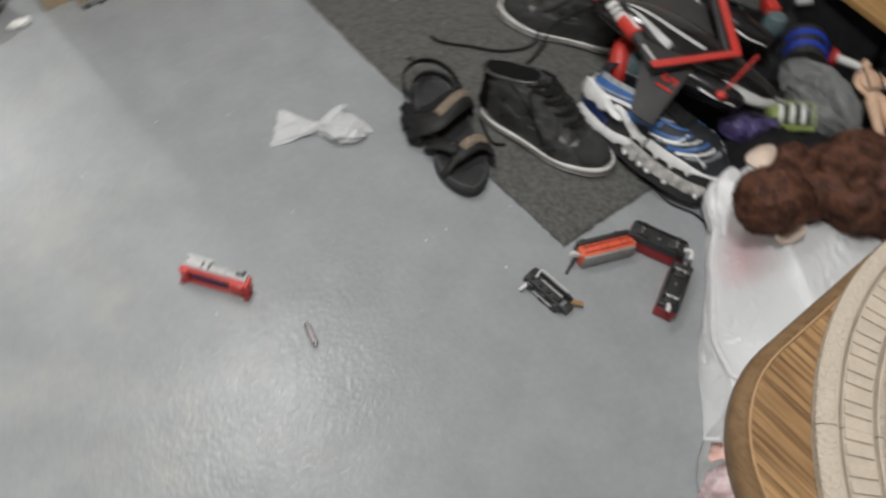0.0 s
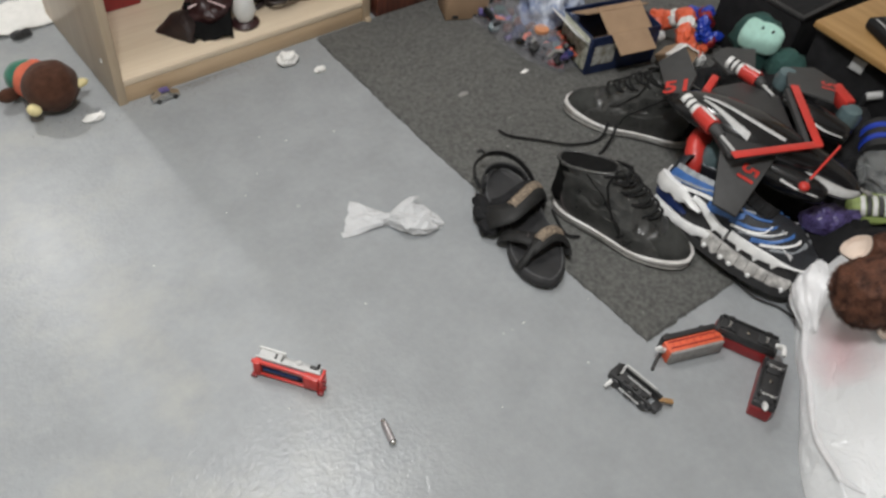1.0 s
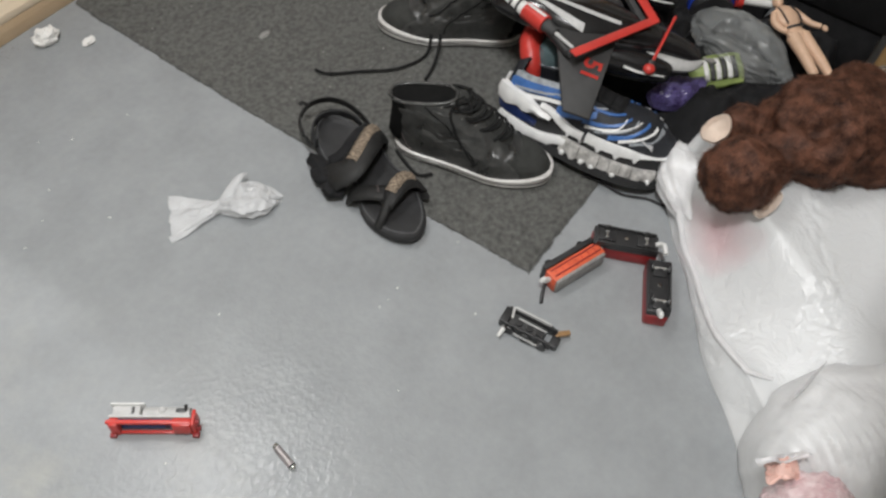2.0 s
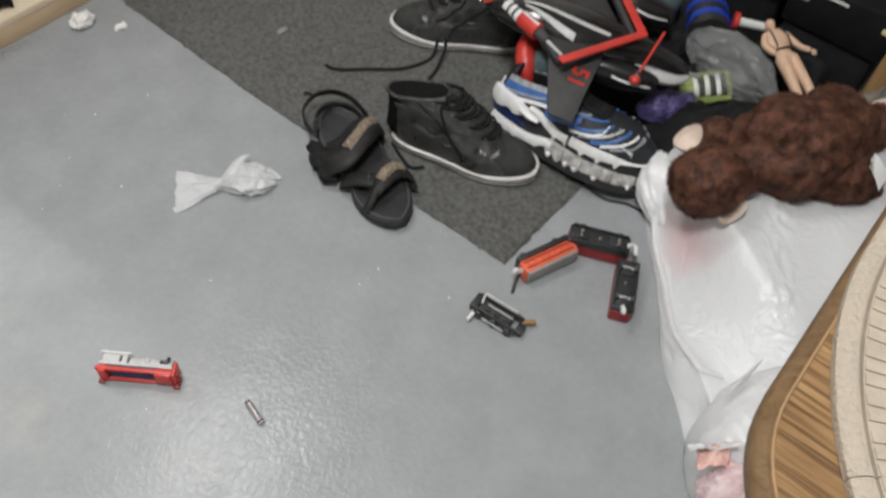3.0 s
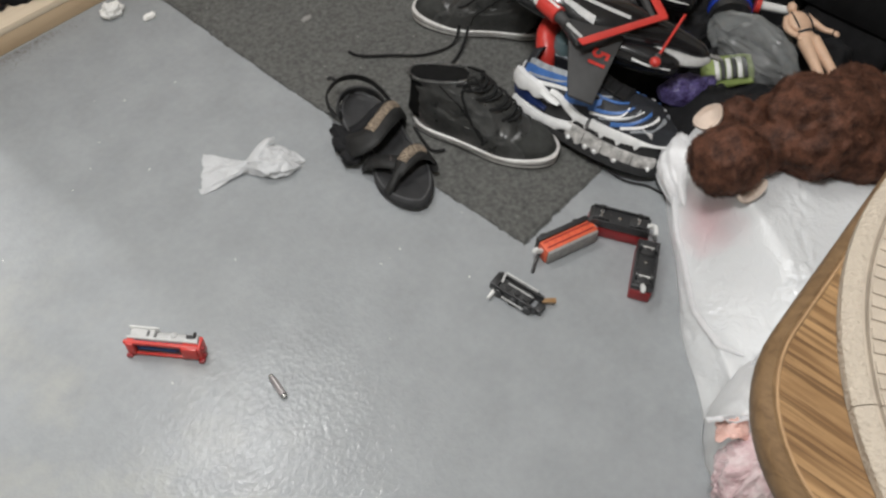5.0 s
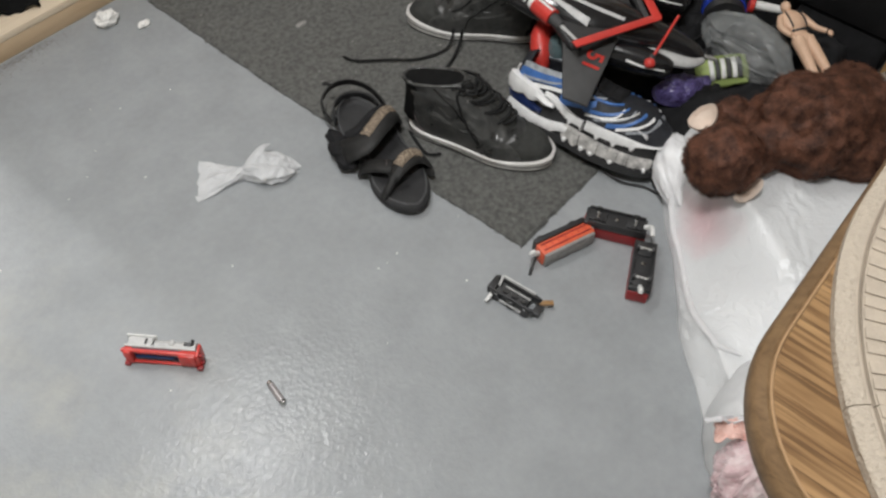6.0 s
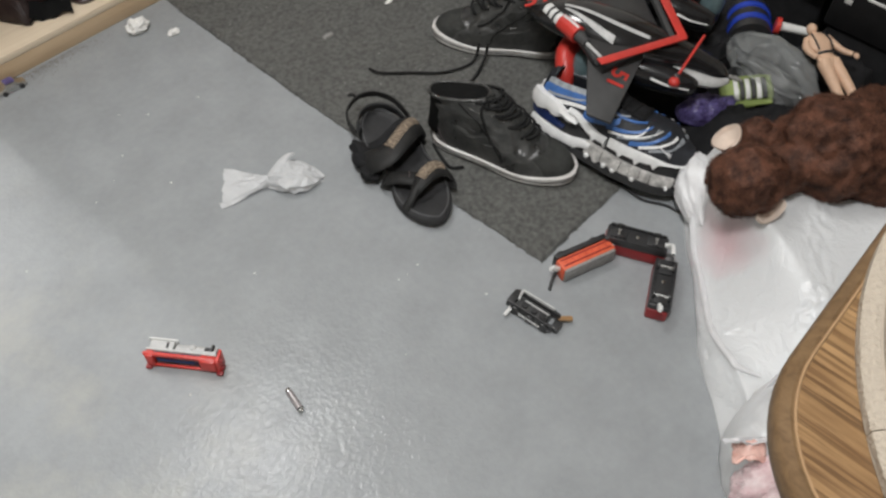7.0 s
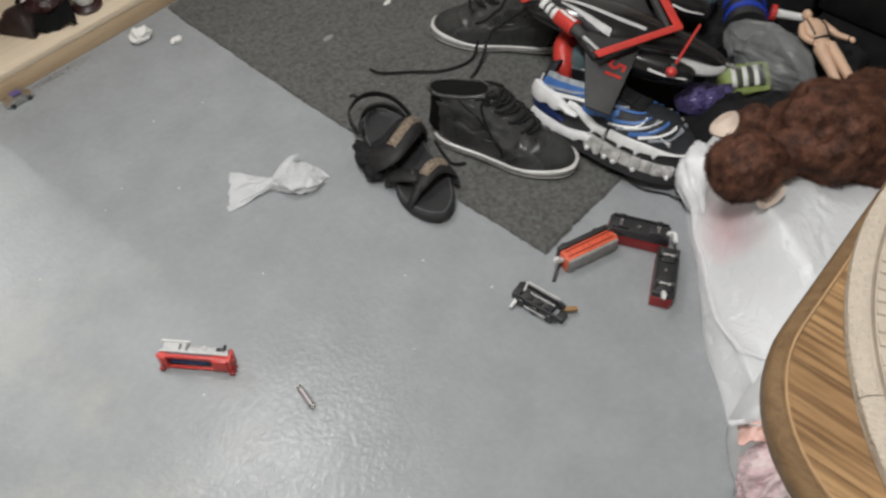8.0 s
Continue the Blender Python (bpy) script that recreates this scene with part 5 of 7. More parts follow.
def plush_duck():
    """Round brown plush toy lying on its front, green head turned away; one plain mesh."""
    bm = B()
    mats = [BROWNPL, GREENPL, CORAL, YELLOW]

    def lump(mi, *a, **k):
        n0 = len(bm.faces)
        blob(bm, *a, **k)
        bm.faces.ensure_lookup_table()
        for f in bm.faces[n0:]:
            f.material_index = mi
    lump(0, (-0.592, 1.148, 0.052), (0.056, 0.054, 0.052), sub=4, amp=0.06)
    lump(2, (-0.613, 1.19, 0.05), (0.042, 0.028, 0.042), at(0, 0, 0, 20), 3, 0.1)
    lump(1, (-0.622, 1.222, 0.042), (0.038, 0.034, 0.034), sub=3, amp=0.08)
    lump(0, (-0.665, 1.2, 0.024), (0.024, 0.014, 0.016), sub=3)
    lump(3, (-0.541, 1.13, 0.05), (0.02, 0.012, 0.008), at(0, 0, 0, 10), 3)
    lump(3, (-0.643, 1.113, 0.034), (0.013, 0.016, 0.012), at(0, 0, 0, 30), 3)
    tagged(part("plush_toy", bm, mats), "round brown plush bird with a green head and coral collar", "plush toy")


plush_duck()
bm = B()
grid(bm, 14, 10, lambda u, v: (-0.63 + 0.17 * u, 1.44 + 0.13 * v, 0.004 + 0.012 * abs(fbm(u * 3, v * 3))))
tagged(thicken(part("paper_sheet", bm, TISSUE), 0.0008), "creased white paper lying beside the bookcase", "paper")
crumple("black_scrap", "small black scrap lying by the paper", "scrap", (-0.565, 1.425, 0), (0.022, 0.012, 0.02), BLACK, 21.0)


def dust():
    rnd = random.Random(11)
    bm = B()
    for _ in range(900):
        x, y = rnd.gauss(-0.31, 0.06), 1.076 - abs(rnd.gauss(0, 0.016)) * (1.4 if rnd.random() < 0.3 else 0.7)
        r = rnd.uniform(0.0003, 0.0011)
        blob(bm, (x, y, 0.0005), (r, r * rnd.uniform(0.5, 1), 0.0005), sub=1, amp=0.4, seed=x * 90)
    for _ in range(60):
        x, y = rnd.gauss(-0.56, 0.05), rnd.gauss(1.09, 0.03)
        blob(bm, (x, y, 0.0006), (rnd.uniform(0.0005, 0.0016), rnd.uniform(0.0005, 0.0016), 0.0006), sub=1)
    tagged(part("dust", bm, DUST), "grey-brown dust and fluff along the plinth", "dust", kind="stuff")
    bm = B()
    for x, y in ((-0.29, 0.84), (-0.33, 0.62), (0.0, 0.27), (-0.06, 0.35), (-0.25, 0.8), (-0.36, 0.35), (-0.2, 0.16), (-0.12, 0.03), (-0.3, 0.05), (-0.4, 0.7), (-0.15, 0.77), (-0.02, 0.13)) + tuple((rnd.uniform(-0.7, 0.0), rnd.uniform(-0.3, 1.0)) for _ in range(6)):
        s = rnd.uniform(0.0006, 0.0016)
        blob(bm, (x, y, s * 0.5), (s * 1.5, s, s * 0.7), at(0, 0, 0, rnd.uniform(0, 180)), 1, 0.4, seed=x * 50)
    tagged(part("crumbs", bm, TISSUE), "white crumbs and paint specks on the floor", "crumbs", kind="stuff")
    bm = B()
    for _ in range(70):
        x, y = rnd.uniform(0.02, 0.9), rnd.uniform(0.02, 1.0)
        s = rnd.uniform(0.0006, 0.0016)
        blob(bm, (x, y, 0.0085), (s * 2, s, s * 0.7), at(0, 0, 0, rnd.uniform(0, 180)), 1)
    tagged(part("lint", bm, GREY), "pale lint specks in the carpet", "lint", kind="stuff")


dust()


# ---- heap: bags, plush toy, aircraft and other toys ----
def big_bag():
    """Large milky plastic bag, filled, lying under the plush toy: an upright side, a seam, a creased top."""
    foot = smooth_line([Vector(p) for p in ((0.33, -0.07, 0), (0.29, -0.103, 0), (0.256, -0.133, 0), (0.201, -0.172, 0), (0.148, -0.218, 0), (0.075, -0.269, 0), (0.033, -0.296, 0), (-0.003, -0.329, 0), (-0.034, -0.363, 0), (-0.07, -0.396, 0), (-0.12, -0.436, 0), (-0.17, -0.48, 0), (-0.2, -0.52, 0))], 12)
    o = foot[0].copy()
    n = Vector((0.61, -0.79, 0))
    last = len(foot) - 1
    t = thing("large_plastic_bag", "large milky plastic bag full of soft pink and white things", "plastic bag", at(o.x, o.y, 0))

    def seam_height(u):
        rise = 0.024 + 0.068 * smooth(0.27, 0.66, u) + 0.01 * smooth(0.72, 1.0, u)
        return rise * 0.68 + 0.05 * math.exp(-((u - 0.13) / 0.09) ** 2)

    def place(u, v):
        k = u * last
        i = min(last - 1, int(k))
        c = foot[i].lerp(foot[i + 1], k - i)
        h = seam_height(u)
        if v < 0.14:
            w = v / 0.14
            q, z = 0.004 * w + 0.008 * math.sin(math.pi * w) * math.sin(9 * u + 1.0) * 0.5, h * w
            q += 0.004 * fbm(u * 14, w * 1.5, 5.0, 3) * math.sin(math.pi * w)
        else:
            w = (v - 0.14) / 0.86
            q = 0.004 + 0.46 * w
            under = 0.148 - 0.03 * smooth(0.3, 0.9, u) * smooth(0.3, 0.1, w)
            lift = smooth(0.0, 0.12 + 0.32 * smooth(0.2, 0.6, u), w)
            z = h + (under - h) * lift
            z -= 0.035 * math.exp(-((u - 0.62) / 0.22) ** 2 - ((w - 0.5) / 0.22) ** 2)
            z *= 1 - smooth(0.88, 1.0, w)
            amp = smooth(0.0, 0.06, w)
            z += amp * (0.006 * fbm(u * 4 + 4, w * 3.5, 2.0, 2))
            band = math.exp(-((w - 0.08) / 0.05) ** 2) * smooth(0.2, 0.3, u) * (1 - smooth(0.5, 0.6, u))
            ridge = math.exp(-((w - 0.36 + 0.25 * (u - 0.3)) / 0.06) ** 2) * (1 - smooth(0.6, 0.75, u))
            z += (band + ridge) * 0.0036 * fbm(u * 46, w * 34, 6.0, 3)
            corner = math.exp(-((u - 0.12) / 0.1) ** 2 - (w / 0.1) ** 2)
            z += corner * 0.02 * fbm(u * 22, w * 26, 3.0, 3)
        z *= smooth(0.0, 0.03, u) * (1 - smooth(0.97, 1.0, u))
        lean = (0.3 + 0.45 * smooth(0.5, 0.8, u)) * h * smooth(0.2, 0.4, u) * min(1.0, v / 0.14)
        p = c + n * q - o + Vector((lean, 0.15 * lean, 0))
        return (p.x, p.y, max(0.001, z))
    bm = B()
    grid(bm, 190, 190, lambda u, v: place(u, v))
    part("film", bm, BAG, t, "milky glossy film with fine creases", 80)
    bm = B()
    line = [place(u, 0.14) for u in np.linspace(0.17, 0.665, 34)]
    line += [place(0.676, 0.152), place(0.69, 0.177), place(0.702, 0.2)]
    line = smooth_line(line, 2)
    tube(bm, [(x, y, z + 0.003) for x, y, z in line], [0.0054 - 0.0028 * smooth(0.9, 1.0, i / len(line)) for i in range(len(line))], 7, 0.7)
    part("seam", bm, BAG_W, t, "white folded seam")
    bm = B()
    vs = bmesh.ops.create_icosphere(bm, subdivisions=5, radius=1)["verts"]
    turn = at(0, 0, 0, -142).to_3x3()
    for v in vs:
        q = v.co.copy()
        g = 1 + 0.2 * fbm(q.x * 1.3, q.y * 1.3, q.z * 1.3 + 3, 2) - 0.14 * abs(fbm(q.x * 1.1 + 5, q.y * 3.4, q.z * 3.0, 3))
        thin = 1 - 0.5 * smooth(-0.3, 1.0, q.x)
        v.co = turn @ Vector((q.x * 0.088 * g, q.y * 0.05 * g * thin, max(-0.95, q.z) * 0.056 * g * thin)) + Vector((0.287, -0.137, 0.052 - 0.02 * smooth(0.0, 1.0, q.x))) - o
    part("gathered_corner", bm, BAG_W, t, "gathered white bag corner", 70)
    bm = B()
    grid(bm, 14, 8, lambda u, v: (-0.03 - 0.02 * v + 0.05 * (u - 0.5) * (1 - 0.6 * v), 0.018 + 0.03 * v + 0.02 * (u - 0.5), 0.098 + 0.012 * v + 0.006 * math.sin(9 * u + 2 * v)))
    thicken(part("corner_tuft", bm, BAG_W, t, "torn white tuft"), 0.001)


def pleated_bag():
    """White bag with pleats, beside the large one, partly under the table."""
    t = thing("pleated_plastic_bag", "white plastic bag with fine pleats tied with a pink band", "plastic bag", at(-0.042, -0.536, 0))
    bm = B()
    vs = bmesh.ops.create_icosphere(bm, subdivisions=6, radius=1)["verts"]
    for v in vs:
        q = v.co.copy()
        x, y = q.x * 0.145, q.y * 0.122 + 0.008
        top = smooth(-0.1, 0.35, q.z)
        across = 0.72 * x - 0.69 * y + 0.002 * fbm(x * 9, y * 9, 2.0, 2)
        pleat = 0.003 * math.sin(2 * math.pi * across / 0.0108) * (0.5 + 0.5 * smooth(-0.3, 0.5, fbm(x * 7, y * 7, 5.0, 2)))
        g = 1 + 0.07 * fbm(q.x * 1.6, q.y * 1.6, q.z * 1.6, 3)
        v.co = Vector((x * g, y * g, max(0.001, math.copysign(abs(q.z) ** 0.75, q.z) * 0.205 * g + (pleat if q.z > 0 else 0) * top)))
    part("film", bm, PLEAT, t, "white pleated film", 80)
    bm = B()
    grid(bm, 16, 8, lambda u, v: (-0.005 - 0.03 * u + 0.02 * v, 0.112 + 0.01 * u, 0.17 + 0.05 * v * (1 - u) + 0.006 * fbm(u * 3, v * 3)))
    thicken(part("ear", bm, BAG_W, t, "torn bag ear"), 0.001)


CORAL_BAND = material("coral_band", (0.78, 0.5, 0.43), 0.5, 0.12, 30, 0.2)


def pink_bag():
    t = thing("pink_bag", "crinkled pink plastic bag closed with a coral band", "plastic bag", at(-0.166, -0.507, 0))
    bm = B()
    vs = bmesh.ops.create_icosphere(bm, subdivisions=6, radius=1)["verts"]
    for v in vs:
        q = v.co.copy()
        ridge = abs(noise.noise(Vector((q.x * 2.2, q.y * 2.2, q.z * 1.1)))) + 0.55 * abs(noise.noise(Vector((q.x * 5.1 + 3, q.y * 5.1, q.z * 2.6)))) + 0.3 * abs(noise.noise(q * 10.5))
        g = 1.1 + 0.12 * fbm(q.x * 1.7, q.y * 1.7, q.z * 1.7, 2) - 0.3 * ridge
        neck = 1 - 0.35 * smooth(0.55, 1.0, q.z)
        v.co = Vector((q.x * 0.058 * g * neck, q.y * 0.054 * g * neck, max(-0.95, q.z) * 0.09 * (0.75 + 0.25 * g) + 0.087))
    part("film", bm, PINK, t, "crinkled pink film", 40)
    bm = B()
    grid(bm, 24, 12, lambda u, v: (0.004 + 0.03 * u - 0.022 * v + 0.004 * noise.noise(Vector((u * 5, v * 4, 1))), 0.086 - 0.034 * u - 0.014 * v + 0.005 * noise.noise(Vector((u * 4, v * 5, 7))), 0.142 + 0.012 * math.sin(math.pi * u) - 0.004 * v + 0.006 * noise.noise(Vector((u * 6, v * 6, 3)))))
    thicken(part("band", bm, CORAL_BAND, t, "crumpled coral tie band"), 0.0016)
    bm = B()
    grid(bm, 20, 10, lambda u, v: (-0.004 + 0.05 * u - 0.012 * v, 0.1 - 0.05 * u - 0.006 * v, 0.15 + 0.02 * v * (0.6 + 0.4 * math.sin(8 * u)) + 0.007 * noise.noise(Vector((u * 5, v * 5, 11)))))
    thicken(part("torn_edge", bm, BAG_W, t, "torn white film over the band"), 0.001)


def grid_tag(bm, a, b, c, d):
    """Thin bent cloth tag between four corners."""
    rows = []
    for dz in (0.0, 0.0012):
        for i in range(4):
            w = i / 3
            bend = 0.004 * math.sin(math.pi * w) + dz
            for p, q in ((a, d), (b, c)):
                rows.append(bm.verts.new(Vector(p).lerp(Vector(q), w) + Vector((0, 0, bend))))
    out = []
    for i in range(3):
        k = 2 * i
        out.append(bm.faces.new([rows[8 + k], rows[9 + k], rows[11 + k], rows[10 + k]]))
        out.append(bm.faces.new([rows[k], rows[2 + k], rows[3 + k], rows[1 + k]]))
        out.append(bm.faces.new([rows[k], rows[8 + k], rows[10 + k], rows[2 + k]]))
        out.append(bm.faces.new([rows[1 + k], rows[3 + k], rows[11 + k], rows[9 + k]]))
    return out


def plush_monkey():
    """Brown plush toy lying face down on the bag; one plain mesh with matted fur."""
    bm = B()
    rnd = random.Random(3)

    def lump(mi, c, rad, rot=None, sub=4, amp=0.1):
        n0 = len(bm.faces)
        blob(bm, c, rad, rot, sub, amp, 22, seed=c[0] * 31)
        bm.faces.ensure_lookup_table()
        for f in bm.faces[n0:]:
            f.material_index = mi
    lump(0, (0.226, -0.21, 0.194), (0.063, 0.058, 0.055), at(0, 0, 0, -30))
    lump(0, (0.3, -0.238, 0.18), (0.046, 0.04, 0.038))
    lump(0, (0.398, -0.285, 0.2), (0.11, 0.09, 0.075), at(0, 0, 0, -32), 5, 0.16)
    lump(0, (0.478, -0.315, 0.196), (0.07, 0.076, 0.068), at(0, 0, 0, -32))
    lump(0, (0.348, -0.163, 0.176), (0.034, 0.03, 0.036))
    lump(0, (0.4, -0.215, 0.165), (0.05, 0.042, 0.036), at(0, 0, 0, -30))
    lump(0, (0.58, -0.364, 0.152), (0.06, 0.039, 0.041), at(0, 0, 0, -12))
    lump(0, (0.44, -0.4, 0.14), (0.06, 0.036, 0.03), at(0, 0, 0, -20))
    lump(0, (0.408, -0.365, 0.172), (0.066, 0.044, 0.046), at(0, 0, 0, -45))
    body = part("tmp_body", bm, FUR)
    md = body.modifiers.new("melt", "REMESH")
    md.mode, md.voxel_size = "VOXEL", 0.004
    graph = bpy.context.evaluated_depsgraph_get()
    graph.update()
    me = bpy.data.meshes.new_from_object(body.evaluated_get(graph))
    bpy.data.objects.remove(body)
    bm = B()
    bm.from_mesh(me)
    bpy.data.meshes.remove(me)
    for _ in range(12):
        bmesh.ops.smooth_vert(bm, verts=bm.verts, factor=0.5, use_axis_x=True, use_axis_y=True, use_axis_z=True)
    bm.normal_update()

    def matted(p):
        """Tufts of matted fur: soft ridges with narrow dark partings."""
        w = noise.noise_vector(p * 21) * 0.012
        q = p + w
        return 0.0075 * (0.35 - abs(noise.noise(q * 26))) + 0.0035 * (0.35 - abs(noise.noise(q * 62 + Vector((3, 1, 7))))) + 0.006 * noise.noise(p * 13)
    for v in bm.verts:
        v.co += v.normal * matted(v.co)
    bm.normal_update()
    faces = [(f.calc_center_median(), f.normal.copy(), f.calc_area()) for f in bm.faces]

    def ear(c, rad, m):
        """A round felt ear with a thick rolled rim and a dished middle."""
        n0 = len(bm.faces)
        prof = [(0.002, -0.008), (0.7, -0.009), (1.0, -0.002), (1.04, 0.003), (0.97, 0.007), (0.84, 0.004), (0.6, -0.002), (0.002, -0.004)]
        rows = []
        for r, z in prof:
            ring = []
            for k in range(28):
                a = 2 * math.pi * k / 28
                wob = 1 + 0.06 * noise.noise(Vector((math.cos(a) * 2, math.sin(a) * 2, c[0] * 9)))
                ring.append(Vector(c) + m.to_3x3() @ Vector((rad[0] * r * wob * math.cos(a), rad[1] * r * wob * math.sin(a), z + 0.005 * math.cos(2 * a) * r)))
            rows.append(ring)
        loft(bm, rows)
        bm.faces.ensure_lookup_table()
        for f in bm.faces[n0:]:
            f.material_index = 1
    ear((0.27, -0.142, 0.212), (0.025, 0.019), at(0, 0, 0, -28) @ pose(0, 0, 0, 12, -36, 0))
    ear((0.222, -0.264, 0.164), (0.028, 0.015), at(0, 0, 0, -18) @ pose(0, 0, 0, 30, -15, 0))
    lump(1, (0.634, -0.376, 0.148), (0.01, 0.041, 0.043), at(0, 0, 0, -10), 3, 0.05)
    area = np.cumsum([f[2] for f in faces])
    for _ in range(90000):
        c, nrm, ar = faces[int(np.searchsorted(area, rnd.uniform(0, area[-1] * 0.9999)))]
        jit = Vector((rnd.gauss(0, 1), rnd.gauss(0, 1), rnd.gauss(0, 1))) * 0.002
        clump = noise.noise_vector(c * 30) + noise.noise_vector(c * 85) * 0.6 + Vector((0.35, -0.2, -0.1))
        flow = clump - nrm * clump.dot(nrm)
        tip = nrm * rnd.uniform(0.001, 0.0028) + flow * rnd.uniform(0.006, 0.013) + Vector((0, 0, -0.001))
        side = nrm.cross(flow + jit * 30).normalized() * rnd.uniform(0.0005, 0.0011)
        p = c + jit - nrm * 0.0006
        vs = [bm.verts.new(p - side), bm.verts.new(p + side), bm.verts.new(p + tip)]
        bm.faces.new(vs)
    tag = grid_tag(bm, (0.424, -0.392, 0.212), (0.456, -0.392, 0.212), (0.44, -0.43, 0.196), (0.404, -0.43, 0.192))
    for f in tag:
        f.material_index = 2
    tagged(part("plush_toy", bm, [FUR, FELT, SHOEWHITE]), "dark brown furry plush toy with beige ears lying on the bag", "plush toy")


def doll():
    """Small tan plastic doll lying on its back; one plain mesh."""
    bm = B()

    def lump(c, rad, rot=None, mi=0):
        n0 = len(bm.faces)
        blob(bm, c, rad, rot, 3)
        bm.faces.ensure_lookup_table()
        for f in bm.faces[n0:]:
            f.material_index = mi

    def limb(pts, r, mi=0):
        n0 = len(bm.faces)
        tube(bm, smooth_line(pts, 4), r, 9)
        bm.faces.ensure_lookup_table()
        for f in bm.faces[n0:]:
            f.material_index = mi
    lump((0, 0.127, 0.012), (0.0102, 0.0128, 0.012))
    limb([(0, 0.105, 0.01), (0, 0.118, 0.011)], 0.006)
    lump((0, 0.086, 0.012), (0.028, 0.03, 0.014))
    lump((0, 0.055, 0.011), (0.018, 0.02, 0.011))
    lump((0, 0.036, 0.011), (0.024, 0.02, 0.013))
    for k in (-1, 1):
        limb([(k * 0.022, 0.1, 0.012), (k * 0.034, 0.078, 0.012), (0.044 if k > 0 else -0.03, 0.06, 0.013), (0.058 if k > 0 else -0.024, 0.046, 0.017)], [0.0085 - 0.00025 * i for i in range(13)])
        lump((0.064 if k > 0 else -0.021, 0.04, 0.017), (0.006, 0.008, 0.005))
        limb([(k * 0.011, 0.036, 0.011), (k * 0.013, 0.0, 0.012), (k * 0.015, -0.035, 0.012), (k * 0.016, -0.07, 0.01)], [0.0148 - 0.0005 * i for i in range(13)])
        limb([(k * 0.013, 0.108, 0.02), (k * 0.017, 0.085, 0.026), (k * 0.016, 0.062, 0.0235)], 0.0018, 1)
    limb([(-0.019, 0.056, 0.018), (0, 0.054, 0.0245), (0.019, 0.056, 0.018)], 0.0026, 1)
    ob = tagged(part("doll", bm, [SKIN, BLACK]), "small tan plastic doll with black straps lying on the heap", "doll")
    ob.matrix_world = at(0.639, -0.189, 0.135, -38) @ pose(0, 0, 0, 8, 0, 0) @ Matrix.Diagonal((0.9, 0.93, 0.95, 1))


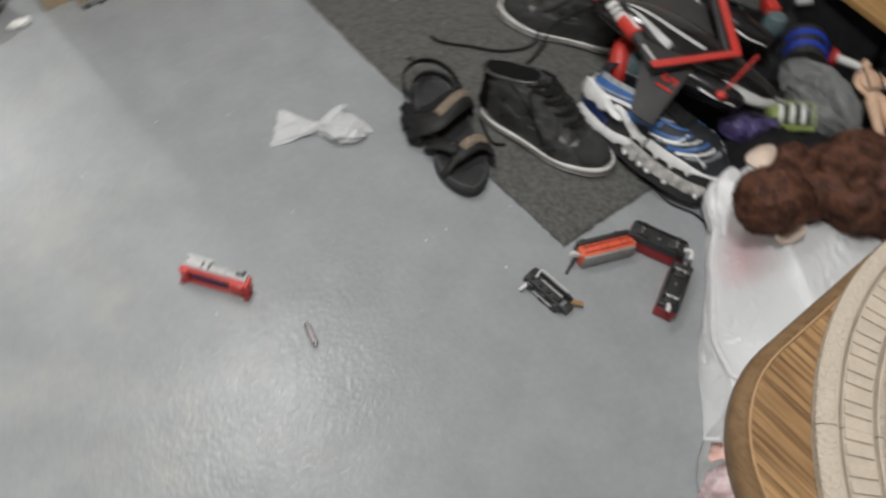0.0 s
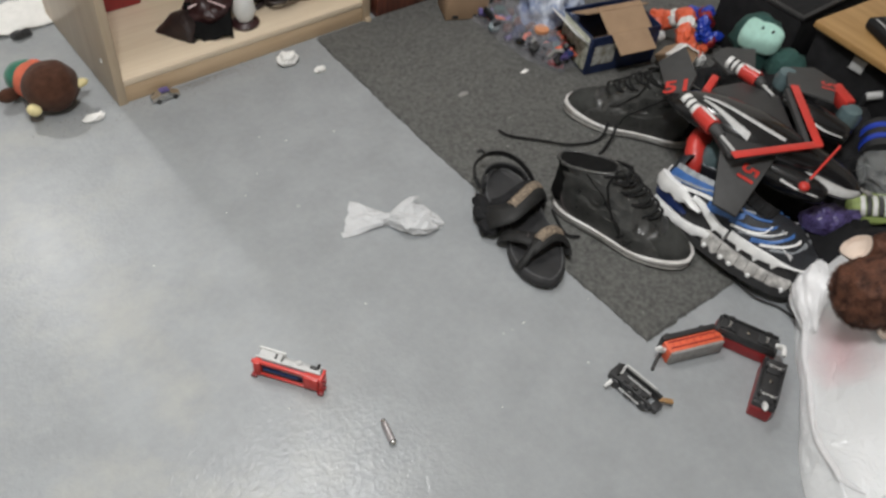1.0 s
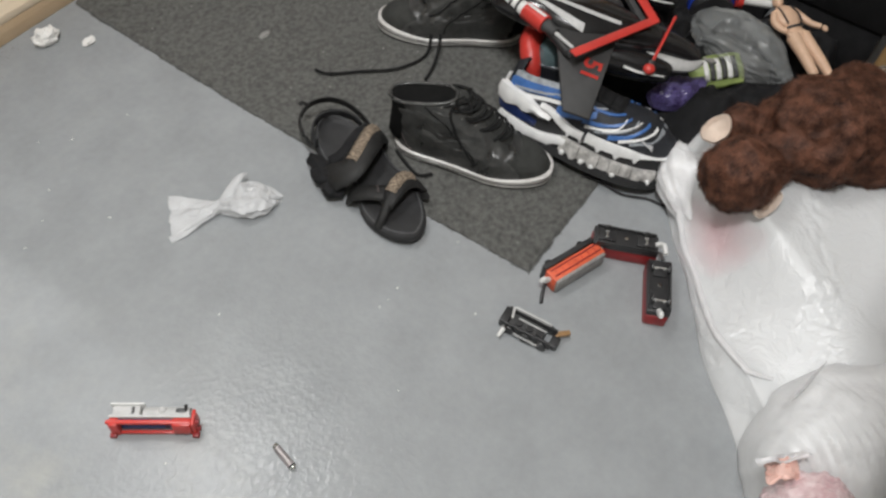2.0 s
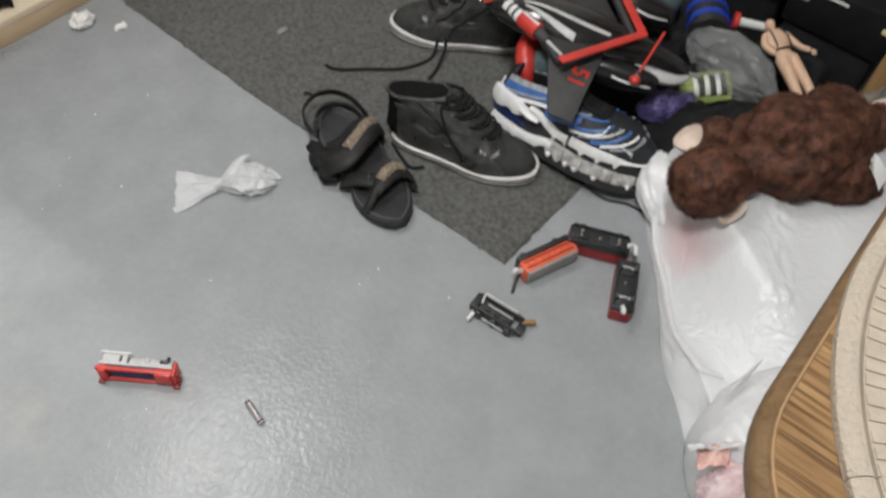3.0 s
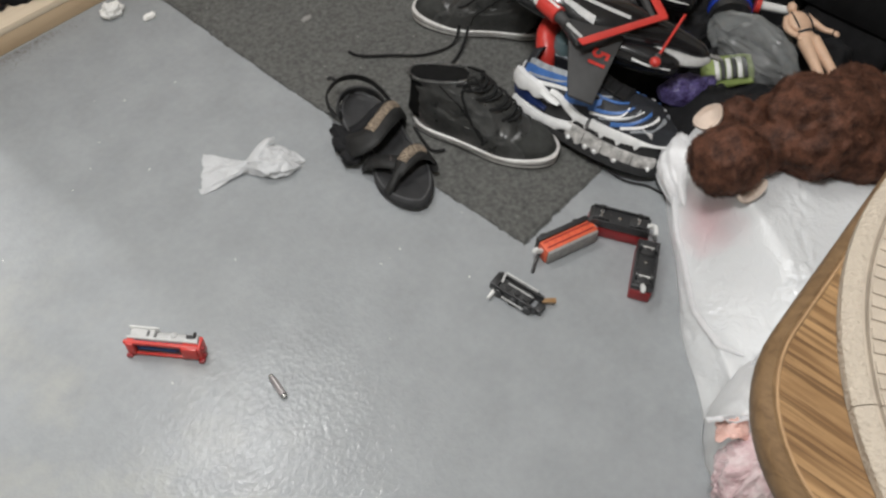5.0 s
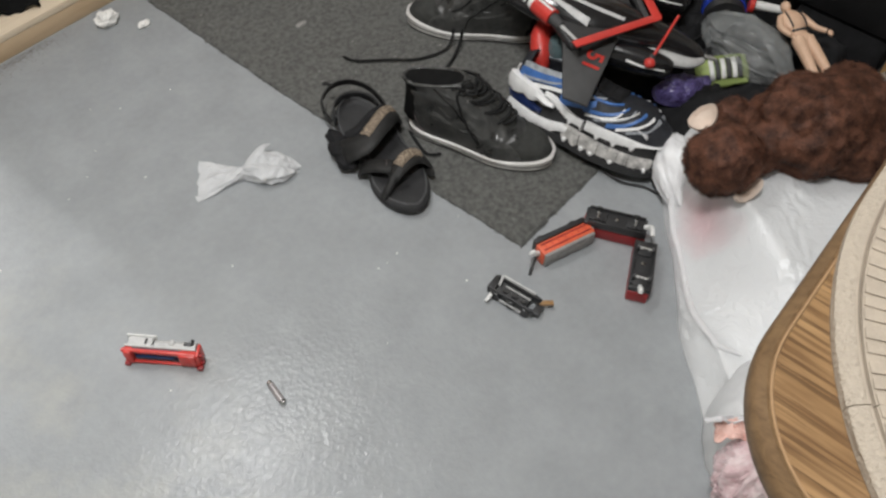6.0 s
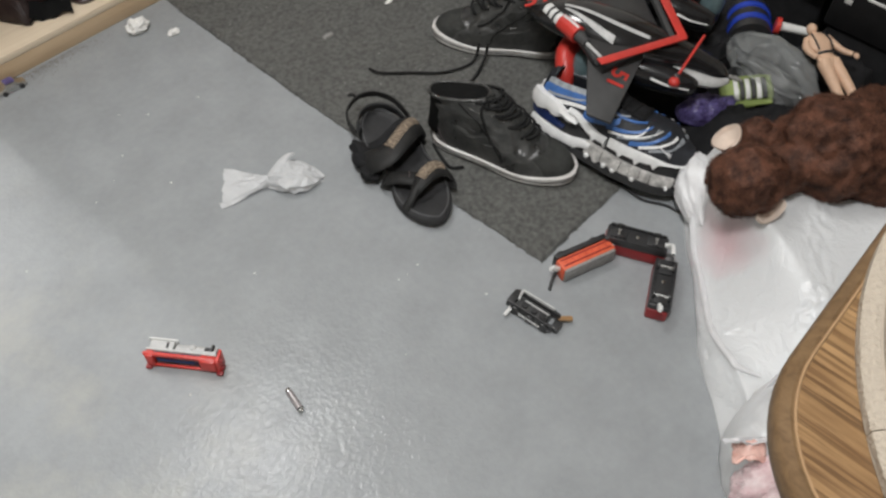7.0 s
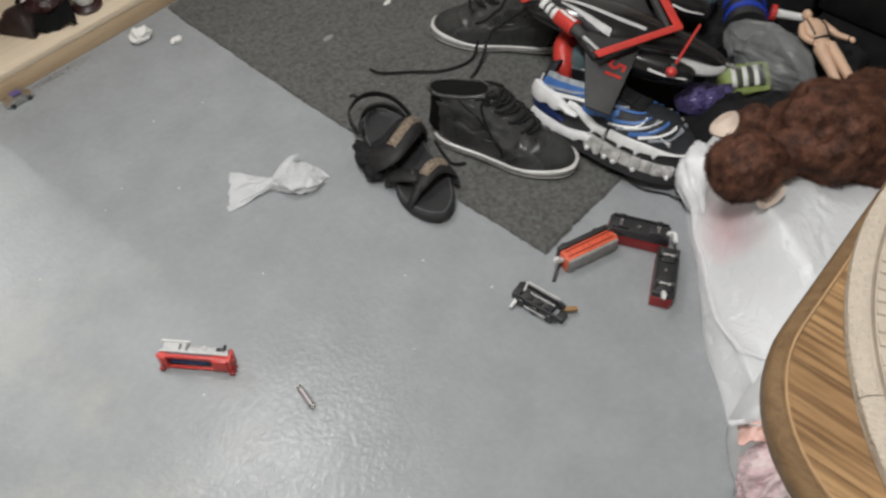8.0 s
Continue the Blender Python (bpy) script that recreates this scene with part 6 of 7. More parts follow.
def aircraft():
    """Four-winged black toy aircraft with red stripes, lying over the shoes."""
    o = Vector((0.43, 0.15, 0.19))
    t = thing("toy_aircraft", "black four-winged toy aircraft with red stripes and striped tubes", "toy aircraft", at(*o))
    P = lambda x, y, z: Vector((x, y, z)) - o
    up = Vector((0, 0, 1))

    def bar(a, b, w, h):
        a, b = Vector(a), Vector(b)
        d = (b - a).normalized()
        s = d.cross(up).normalized()
        q = s.cross(d)
        bm = B()
        M = Matrix((s, d, q)).transposed().to_4x4()
        M.translation = (a + b) / 2
        rbox(bm, (w, (b - a).length, h), M, min(w, h) * 0.2)
        return bm
    # fuselage
    bm = B()
    axis = [(0.345, 0.32, 0.185, 0.01, 0.01), (0.355, 0.295, 0.187, 0.03, 0.02), (0.375, 0.235, 0.189, 0.05, 0.034), (0.4, 0.155, 0.186, 0.058, 0.036), (0.437, 0.066, 0.174, 0.038, 0.03), (0.468, 0.01, 0.16, 0.027, 0.022), (0.484, -0.028, 0.146, 0.02, 0.018), (0.49, -0.042, 0.142, 0.006, 0.008)]
    for_ring = smooth_line([Vector(a[:3]) for a in axis], 5)
    rad = smooth_line([Vector((a[3], a[4], 0)) for a in axis], 5)
    lat = Vector((0.95, 0.3, 0))
    loft(bm, [[P(*c) + lat * r.x * math.cos(b) + up * r.y * math.sin(b) for b in np.linspace(0, 2 * math.pi, 25)[:-1]] for c, r in zip(for_ring, rad)])
    fus = part("fuselage", bm, GLOSS, t, "glossy black fuselage")
    # first strip: highlight along the glossy ridge, painted in grey; second: real pale panel
    for y0, y1, a0, a1, w0, w1 in ((0.262, 0.1, 97, 116, 7, 9), (0.258, 0.155, 108, 146, 5, 20)):
        bm = B()

        def on_top(u, v):
            y, ang = y0 + (y1 - y0) * u, radians(a0 + (a1 - a0) * u + (v - 0.5) * (w0 + (w1 - w0) * u))
            k = min(range(len(for_ring) - 1), key=lambda i: abs(for_ring[i].y - y))
            j = k + 1 if for_ring[k].y > y else k - 1
            f = (y - for_ring[k].y) / (for_ring[j].y - for_ring[k].y)
            c, r = for_ring[k].lerp(for_ring[j], f), rad[k].lerp(rad[j], f)
            return P(*c) + lat * (r.x + 0.0015) * math.cos(ang) + up * (r.y + 0.0015) * math.sin(ang)
        grid(bm, 24, 4, on_top)
        part("glint_and_stripe", bm, LIGHTGREY, fus, "pale grey stripes, the long thin one a painted highlight")
    bm = B()
    keel = smooth_line([(0.412, 0.088, 0.158), (0.416, 0.05, 0.157), (0.43, 0.008, 0.152), (0.454, -0.03, 0.146), (0.484, -0.046, 0.142)], 6)
    tube(bm, [P(*q) for q in keel], [0.005 + 0.012 * math.sin(math.pi * min(1, 0.3 + 0.7 * i / len(keel))) for i in range(len(keel))], 10, 0.8)
    part("keel", bm, LIGHTGREY, fus, "pale grey lower edge of the tail")
    for k in range(2):
        part("tail_slot", bar(P(0.467 + 0.012 * k, -0.05 - 0.006 * k, 0.167 - 0.006 * k), P(0.474 + 0.012 * k, -0.066 - 0.004 * k, 0.16 - 0.006 * k), 0.006, 0.004), GREY, fus)
    # arms that carry the red chevron
    for a, b in (((0.285, 0.132, 0.201), (0.438, 0.064, 0.2)), ((0.434, 0.06, 0.2), (0.542, 0.19, 0.207))):
        part("wing_root", bar(P(*a), P(*b), 0.011, 0.012), CHARCOAL, t, "charcoal foam wing root")
    for a, b in (((0.279, 0.122, 0.212), (0.447, 0.048, 0.214)), ((0.441, 0.048, 0.214), (0.552, 0.184, 0.218))):
        part("red_stripe", bar(P(*a), P(*b), 0.0165, 0.003), RED, t, "broad red stripe")
    # flat body plate between the arms
    bm = B()
    shape = [(0.292, 0.14), (0.43, 0.075), (0.525, 0.19), (0.5, 0.262), (0.43, 0.285), (0.35, 0.25)]
    lows = [bm.verts.new(P(x, y, 0.184)) for x, y in shape]
    tops = [bm.verts.new(P(x, y, 0.2)) for x, y in shape]
    bm.faces.new(tops)
    bm.faces.new(lows[::-1])
    for k in range(6):
        bm.faces.new((tops[k - 1], lows[k - 1], lows[k], tops[k]))
    bmesh.ops.bevel(bm, geom=list(bm.edges), offset=0.005, segments=3, profile=0.5, affect="EDGES")
    part("body_plate", bm, BLACK, t, "black plate between the arms")
    # wings
    def wing(corners, thick, num, numrot, numsize=0.05):
        bm = B()
        pts = [P(*c) for c in corners]
        c = sum(pts, Vector()) / len(pts)
        n = (pts[1] - pts[0]).cross(pts[2] - pts[0]).normalized()
        if n.z < 0:
            n = -n
        pts = [p - n * (p - c).dot(n) for p in pts]
        topv = [bm.verts.new(p) for p in pts]
        lowv = [bm.verts.new(p - n * thick) for p in pts]
        bm.faces.new(topv)
        bm.faces.new(lowv[::-1])
        for i in range(len(pts)):
            j = (i + 1) % len(pts)
            bm.faces.new((topv[j], topv[i], lowv[i], lowv[j]))
        bmesh.ops.bevel(bm, geom=list(bm.edges), offset=0.003, segments=2, profile=0.5, affect="EDGES")
        w = part("wing", bm, CHARCOAL, t, "charcoal foam wing panel")
        if num:
            flat = Vector((math.cos(radians(numrot)), math.sin(radians(numrot)), 0))
            xax = (flat - n * flat.dot(n)).normalized()
            M = Matrix((xax, n.cross(xax), n)).transposed().to_4x4()
            shift = Vector(num)
            M.translation = c + n * 0.0012 + shift - n * shift.dot(n)
            writing("51", numsize, RED, M, w, "number", "red number on the wing")
        return w
    wing([(0.318, 0.17, 0.186), (0.402, 0.092, 0.19), (0.33, 0.074, 0.172), (0.226, 0.044, 0.156), (0.212, 0.09, 0.156)], 0.008, (0.008, 0.0, 0), -165, 0.044)
    wing([(0.56, 0.2, 0.205), (0.6, 0.115, 0.205), (0.69, 0.16, 0.19), (0.7, 0.22, 0.185), (0.64, 0.25, 0.19)], 0.008, (0.006, -0.034, 0), -150, 0.042)
    wing([(0.358, 0.292, 0.2), (0.42, 0.32, 0.205), (0.5, 0.41, 0.19), (0.43, 0.43, 0.185), (0.345, 0.335, 0.195)], 0.008, (-0.042, -0.034, 0), -55, 0.058)
    wing([(0.5, 0.3, 0.195), (0.55, 0.27, 0.2), (0.64, 0.33, 0.185), (0.6, 0.38, 0.18), (0.54, 0.37, 0.185)], 0.008, None, 0)
    # striped tubes
    def cannon(a, b, tip):
        a, b, tip = P(*a), P(*b), P(*tip)
        b = a.lerp(b, 0.9)
        mid = a.lerp(b, 0.48)
        c = part("tube", rod(B(), mid, b, 0.0155, 18, 0.0165), RED, t, "red tube")
        part("muzzle", rod(B(), a, mid, 0.0135, 18), WHITE, c, "white ribbed muzzle")
        for k in (0.28, 0.62):
            q = a.lerp(mid, k)
            part("ring", rod(B(), q, q + (b - a).normalized() * 0.0055, 0.0142, 18), CHARCOAL, c, "dark ring")
        part("stripe", bar(mid.lerp(b, 0.05) + up * 0.0158, b - (b - mid) * 0.05 + up * 0.0158, 0.006, 0.002), WHITE, c, "white stripe")
        part("barrel", rod(B(), b, tip, 0.0045, 10, 0.003), LIGHTGREY, c, "grey rod")
        part("sleeve", rod(B(), b, b.lerp(tip, 0.35), 0.012, 16, 0.008), CHARCOAL, c)
    cannon((0.349, 0.288, 0.2), (0.324, 0.19, 0.2), (0.303, 0.128, 0.2))
    cannon((0.527, 0.322, 0.2), (0.528, 0.239, 0.2), (0.508, 0.196, 0.203))
    # red arms and smoke-coloured rotors' hubs
    bm = B()
    tube(bm, smooth_line([P(0.375, 0.236, 0.135), P(0.345, 0.228, 0.132), P(0.318, 0.208, 0.115), P(0.308, 0.195, 0.09)], 5), [0.019, 0.02, 0.021, 0.021, 0.021, 0.021, 0.02, 0.02, 0.02, 0.019, 0.018, 0.018, 0.017, 0.016, 0.015, 0.014], 14)
    part("arm", bm, RED, t, "rounded red motor arm")
    part("arm", bar(P(0.455, 0.3, 0.2), P(0.41, 0.285, 0.19), 0.016, 0.02), RED, t, "red motor arm")
    part("arm", bar(P(0.7, 0.165, 0.165), P(0.68, 0.11, 0.16), 0.026, 0.03), RED, t, "red motor arm")
    for x, y, z in ((0.348, 0.187, 0.13), (0.628, 0.235, 0.175), (0.675, 0.1, 0.15)):
        part("motor_cap", lathe(B(), [(0.024, -0.02), (0.025, 0.0), (0.02, 0.014), (0.008, 0.02), (0.001, 0.02)], 20, at(x - o.x, y - o.y, z - o.z)), TEAL, t, "smoke-coloured cap")
        part("motor_body", rod(B(), P(x, y, z - 0.05), P(x, y, z - 0.018), 0.022, 16), BLACK, t)
    tie = part("tie_rod", rod(B(), P(0.486, 0.027, 0.205), P(0.391, 0.017, 0.172), 0.0028, 10), RED, t, "thin red tie rod")
    part("clip", bar(P(0.395, 0.020, 0.174), P(0.383, 0.013, 0.164), 0.009, 0.008), BLACK, tie)
    for x, y, z in ((0.602, 0.069, 0.16), (0.382, 0.016, 0.165)):
        knob = part("red_knob", blob(B(), P(x, y, z), (0.0105, 0.0105, 0.009), sub=3), RED, t)
        part("pin", rod(B(), P(x + 0.012, y + 0.004, z - 0.02), P(x, y, z), 0.003, 8), STEEL, knob)
    # engine nacelles
    for a, b in (((0.37, 0.14, 0.15), (0.42, 0.0, 0.14)), ((0.56, 0.19, 0.165), (0.6, 0.07, 0.15))):
        bm = B()
        cigar = smooth_line([P(*Vector(a).lerp(Vector(b), q)) for q in (-0.1, 0.0, 0.25, 0.5, 0.75, 1.0, 1.1)], 4)
        tube(bm, cigar, [0.004 + 0.026 * math.sin(math.pi * (0.04 + 0.92 * (i / (len(cigar) - 1)) ** 0.8)) ** 0.55 for i in range(len(cigar))], 20)
        nac = part("nacelle", bm, GLOSS, t, "glossy black nacelle")
        q0, q1 = Vector(a).lerp(Vector(b), 0.55), Vector(a).lerp(Vector(b), 0.98)
        bm = B()
        tube(bm, smooth_line([P(q0.x - 0.028, q0.y - 0.006, q0.z + 0.012), P(*(q0.lerp(q1, 0.5) + Vector((-0.029, -0.008, 0.01)))), P(q1.x - 0.018, q1.y - 0.012, q1.z + 0.008)], 5), [0.0035 - 0.0002 * i for i in range(11)], 8, 0.6)
        part("nacelle_line", bm, WHITE, nac, "white trim line")


def blue_rings():
    """Black toy launcher with two blue bands and a white tipped dart."""
    t = thing("toy_launcher", "black toy launcher with two blue bands", "toy", at(0.74, 0.03, 0.0, 32))
    part("barrel", rod(B(), (-0.05, 0, 0.085), (0.045, 0, 0.085), 0.043, 24), BLACK, t)
    for k in (-0.02, 0.018):
        part("blue_band", lathe(B(), [(0.0435, -0.008), (0.046, -0.006), (0.046, 0.006), (0.0435, 0.008)], 28, at(k, 0, 0.085, 0, 0, 90)), BLUE, t, "bright blue band")
    part("base", rbox(B(), (0.13, 0.07, 0.05), at(0, 0, 0.031), 0.008), BLACK, t)
    d = thing("toy_dart", "white foam dart with a red collar", "toy", at(0.728, -0.03, 0.125, -66))
    part("collar", rod(B(), (-0.006, 0, 0), (0.004, 0, 0), 0.017, 16), RED, d)
    part("foam", rod(B(), (0.006, 0, 0), (0.062, 0, 0.0), 0.0095, 16, 0.008), WHITE, d)


def grey_bag():
    t = thing("grey_plastic_bag", "smoky grey see-through plastic bag on the heap", "plastic bag", at(0.63, -0.083, 0.008))
    bm = B()
    vs = bmesh.ops.create_icosphere(bm, subdivisions=6, radius=1)["verts"]
    R3 = at(0, 0, 0, -103).to_3x3()
    for v in vs:
        q = v.co
        fold = abs(noise.noise(Vector((q.x * 0.7 + 0.4 * q.y, q.y * 3.4 - 0.8 * q.x, q.z * 2.4 + 4))))
        fine = abs(noise.noise(Vector((q.x * 1.6 + q.y, q.y * 8 - q.x * 1.5 + 2, q.z * 6))))
        d = 0.98 + 0.12 * fbm(q.x * 1.2, q.y * 1.2, q.z * 1.2, 2) - 0.24 * fold - 0.14 * fine
        end = 1 - 0.45 * smooth(0.3, 1.0, q.x)
        v.co = R3 @ Vector((q.x * 0.116 * (0.9 + 0.1 * d), q.y * 0.064 * d * end, max(-0.9, q.z) * 0.058 * d * end)) + Vector((0.0, 0.0, 0.09))
    part("film", bm, BAG_G, t, "crumpled smoky film", 80)
    bm = blob(B(), (0.0, 0.0, 0.06), (0.085, 0.04, 0.03), R3.to_4x4(), 3, 0.4, 30)
    part("contents", bm, CHARCOAL, t)
    p = thing("snack_packet", "lime green and white striped packet", "packet", at(0.588, -0.062, 0.026, -52) @ pose(0, 0, 0, 24, -14, 0) @ Matrix.Diagonal((0.85, 0.85, 0.85, 1)))
    bm = B()
    grid(bm, 20, 12, lambda u, v: (-0.055 + 0.11 * u, -0.034 + 0.068 * v, 0.06 + 0.018 * math.sin(math.pi * u) * math.sin(math.pi * v) + 0.003 * fbm(u * 5, v * 5)))
    thicken(part("wrapper", bm, GREENPK, p, "lime green wrapper"), 0.02)
    part("underside", rbox(B(), (0.09, 0.05, 0.05), at(0, 0, 0.03), 0.01), GREENPK, p)
    for k in range(6):
        bm = B()
        grid(bm, 3, 10, lambda u, v, k=k: (-0.03 + 0.0125 * k + 0.0105 * u, -0.026 + 0.052 * v, 0.0615 + 0.018 * math.sin(math.pi * (0.26 + 0.113 * k)) * math.sin(math.pi * (0.12 + 0.76 * v)) + 0.0135))
        thicken(part("printed_bar", bm, WHITE if k % 2 == 0 else CHARCOAL, p, "white printed bar" if k % 2 == 0 else "black printed bar"), 0.001)
    q = thing("foil_wrapper", "crumpled purple foil wrapper", "wrapper", at(0.475, -0.03, 0.0, -40))
    bm = blob(B(), (0, 0, 0.06), (0.06, 0.032, 0.03), None, 5, 0.0)
    for v in bm.verts:
        v.co += v.co.normalized() * 0.014 * fbm(v.co.x * 30, v.co.y * 30, v.co.z * 30, 4)
    part("foil", bm, PURPLE, q, "", 20)


def heap_base():
    """Dark clothes under the toys, on which they rest."""
    for k, (x0, x1, y0, y1, lab) in enumerate(((-0.16, 0.26, -0.32, -0.02, "crumpled black shirt under the toys"), (-0.1, 0.27, -0.06, 0.2, "black cloth jacket crumpled under the toys"), (-0.04, 0.26, 0.16, 0.42, "black trousers bunched beside the shoe"))):
        t = thing("dark_clothes", lab, "clothes", at(0.55, 0.05, 0), "clothes in the heap")

        def f(u, v):
            x, y = x0 + (x1 - x0) * u, y0 + (y1 - y0) * v
            e = smooth(0, 0.2, u) * (1 - smooth(0.9, 1, u)) * smooth(0, 0.16, v) * (1 - smooth(0.82, 1, v))
            return (x, y, 0.004 + 0.003 * k + e * (0.055 + 0.035 * fbm(u * 5, v * 4, 2 + 3 * k, 4) + 0.03 * u))
        bm = B()
        grid(bm, 60, 50, f)
        part("cloth", bm, DARKCLOTH, t, "", 60)
        bm = B()
        hem = [f(u, 0.1 + 0.04 * math.sin(5 * u)) for u in np.linspace(0.12, 0.9, 26)]
        tube(bm, [(x, y, z + 0.002) for x, y, z in hem], 0.0035, 6, 0.5)
        part("hem", bm, DARKCLOTH, t, "stitched black hem")
    b = thing("see_through_bag", "see-through bag with dark cloth behind the plush toy", "plastic bag", at(0.7, -0.42, 0))
    bm = blob(B(), (0, 0, 0.09), (0.13, 0.1, 0.09), None, 4, 0.35, 26)
    part("film", bm, BAG_G, b, "", 60)
    bm = blob(B(), (0, 0, 0.07), (0.1, 0.07, 0.055), None, 3, 0.4, 30)
    part("contents", bm, BROWNPL, b)


big_bag()
pleated_bag()
pink_bag()
plush_monkey()
doll()
aircraft()
blue_rings()
grey_bag()
heap_base()


# ---- shelf rack by the wall ----
def rack():
    t = thing("shelf_rack", "low pine shelf rack by the wall, loaded with dark things", "shelf", at(0.795, 0, 0, -5))
    part("board", rbox(B(), (0.42, 0.418, 0.017), at(0.218, 0.109, 0.1945), 0.003), PINE, t, "pine shelf board")
    part("board", rbox(B(), (0.42, 0.36, 0.026), at(0.21, -0.53, 0.19), 0.003), PINE, t, "pine shelf board")
    part("post", rbox(B(), (0.026, 0.032, 0.9), at(0.008, -0.325, 0.45), 0.003), PINE_UP, t, "pine post")
    part("post", rbox(B(), (0.03, 0.042, 0.9), at(0.4, -0.325, 0.45), 0.003), PINE_UP, t, "pine post")
    part("post", rbox(B(), (0.03, 0.042, 0.9), at(0.413, 0.34, 0.45), 0.003), PINE_UP, t, "pine post")
    part("top_board", rbox(B(), (0.45, 0.72, 0.024), at(0.21, 0.01, 0.912), 0.003), PINE, t)
    for y, w in ((0.12, 0.4), (0.46, 0.24)):
        b = thing("storage_bin", "black cloth storage bin under the shelf board", "bin", at(1.02, y, 0), "storage bins")
        part("box", rbox(B(), (0.34, w - 0.02, 0.184), at(0, 0, 0.0925), 0.008), DARKCLOTH, b)
        part("rim", rbox(B(), (0.346, w - 0.014, 0.012), at(0, 0, 0.178), 0.004), BLACK, b)
        if w > 0.3:
            part("tag", rbox(B(), (0.003, 0.032, 0.028), at(-0.1735, 0.07, 0.152, 0, 0, 12), 0.001), LIGHTGREY, b, "white paper tag")
    g = thing("game_console", "black electronic box with a small yellow mark", "console", at(0.93, -0.2, 0))
    part("case", rbox(B(), (0.3, 0.21, 0.1), at(0, 0, 0.19), 0.005), DEEP, g, "black plastic case")
    part("stand", rbox(B(), (0.28, 0.19, 0.139), at(0, 0, 0.0695), 0.006), DARKCLOTH, g)
    part("slot", rbox(B(), (0.004, 0.05, 0.005), at(-0.151, 0.02, 0.226), 0.001), WHITE, g, "pale label strip")
    part("yellow_mark", rbox(B(), (0.004, 0.016, 0.01), at(-0.151, -0.088, 0.21), 0.001), YELLOW, g, "small yellow mark")
    part("socket", rbox(B(), (0.004, 0.014, 0.01), at(-0.151, 0.075, 0.205), 0.001), LIGHTGREY, g)
    for k in range(3):
        part("vent", rbox(B(), (0.2, 0.004, 0.003), at(-0.01, 0.04 - 0.02 * k, 0.2405), 0.001), CHARCOAL, g)
    s = thing("small_shoe", "red and navy shoe with loose white laces on the black box", "shoe", heading(0.914, -0.302, 0.827, -0.162, 0.2415))
    surf, half = shoe_shape(0.17, 0.075, 0.06, 0.012, 0.07)
    part("sole", plate(B(), sole_outline(half, 0.17, 0.003), 0, 0.014, 0.003), NAVY, s)
    thicken(part("upper", upper_mesh(surf, 0.06, 0.36, 55), NAVY, s, "navy upper"), 0.003)
    for k in (0, 1):
        side = lambda a: math.pi - a if k else a
        bm = B()
        loft(bm, [[surf(0.18 + 0.7 * i / 16, side(1.25 - 0.75 * j / 8), 0.003) for j in range(9)] for i in range(17)], closed=False, caps=False)
        part("red_panel", bm, RED, s, "red side panel")
        for s0, s1 in ((0.03, 0.15), (0.84, 0.97)):
            bm = B()
            loft(bm, [[surf(s0 + (s1 - s0) * i / 6, side(0.95 - 0.8 * j / 6), 0.0045) for j in range(7)] for i in range(7)], closed=False, caps=False)
            part("grey_patch", bm, LIGHTGREY, s, "pale grey end patch")
    bm = B()
    loft(bm, [[surf(0.02 + 0.5 * i / 14, math.pi * j / 14, -0.005) for j in range(15)] for i in range(15)], closed=False)
    part("lining", bm, LINING, s)
    for k in range(5):
        bm = B()
        tube(bm, [surf(0.4 + 0.07 * k + 0.05 * q, 0.7 + 1.74 * (q if k % 2 else 1 - q), 0.006) for q in np.linspace(0, 1, 9)], 0.0034, 6, 0.7)
        part("lace", bm, WHITE, s, "white lace")
    for line in (((0.62, 1.9), (0.7, 2.3), (0.84, 2.75), (0.93, 2.95), (0.97, 2.7)), ((0.5, 1.9), (0.5, 2.4), (0.47, 2.9), (0.42, 3.02)), ((0.44, 1.9), (0.36, 2.5), (0.28, 3.0), (0.2, 2.5), (0.12, 1.9))):
        bm = B()
        tube(bm, [surf(q.x, q.y, 0.008) for q in smooth_line([(a, b, 0) for a, b in line], 6)], 0.0034, 6, 0.7)
        part("loose_lace", bm, WHITE, s, "loose white lace")
    # things on the board
    e = thing("portable_console", "black rounded device with a white line on the pine board", "device", at(0.918, 0.178, 0.2035, -24))
    part("case", rbox(B(), (0.085, 0.1, 0.03), at(0, 0, 0.015), 0.011, 4), DEEP, e)
    part("line", rbox(B(), (0.003, 0.07, 0.002), at(-0.03, 0, 0.0305), 0.0006), LIGHTGREY, e, "thin pale line")
    part("screen", rbox(B(), (0.045, 0.07, 0.002), at(0.008, 0, 0.0302), 0.0006), GLOSS, e)
    crumple("paper_scrap", "crumpled white paper on the pine board", "paper", (1.04, 0.11, 0.2035), (0.035, 0.028, 0.035), TISSUE, 31.0, group="paper scraps")
    k = thing("pen_cap", "white plastic cap lying on the dark heap", "cap", at(0.828, 0.135, 0.0, 30))
    part("cap", rod(B(), (0, 0, 0.11), (0.008, -0.03, 0.12), 0.009, 14), LIGHTGREY, k)
    part("stem", rod(B(), (0, 0, 0.0), (0, 0, 0.112), 0.006, 10), BLACK, k)


rack()


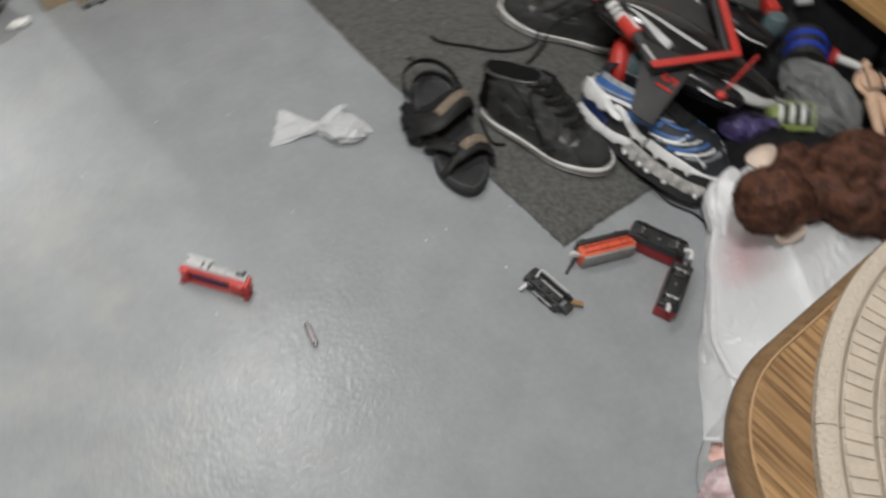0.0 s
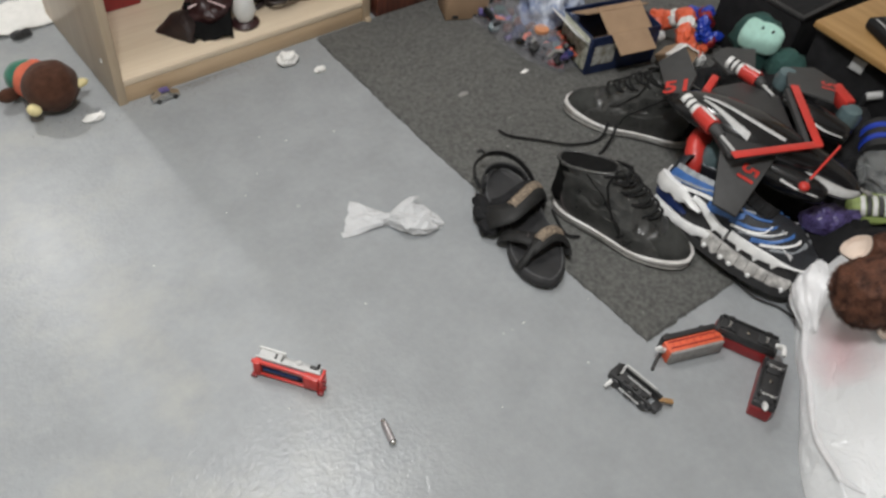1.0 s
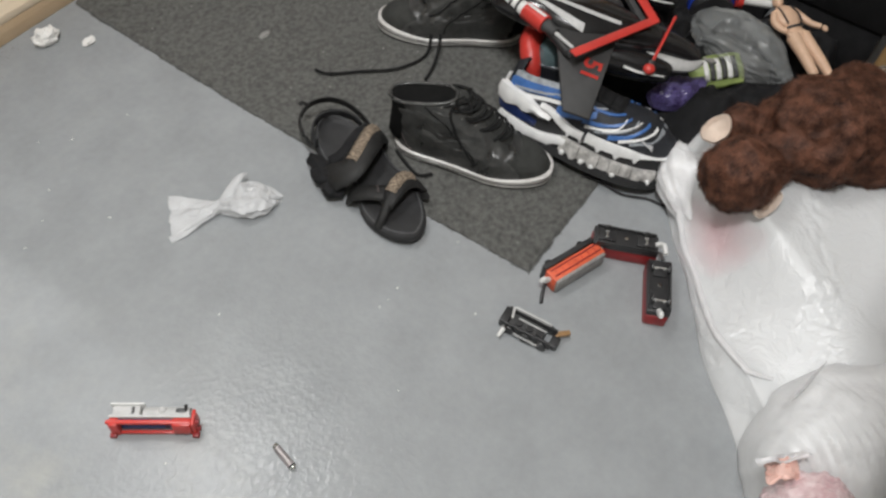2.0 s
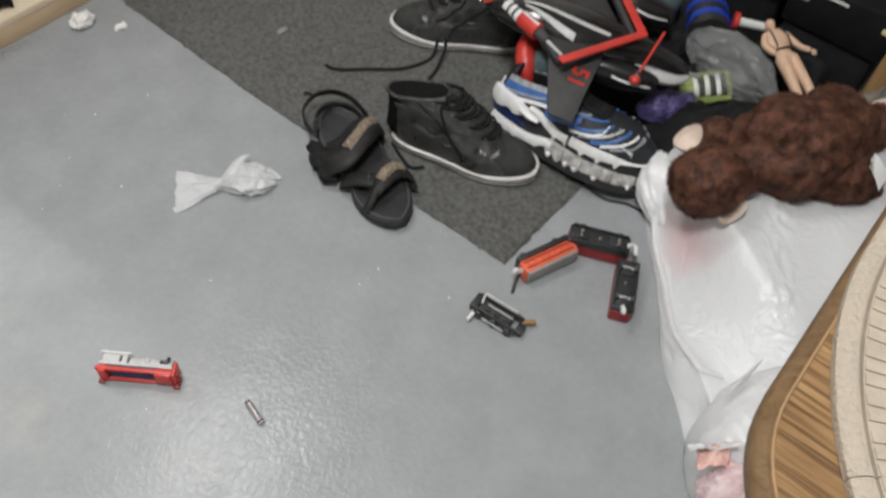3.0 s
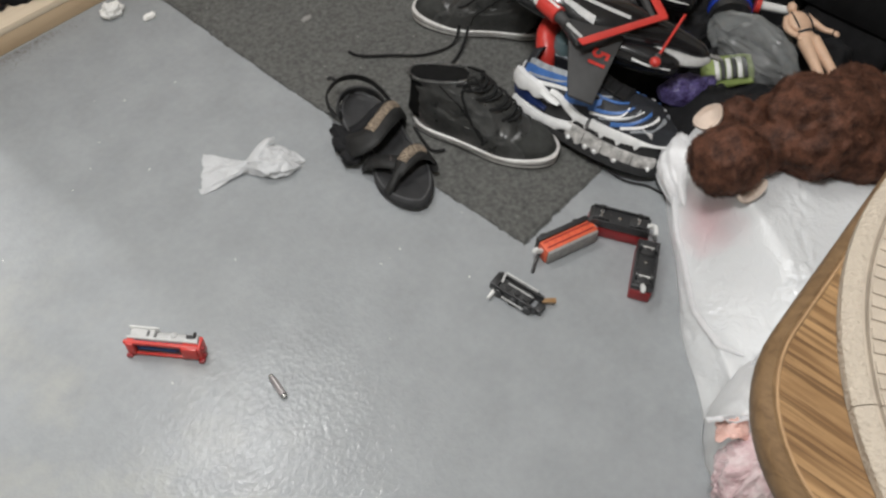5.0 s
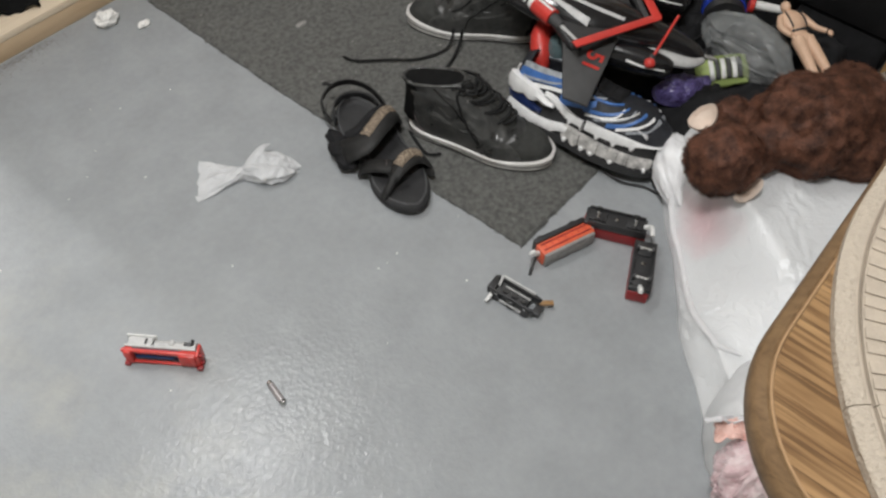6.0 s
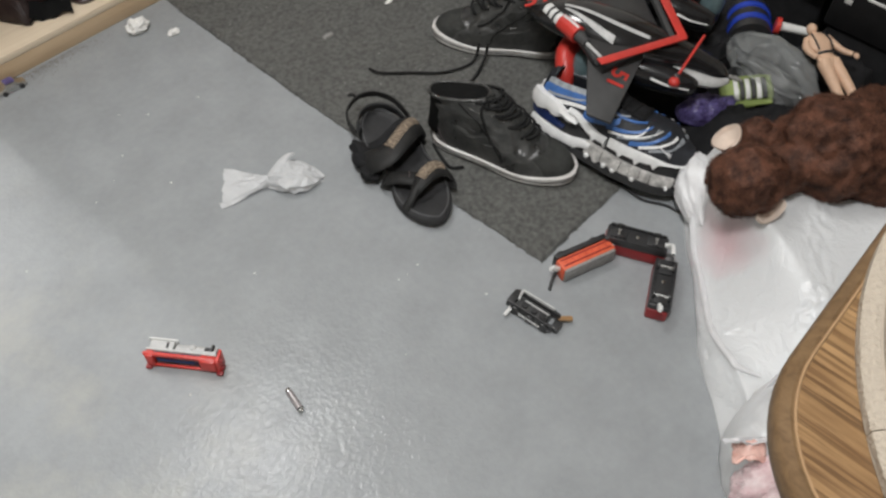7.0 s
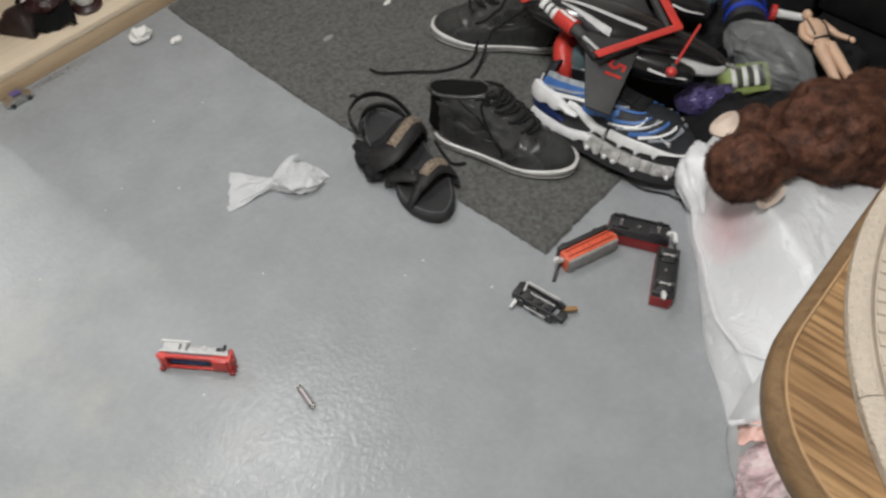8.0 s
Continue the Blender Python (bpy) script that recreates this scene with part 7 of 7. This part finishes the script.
# ---- things on the carpet towards the cabinet ----
def toy_bag():
    t = thing("zip_bag", "clear zip bag full of small coloured toys on the carpet", "bag", at(0.43, 0.797, 0.008, -88))
    bm = B()

    def f(u, v):
        x, y = -0.15 + 0.29 * u + 0.01 * fbm(v * 3, 1, 0, 3), (-0.056 + 0.112 * v) * (1 - 0.5 * smooth(0.7, 1.0, u)) + 0.008 * fbm(u * 3, 5, 0, 3)
        return (x, y, 0.002 + 0.078 * (math.sin(math.pi * u) ** 0.5) * (math.sin(math.pi * v) ** 0.6) + 0.005 * fbm(u * 6, v * 6, 1, 3) * math.sin(math.pi * u) * math.sin(math.pi * v))
    grid(bm, 40, 26, f)
    ob = part("film", bm, ZIP, t, "clear creased film", 80)
    ob.visible_shadow = False
    rnd = random.Random(8)
    mats = [PURPLE, TEAL, DARKRED, GREY, BLACK, REDWOOD, NAVY, CORAL, DEEP, DARKTEAL, REDWOOD, BLACK]
    for i in range(110):
        x = rnd.uniform(-0.125, 0.125)
        y = rnd.uniform(-0.043, 0.043) * (1 - 0.5 * smooth(0.06, 0.13, x))
        z = rnd.uniform(0.012, 0.045)
        m = at(x, y, z, rnd.uniform(0, 180), rnd.uniform(-40, 40), rnd.uniform(-40, 40))
        bm = B()
        k = i % 4
        if k == 0:
            rbox(bm, (rnd.uniform(0.024, 0.05), rnd.uniform(0.014, 0.024), 0.012), m, 0.003)
        elif k == 1:
            lathe(bm, [(0.001, -0.006), (0.014, -0.006), (0.016, 0), (0.014, 0.006), (0.001, 0.006)], 16, m)
        elif k == 2:
            blob(bm, (x, y, z), (rnd.uniform(0.01, 0.022), rnd.uniform(0.008, 0.014), 0.01), m, 3, 0.5, 25, i)
        else:
            tube(bm, [m @ Vector((-0.02, 0, 0)), m @ Vector((0, 0.006, 0.004)), m @ Vector((0.02, 0, 0))], 0.005, 8)
        part("small_toy", bm, mats[i % len(mats)], t)
    part("orange_disc", lathe(B(), [(0.001, -0.004), (0.017, -0.004), (0.018, 0), (0.017, 0.005), (0.001, 0.006)], 22, at(0.05, -0.012, 0.064)), material("orange_soft", (0.62, 0.27, 0.13), 0.5, 0.1, 20, 0.05), t, "orange disc")


def open_box():
    t = thing("open_box", "dark blue printed box with an open cardboard flap", "box", at(0.565, 0.66, 0.008, -14))
    w, d, h = 0.19, 0.13, 0.1
    for name, size, m in (("side", (w, 0.003, h), at(0, -d / 2, h / 2)), ("side", (w, 0.003, h), at(0, d / 2, h / 2)), ("side", (0.003, d, h), at(-w / 2, 0, h / 2)), ("side", (0.003, d, h), at(w / 2, 0, h / 2))):
        part(name, rbox(B(), size, m, 0.0008, 1), BOXBLUE, t, "dark blue printed side")
    part("bottom", rbox(B(), (w, d, 0.003), at(0, 0, 0.0015), 0), CARD, t)
    part("flap", rbox(B(), (0.1, 0.003, 0.056), at(0.004, -d / 2 - 0.0255, h - 0.011, 0, -64), 0.0008, 1), CARD, t, "bare cardboard flap hanging open")
    part("flap", rbox(B(), (0.12, 0.003, 0.074), at(0.008, -d / 2 + 0.034, h + 0.016, 0, -64), 0.0008, 1), CARD, t, "bare cardboard flap leaning over the opening")
    part("inner_flap", rbox(B(), (w * 0.9, 0.003, 0.07), at(0.0, 0.02, h + 0.012, 0, 62), 0.0008, 1), CARD, t, "bare cardboard flap")
    part("flap", rbox(B(), (0.003, d * 0.9, 0.06), at(-w / 2 - 0.02, 0, h - 0.006, 0, 0, -50), 0.0008, 1), WHITE, t, "white flap")
    part("print_panel", rbox(B(), (0.06, 0.001, 0.05), at(-0.055, -d / 2 - 0.002, 0.05), 0.0003, 1), material("printed_picture", (0.45, 0.4, 0.28), 0.4, 0.5, 60, 0.02, second=(0.6, 0.62, 0.6)), t, "printed pale picture")
    part("print_panel", rbox(B(), (0.001, 0.115, 0.088), at(-w / 2 - 0.002, 0, 0.05), 0.0003, 1), material("printed_picture_green", (0.4, 0.42, 0.25), 0.4, 0.5, 70, 0.02, second=(0.7, 0.7, 0.62)), t, "printed pale picture")
    b = thing("white_blue_bag", "white and blue printed plastic bag beside the box", "bag", at(0.51, 0.812, 0.008, 20))
    bm = blob(B(), (0, 0, 0.06), (0.08, 0.075, 0.075), None, 5, 0.3, 26)
    for v in bm.verts:
        v.co.z = max(0.0, v.co.z)
    part("film", bm, material("printed_bag_film", (0.06, 0.13, 0.36), 0.22, 0.3, 16, 0.5, 110, second=(0.6, 0.64, 0.7)), b, "white film with blue print", 80)
    c = thing("cardboard_box", "small cardboard box by the cabinet", "box", at(0.378, 0.985, 0.008, -24))
    part("box", rbox(B(), (0.11, 0.08, 0.07), at(0, 0, 0.035), 0.002), CARD, c)
    for k in (-0.03, 0.025):
        part("hole", rbox(B(), (0.016, 0.002, 0.008), at(k, -0.0405, 0.008), 0.0006), BLACK, c)
    part("hole", rbox(B(), (0.014, 0.01, 0.001), at(-0.02, 0.0, 0.0705), 0.0003), BLACK, c)


def creature(x, y, rz, mats, label, n=1.0):
    """Small bent plastic toy figure; one plain mesh."""
    bm = B()

    def lump(mi, c, r):
        n0 = len(bm.faces)
        blob(bm, c, r, None, 3, 0.3, 24, c[0] * 40)
        bm.faces.ensure_lookup_table()
        for f in bm.faces[n0:]:
            f.material_index = mi
    pts = smooth_line([(-0.055, 0, 0.02), (-0.03, 0.018, 0.05), (0.0, 0.0, 0.07), (0.03, -0.014, 0.055), (0.06, 0, 0.03)], 3)
    for i, p in enumerate(pts):
        lump(0 if i % 5 else 1, p * n, (0.018 * n, 0.017 * n, 0.018 * n))
    lump(0, Vector((0.07, 0.004, 0.03)) * n, (0.024 * n, 0.018 * n, 0.017 * n))
    for k in (-1, 1):
        lump(1, Vector((0.03, 0.03 * k, 0.02)) * n, (0.012, 0.02, 0.014))
        lump(0, Vector((-0.03, 0.03 * k, 0.016)) * n, (0.012, 0.02, 0.014))
    ob = tagged(part("toy_figure", bm, mats), label, "toy", "toy figures")
    ob.matrix_world = at(x, y, 0.03, rz)


def mint_toy():
    """Mint-coloured soft toy with a dark green hood lying on its back; one plain mesh."""
    bm = B()

    def add(mi, fn):
        n0 = len(bm.faces)
        fn()
        bm.faces.ensure_lookup_table()
        for f in bm.faces[n0:]:
            f.material_index = mi
    def face():
        vs = bmesh.ops.create_icosphere(bm, subdivisions=4, radius=1)["verts"]
        for v in vs:
            q = [math.copysign(abs(c) ** 0.6, c) for c in v.co]
            v.co = Vector((q[0] * 0.045 * (1 + 0.25 * q[1]), q[1] * 0.062, q[2] * 0.024 + 0.146 + 0.01 * q[0]))
    add(0, face)
    add(1, lambda: blob(bm, (0.045, 0.02, 0.12), (0.06, 0.075, 0.06), None, 3, 0.2))
    add(1, lambda: blob(bm, (0.0, -0.1, 0.1), (0.045, 0.06, 0.045), None, 3, 0.2))
    for k in (-1, 1):
        add(2, lambda: rbox(bm, (0.016, 0.007, 0.003), at(-0.004, 0.016 * k - 0.01, 0.169), 0.001, 1))
    add(1, lambda: rod(bm, (0.02, 0, 0.0), (0.02, 0, 0.12), 0.05, 14))
    ob = tagged(part("soft_toy", bm, [MINT, DARKTEAL, BLACK]), "mint-coloured soft toy with a dark green hood", "plush toy")
    ob.matrix_world = at(0.742, 0.377, 0.008, 15) @ Matrix.Diagonal((0.7, 0.76, 1.0, 1))


toy_bag()
open_box()
creature(0.7, 0.548, 75, [ORANGE, WHITE], "orange plastic toy figure lying in the heap", 1.25)
creature(0.805, 0.56, 60, [BLUE, DARKRED], "blue and red plastic toy figure lying in the heap", 0.9)
mint_toy()


def cone_packet():
    t = thing("paper_packet", "crumpled tan and white paper packet by the black shoe", "packet", at(0.63, 0.5, 0.03, -115) @ pose(0, 0, 0, 0, -35, 0))
    bm = B()
    loft(bm, [[(x, r * math.cos(b) * (1 + 0.2 * math.sin(3 * b)), 0.03 + r * 0.8 * math.sin(b) * (1 + 0.2 * math.cos(4 * b))) for b in np.linspace(0, 2 * math.pi, 25)[:-1]] for x, r in ((-0.06, 0.01), (-0.03, 0.028), (0.02, 0.033), (0.06, 0.03))])
    part("paper", bm, CARD, t, "tan paper", 20)
    bm = B()
    loft(bm, [[(x, r * math.cos(b) * (1 + 0.2 * math.sin(3 * b)), 0.03 + r * 0.8 * math.sin(b) * (1 + 0.2 * math.cos(4 * b))) for b in np.linspace(0, 2 * math.pi, 25)[:-1]] for x, r in ((0.035, 0.034), (0.062, 0.032), (0.066, 0.026))], caps=False)
    part("rim", bm, WHITE, t, "white torn rim", 20)


cone_packet()


# ---- things in the bookcase ----
POUCH = material("brown_black_leather", (0.028, 0.018, 0.017), 0.45, 0.3, 40, 0.5, 220)
REDWOOD_L = material("maroon_leather", (0.036, 0.013, 0.014), 0.4, 0.35, 40, 0.6, 220)


def bookcase_things():
    z = 0.0585
    t = thing("cloth_pouch", "brown-black leather pouch on the bookcase shelf", "pouch", at(-0.275, 1.185, z, -12) @ Matrix.Diagonal((0.72, 0.9, 1.0, 1)))
    bm = B()
    grid(bm, 28, 18, lambda u, v: ((v * 0.1 + 0.004) * math.sin(radians(-58 + 116 * u)), -0.07 + (v * 0.12 + 0.004) * math.cos(radians(-50 + 100 * u)), 0.003 + 0.045 * (math.sin(math.pi * min(1, v * 1.05)) * math.sin(math.pi * u)) ** 0.6 + 0.004 * fbm(u * 5, v * 4, 3, 3)))
    part("cloth", bm, POUCH, t, "", 70)
    bm = B()
    tube(bm, [((0.098 * k + 0.004) * math.sin(radians(58)), -0.07 + 0.12 * k * math.cos(radians(50)), 0.006) for k in np.linspace(0, 1, 10)], 0.003, 6)
    part("piping", bm, LACE, t)
    g = thing("leather_purse", "dark maroon leather purse with a pink lining slumped on the shelf", "purse", at(-0.215, 1.185, z, -25))
    bm = blob(B(), (0, 0.01, 0.034), (0.055, 0.06, 0.034), None, 5, 0.0)
    for v in bm.verts:
        v.co += v.co.normalized() * 0.014 * fbm(v.co.x * 22, v.co.y * 22, v.co.z * 30, 3)
        v.co.z = max(0.0, v.co.z)
    part("body", bm, REDWOOD_L, g, "soft maroon leather", 70)
    bm = B()
    grid(bm, 16, 10, lambda u, v: (-0.05 + 0.1 * u, -0.075 + 0.07 * v, 0.004 + 0.05 * v + 0.008 * math.sin(3 * math.pi * u) * (1 - v) + 0.004 * fbm(u * 4, v * 4)))
    thicken(part("flap", bm, LINING, g, "black folded flap"), 0.003)
    bm = B()
    tube(bm, smooth_line([(-0.04, -0.03, 0.056), (0.0, -0.02, 0.066), (0.04, -0.03, 0.054)], 5), 0.003, 8, 0.6)
    part("lining_edge", bm, PINK, g, "pink lining edge")
    bm = B()
    tube(bm, smooth_line([(-0.04, 0.03, 0.05), (-0.01, 0.06, 0.085), (0.05, 0.05, 0.08), (0.075, 0.0, 0.03), (0.07, -0.04, 0.004)], 6), 0.004, 8, 0.7)
    part("strap", bm, REDWOOD_L, g)
    f = thing("figurine", "small white figurine on a brown base in the bookcase", "figurine", at(-0.15, 1.135, z) @ Matrix.Diagonal((1.5, 1.4, 1.25, 1)))
    part("base", lathe(B(), [(0.02, 0), (0.022, 0.006), (0.016, 0.012), (0.001, 0.013)], 18), REDWOOD_L, f)
    part("body", lathe(B(), [(0.012, 0.012), (0.018, 0.03), (0.014, 0.055), (0.009, 0.064), (0.014, 0.078), (0.01, 0.092), (0.001, 0.096)], 20), WHITE, f)
    b = thing("red_box", "dark red box at the back of the bookcase shelf", "box", at(-0.38, 1.38, z))
    part("box", rbox(B(), (0.14, 0.1, 0.1), at(0, 0, 0.05), 0.004), DARKRED, b)
    part("lid", rbox(B(), (0.146, 0.106, 0.018), at(0, 0, 0.102), 0.004), REDWOOD, b)
    c = thing("leather_belt", "coiled dark brown leather belt with a brass buckle on the shelf", "belt", at(-0.035, 1.185, z, -12))
    bm = B()
    rnd = random.Random(11)
    for k in range(7):  # loose loops of one long strap, bunched on each other
        ox, oy, oz = rnd.uniform(-0.035, 0.035), rnd.uniform(-0.018, 0.02), 0.013 + 0.005 * k
        rx, ry, turn = rnd.uniform(0.026, 0.05), rnd.uniform(0.012, 0.024), rnd.uniform(-0.6, 0.6)
        tilt, start = rnd.uniform(-0.25, 0.25), rnd.uniform(0, 6)
        rows = []
        for i in range(42):
            a = start + 0.15 * i
            x, y = rx * math.cos(a) * (1 + 0.14 * math.sin(3 * a + k)), ry * math.sin(a) * (1 + 0.2 * math.sin(2 * a))
            q = Vector((ox + x * math.cos(turn) - y * math.sin(turn), oy + x * math.sin(turn) + y * math.cos(turn), max(0.0125, oz + tilt * x)))
            out = Vector((math.cos(a + turn), math.sin(a + turn) * 1.3, 0)).normalized()
            lean = (Vector((0, 0, 1)) + out * (0.7 + 0.5 * math.sin(1.3 * a + k))).normalized()
            thick = lean.cross(Vector((-out.y, out.x, 0))).normalized() * 0.0016
            rows.append([q - lean * 0.012 - thick, q - lean * 0.012 + thick, q + lean * 0.012 + thick, q + lean * 0.012 - thick])
        loft(bm, rows)
    tube(bm, smooth_line([(-0.04, -0.012, 0.012), (-0.062, -0.024, 0.006), (-0.078, -0.012, 0.005), (-0.07, 0.01, 0.006), (-0.04, 0.016, 0.012)], 5), 0.007, 8, 0.6)
    blob(bm, (-0.005, 0.0, 0.024), (0.056, 0.03, 0.026), None, 5, 0.3, 34, 2.0)
    part("strap", bm, POUCH, c, "dark leather strap", 60)
    bm = B()
    ring = [(0.062 + 0.014 * math.cos(a), -0.018 + 0.006 * math.sin(a), 0.02 + 0.013 * math.sin(a)) for a in np.linspace(0, 2 * math.pi, 25)]
    tube(bm, ring, 0.0028, 8)
    part("buckle", bm, BRASS, c, "brown buckle")
    h = thing("hand_bag", "dark leather bag in the bookcase", "bag", at(-0.08, 1.33, z))
    part("body", blob(B(), (0, 0, 0.06), (0.1, 0.07, 0.06), None, 4, 0.15, 20), LEATHER, h)
    bm = B()
    tube(bm, smooth_line([(-0.06, -0.02, 0.1), (-0.03, -0.04, 0.15), (0.03, -0.04, 0.15), (0.06, -0.02, 0.1)], 6), 0.005, 8)
    part("strap", bm, LEATHER, h)


bookcase_things()
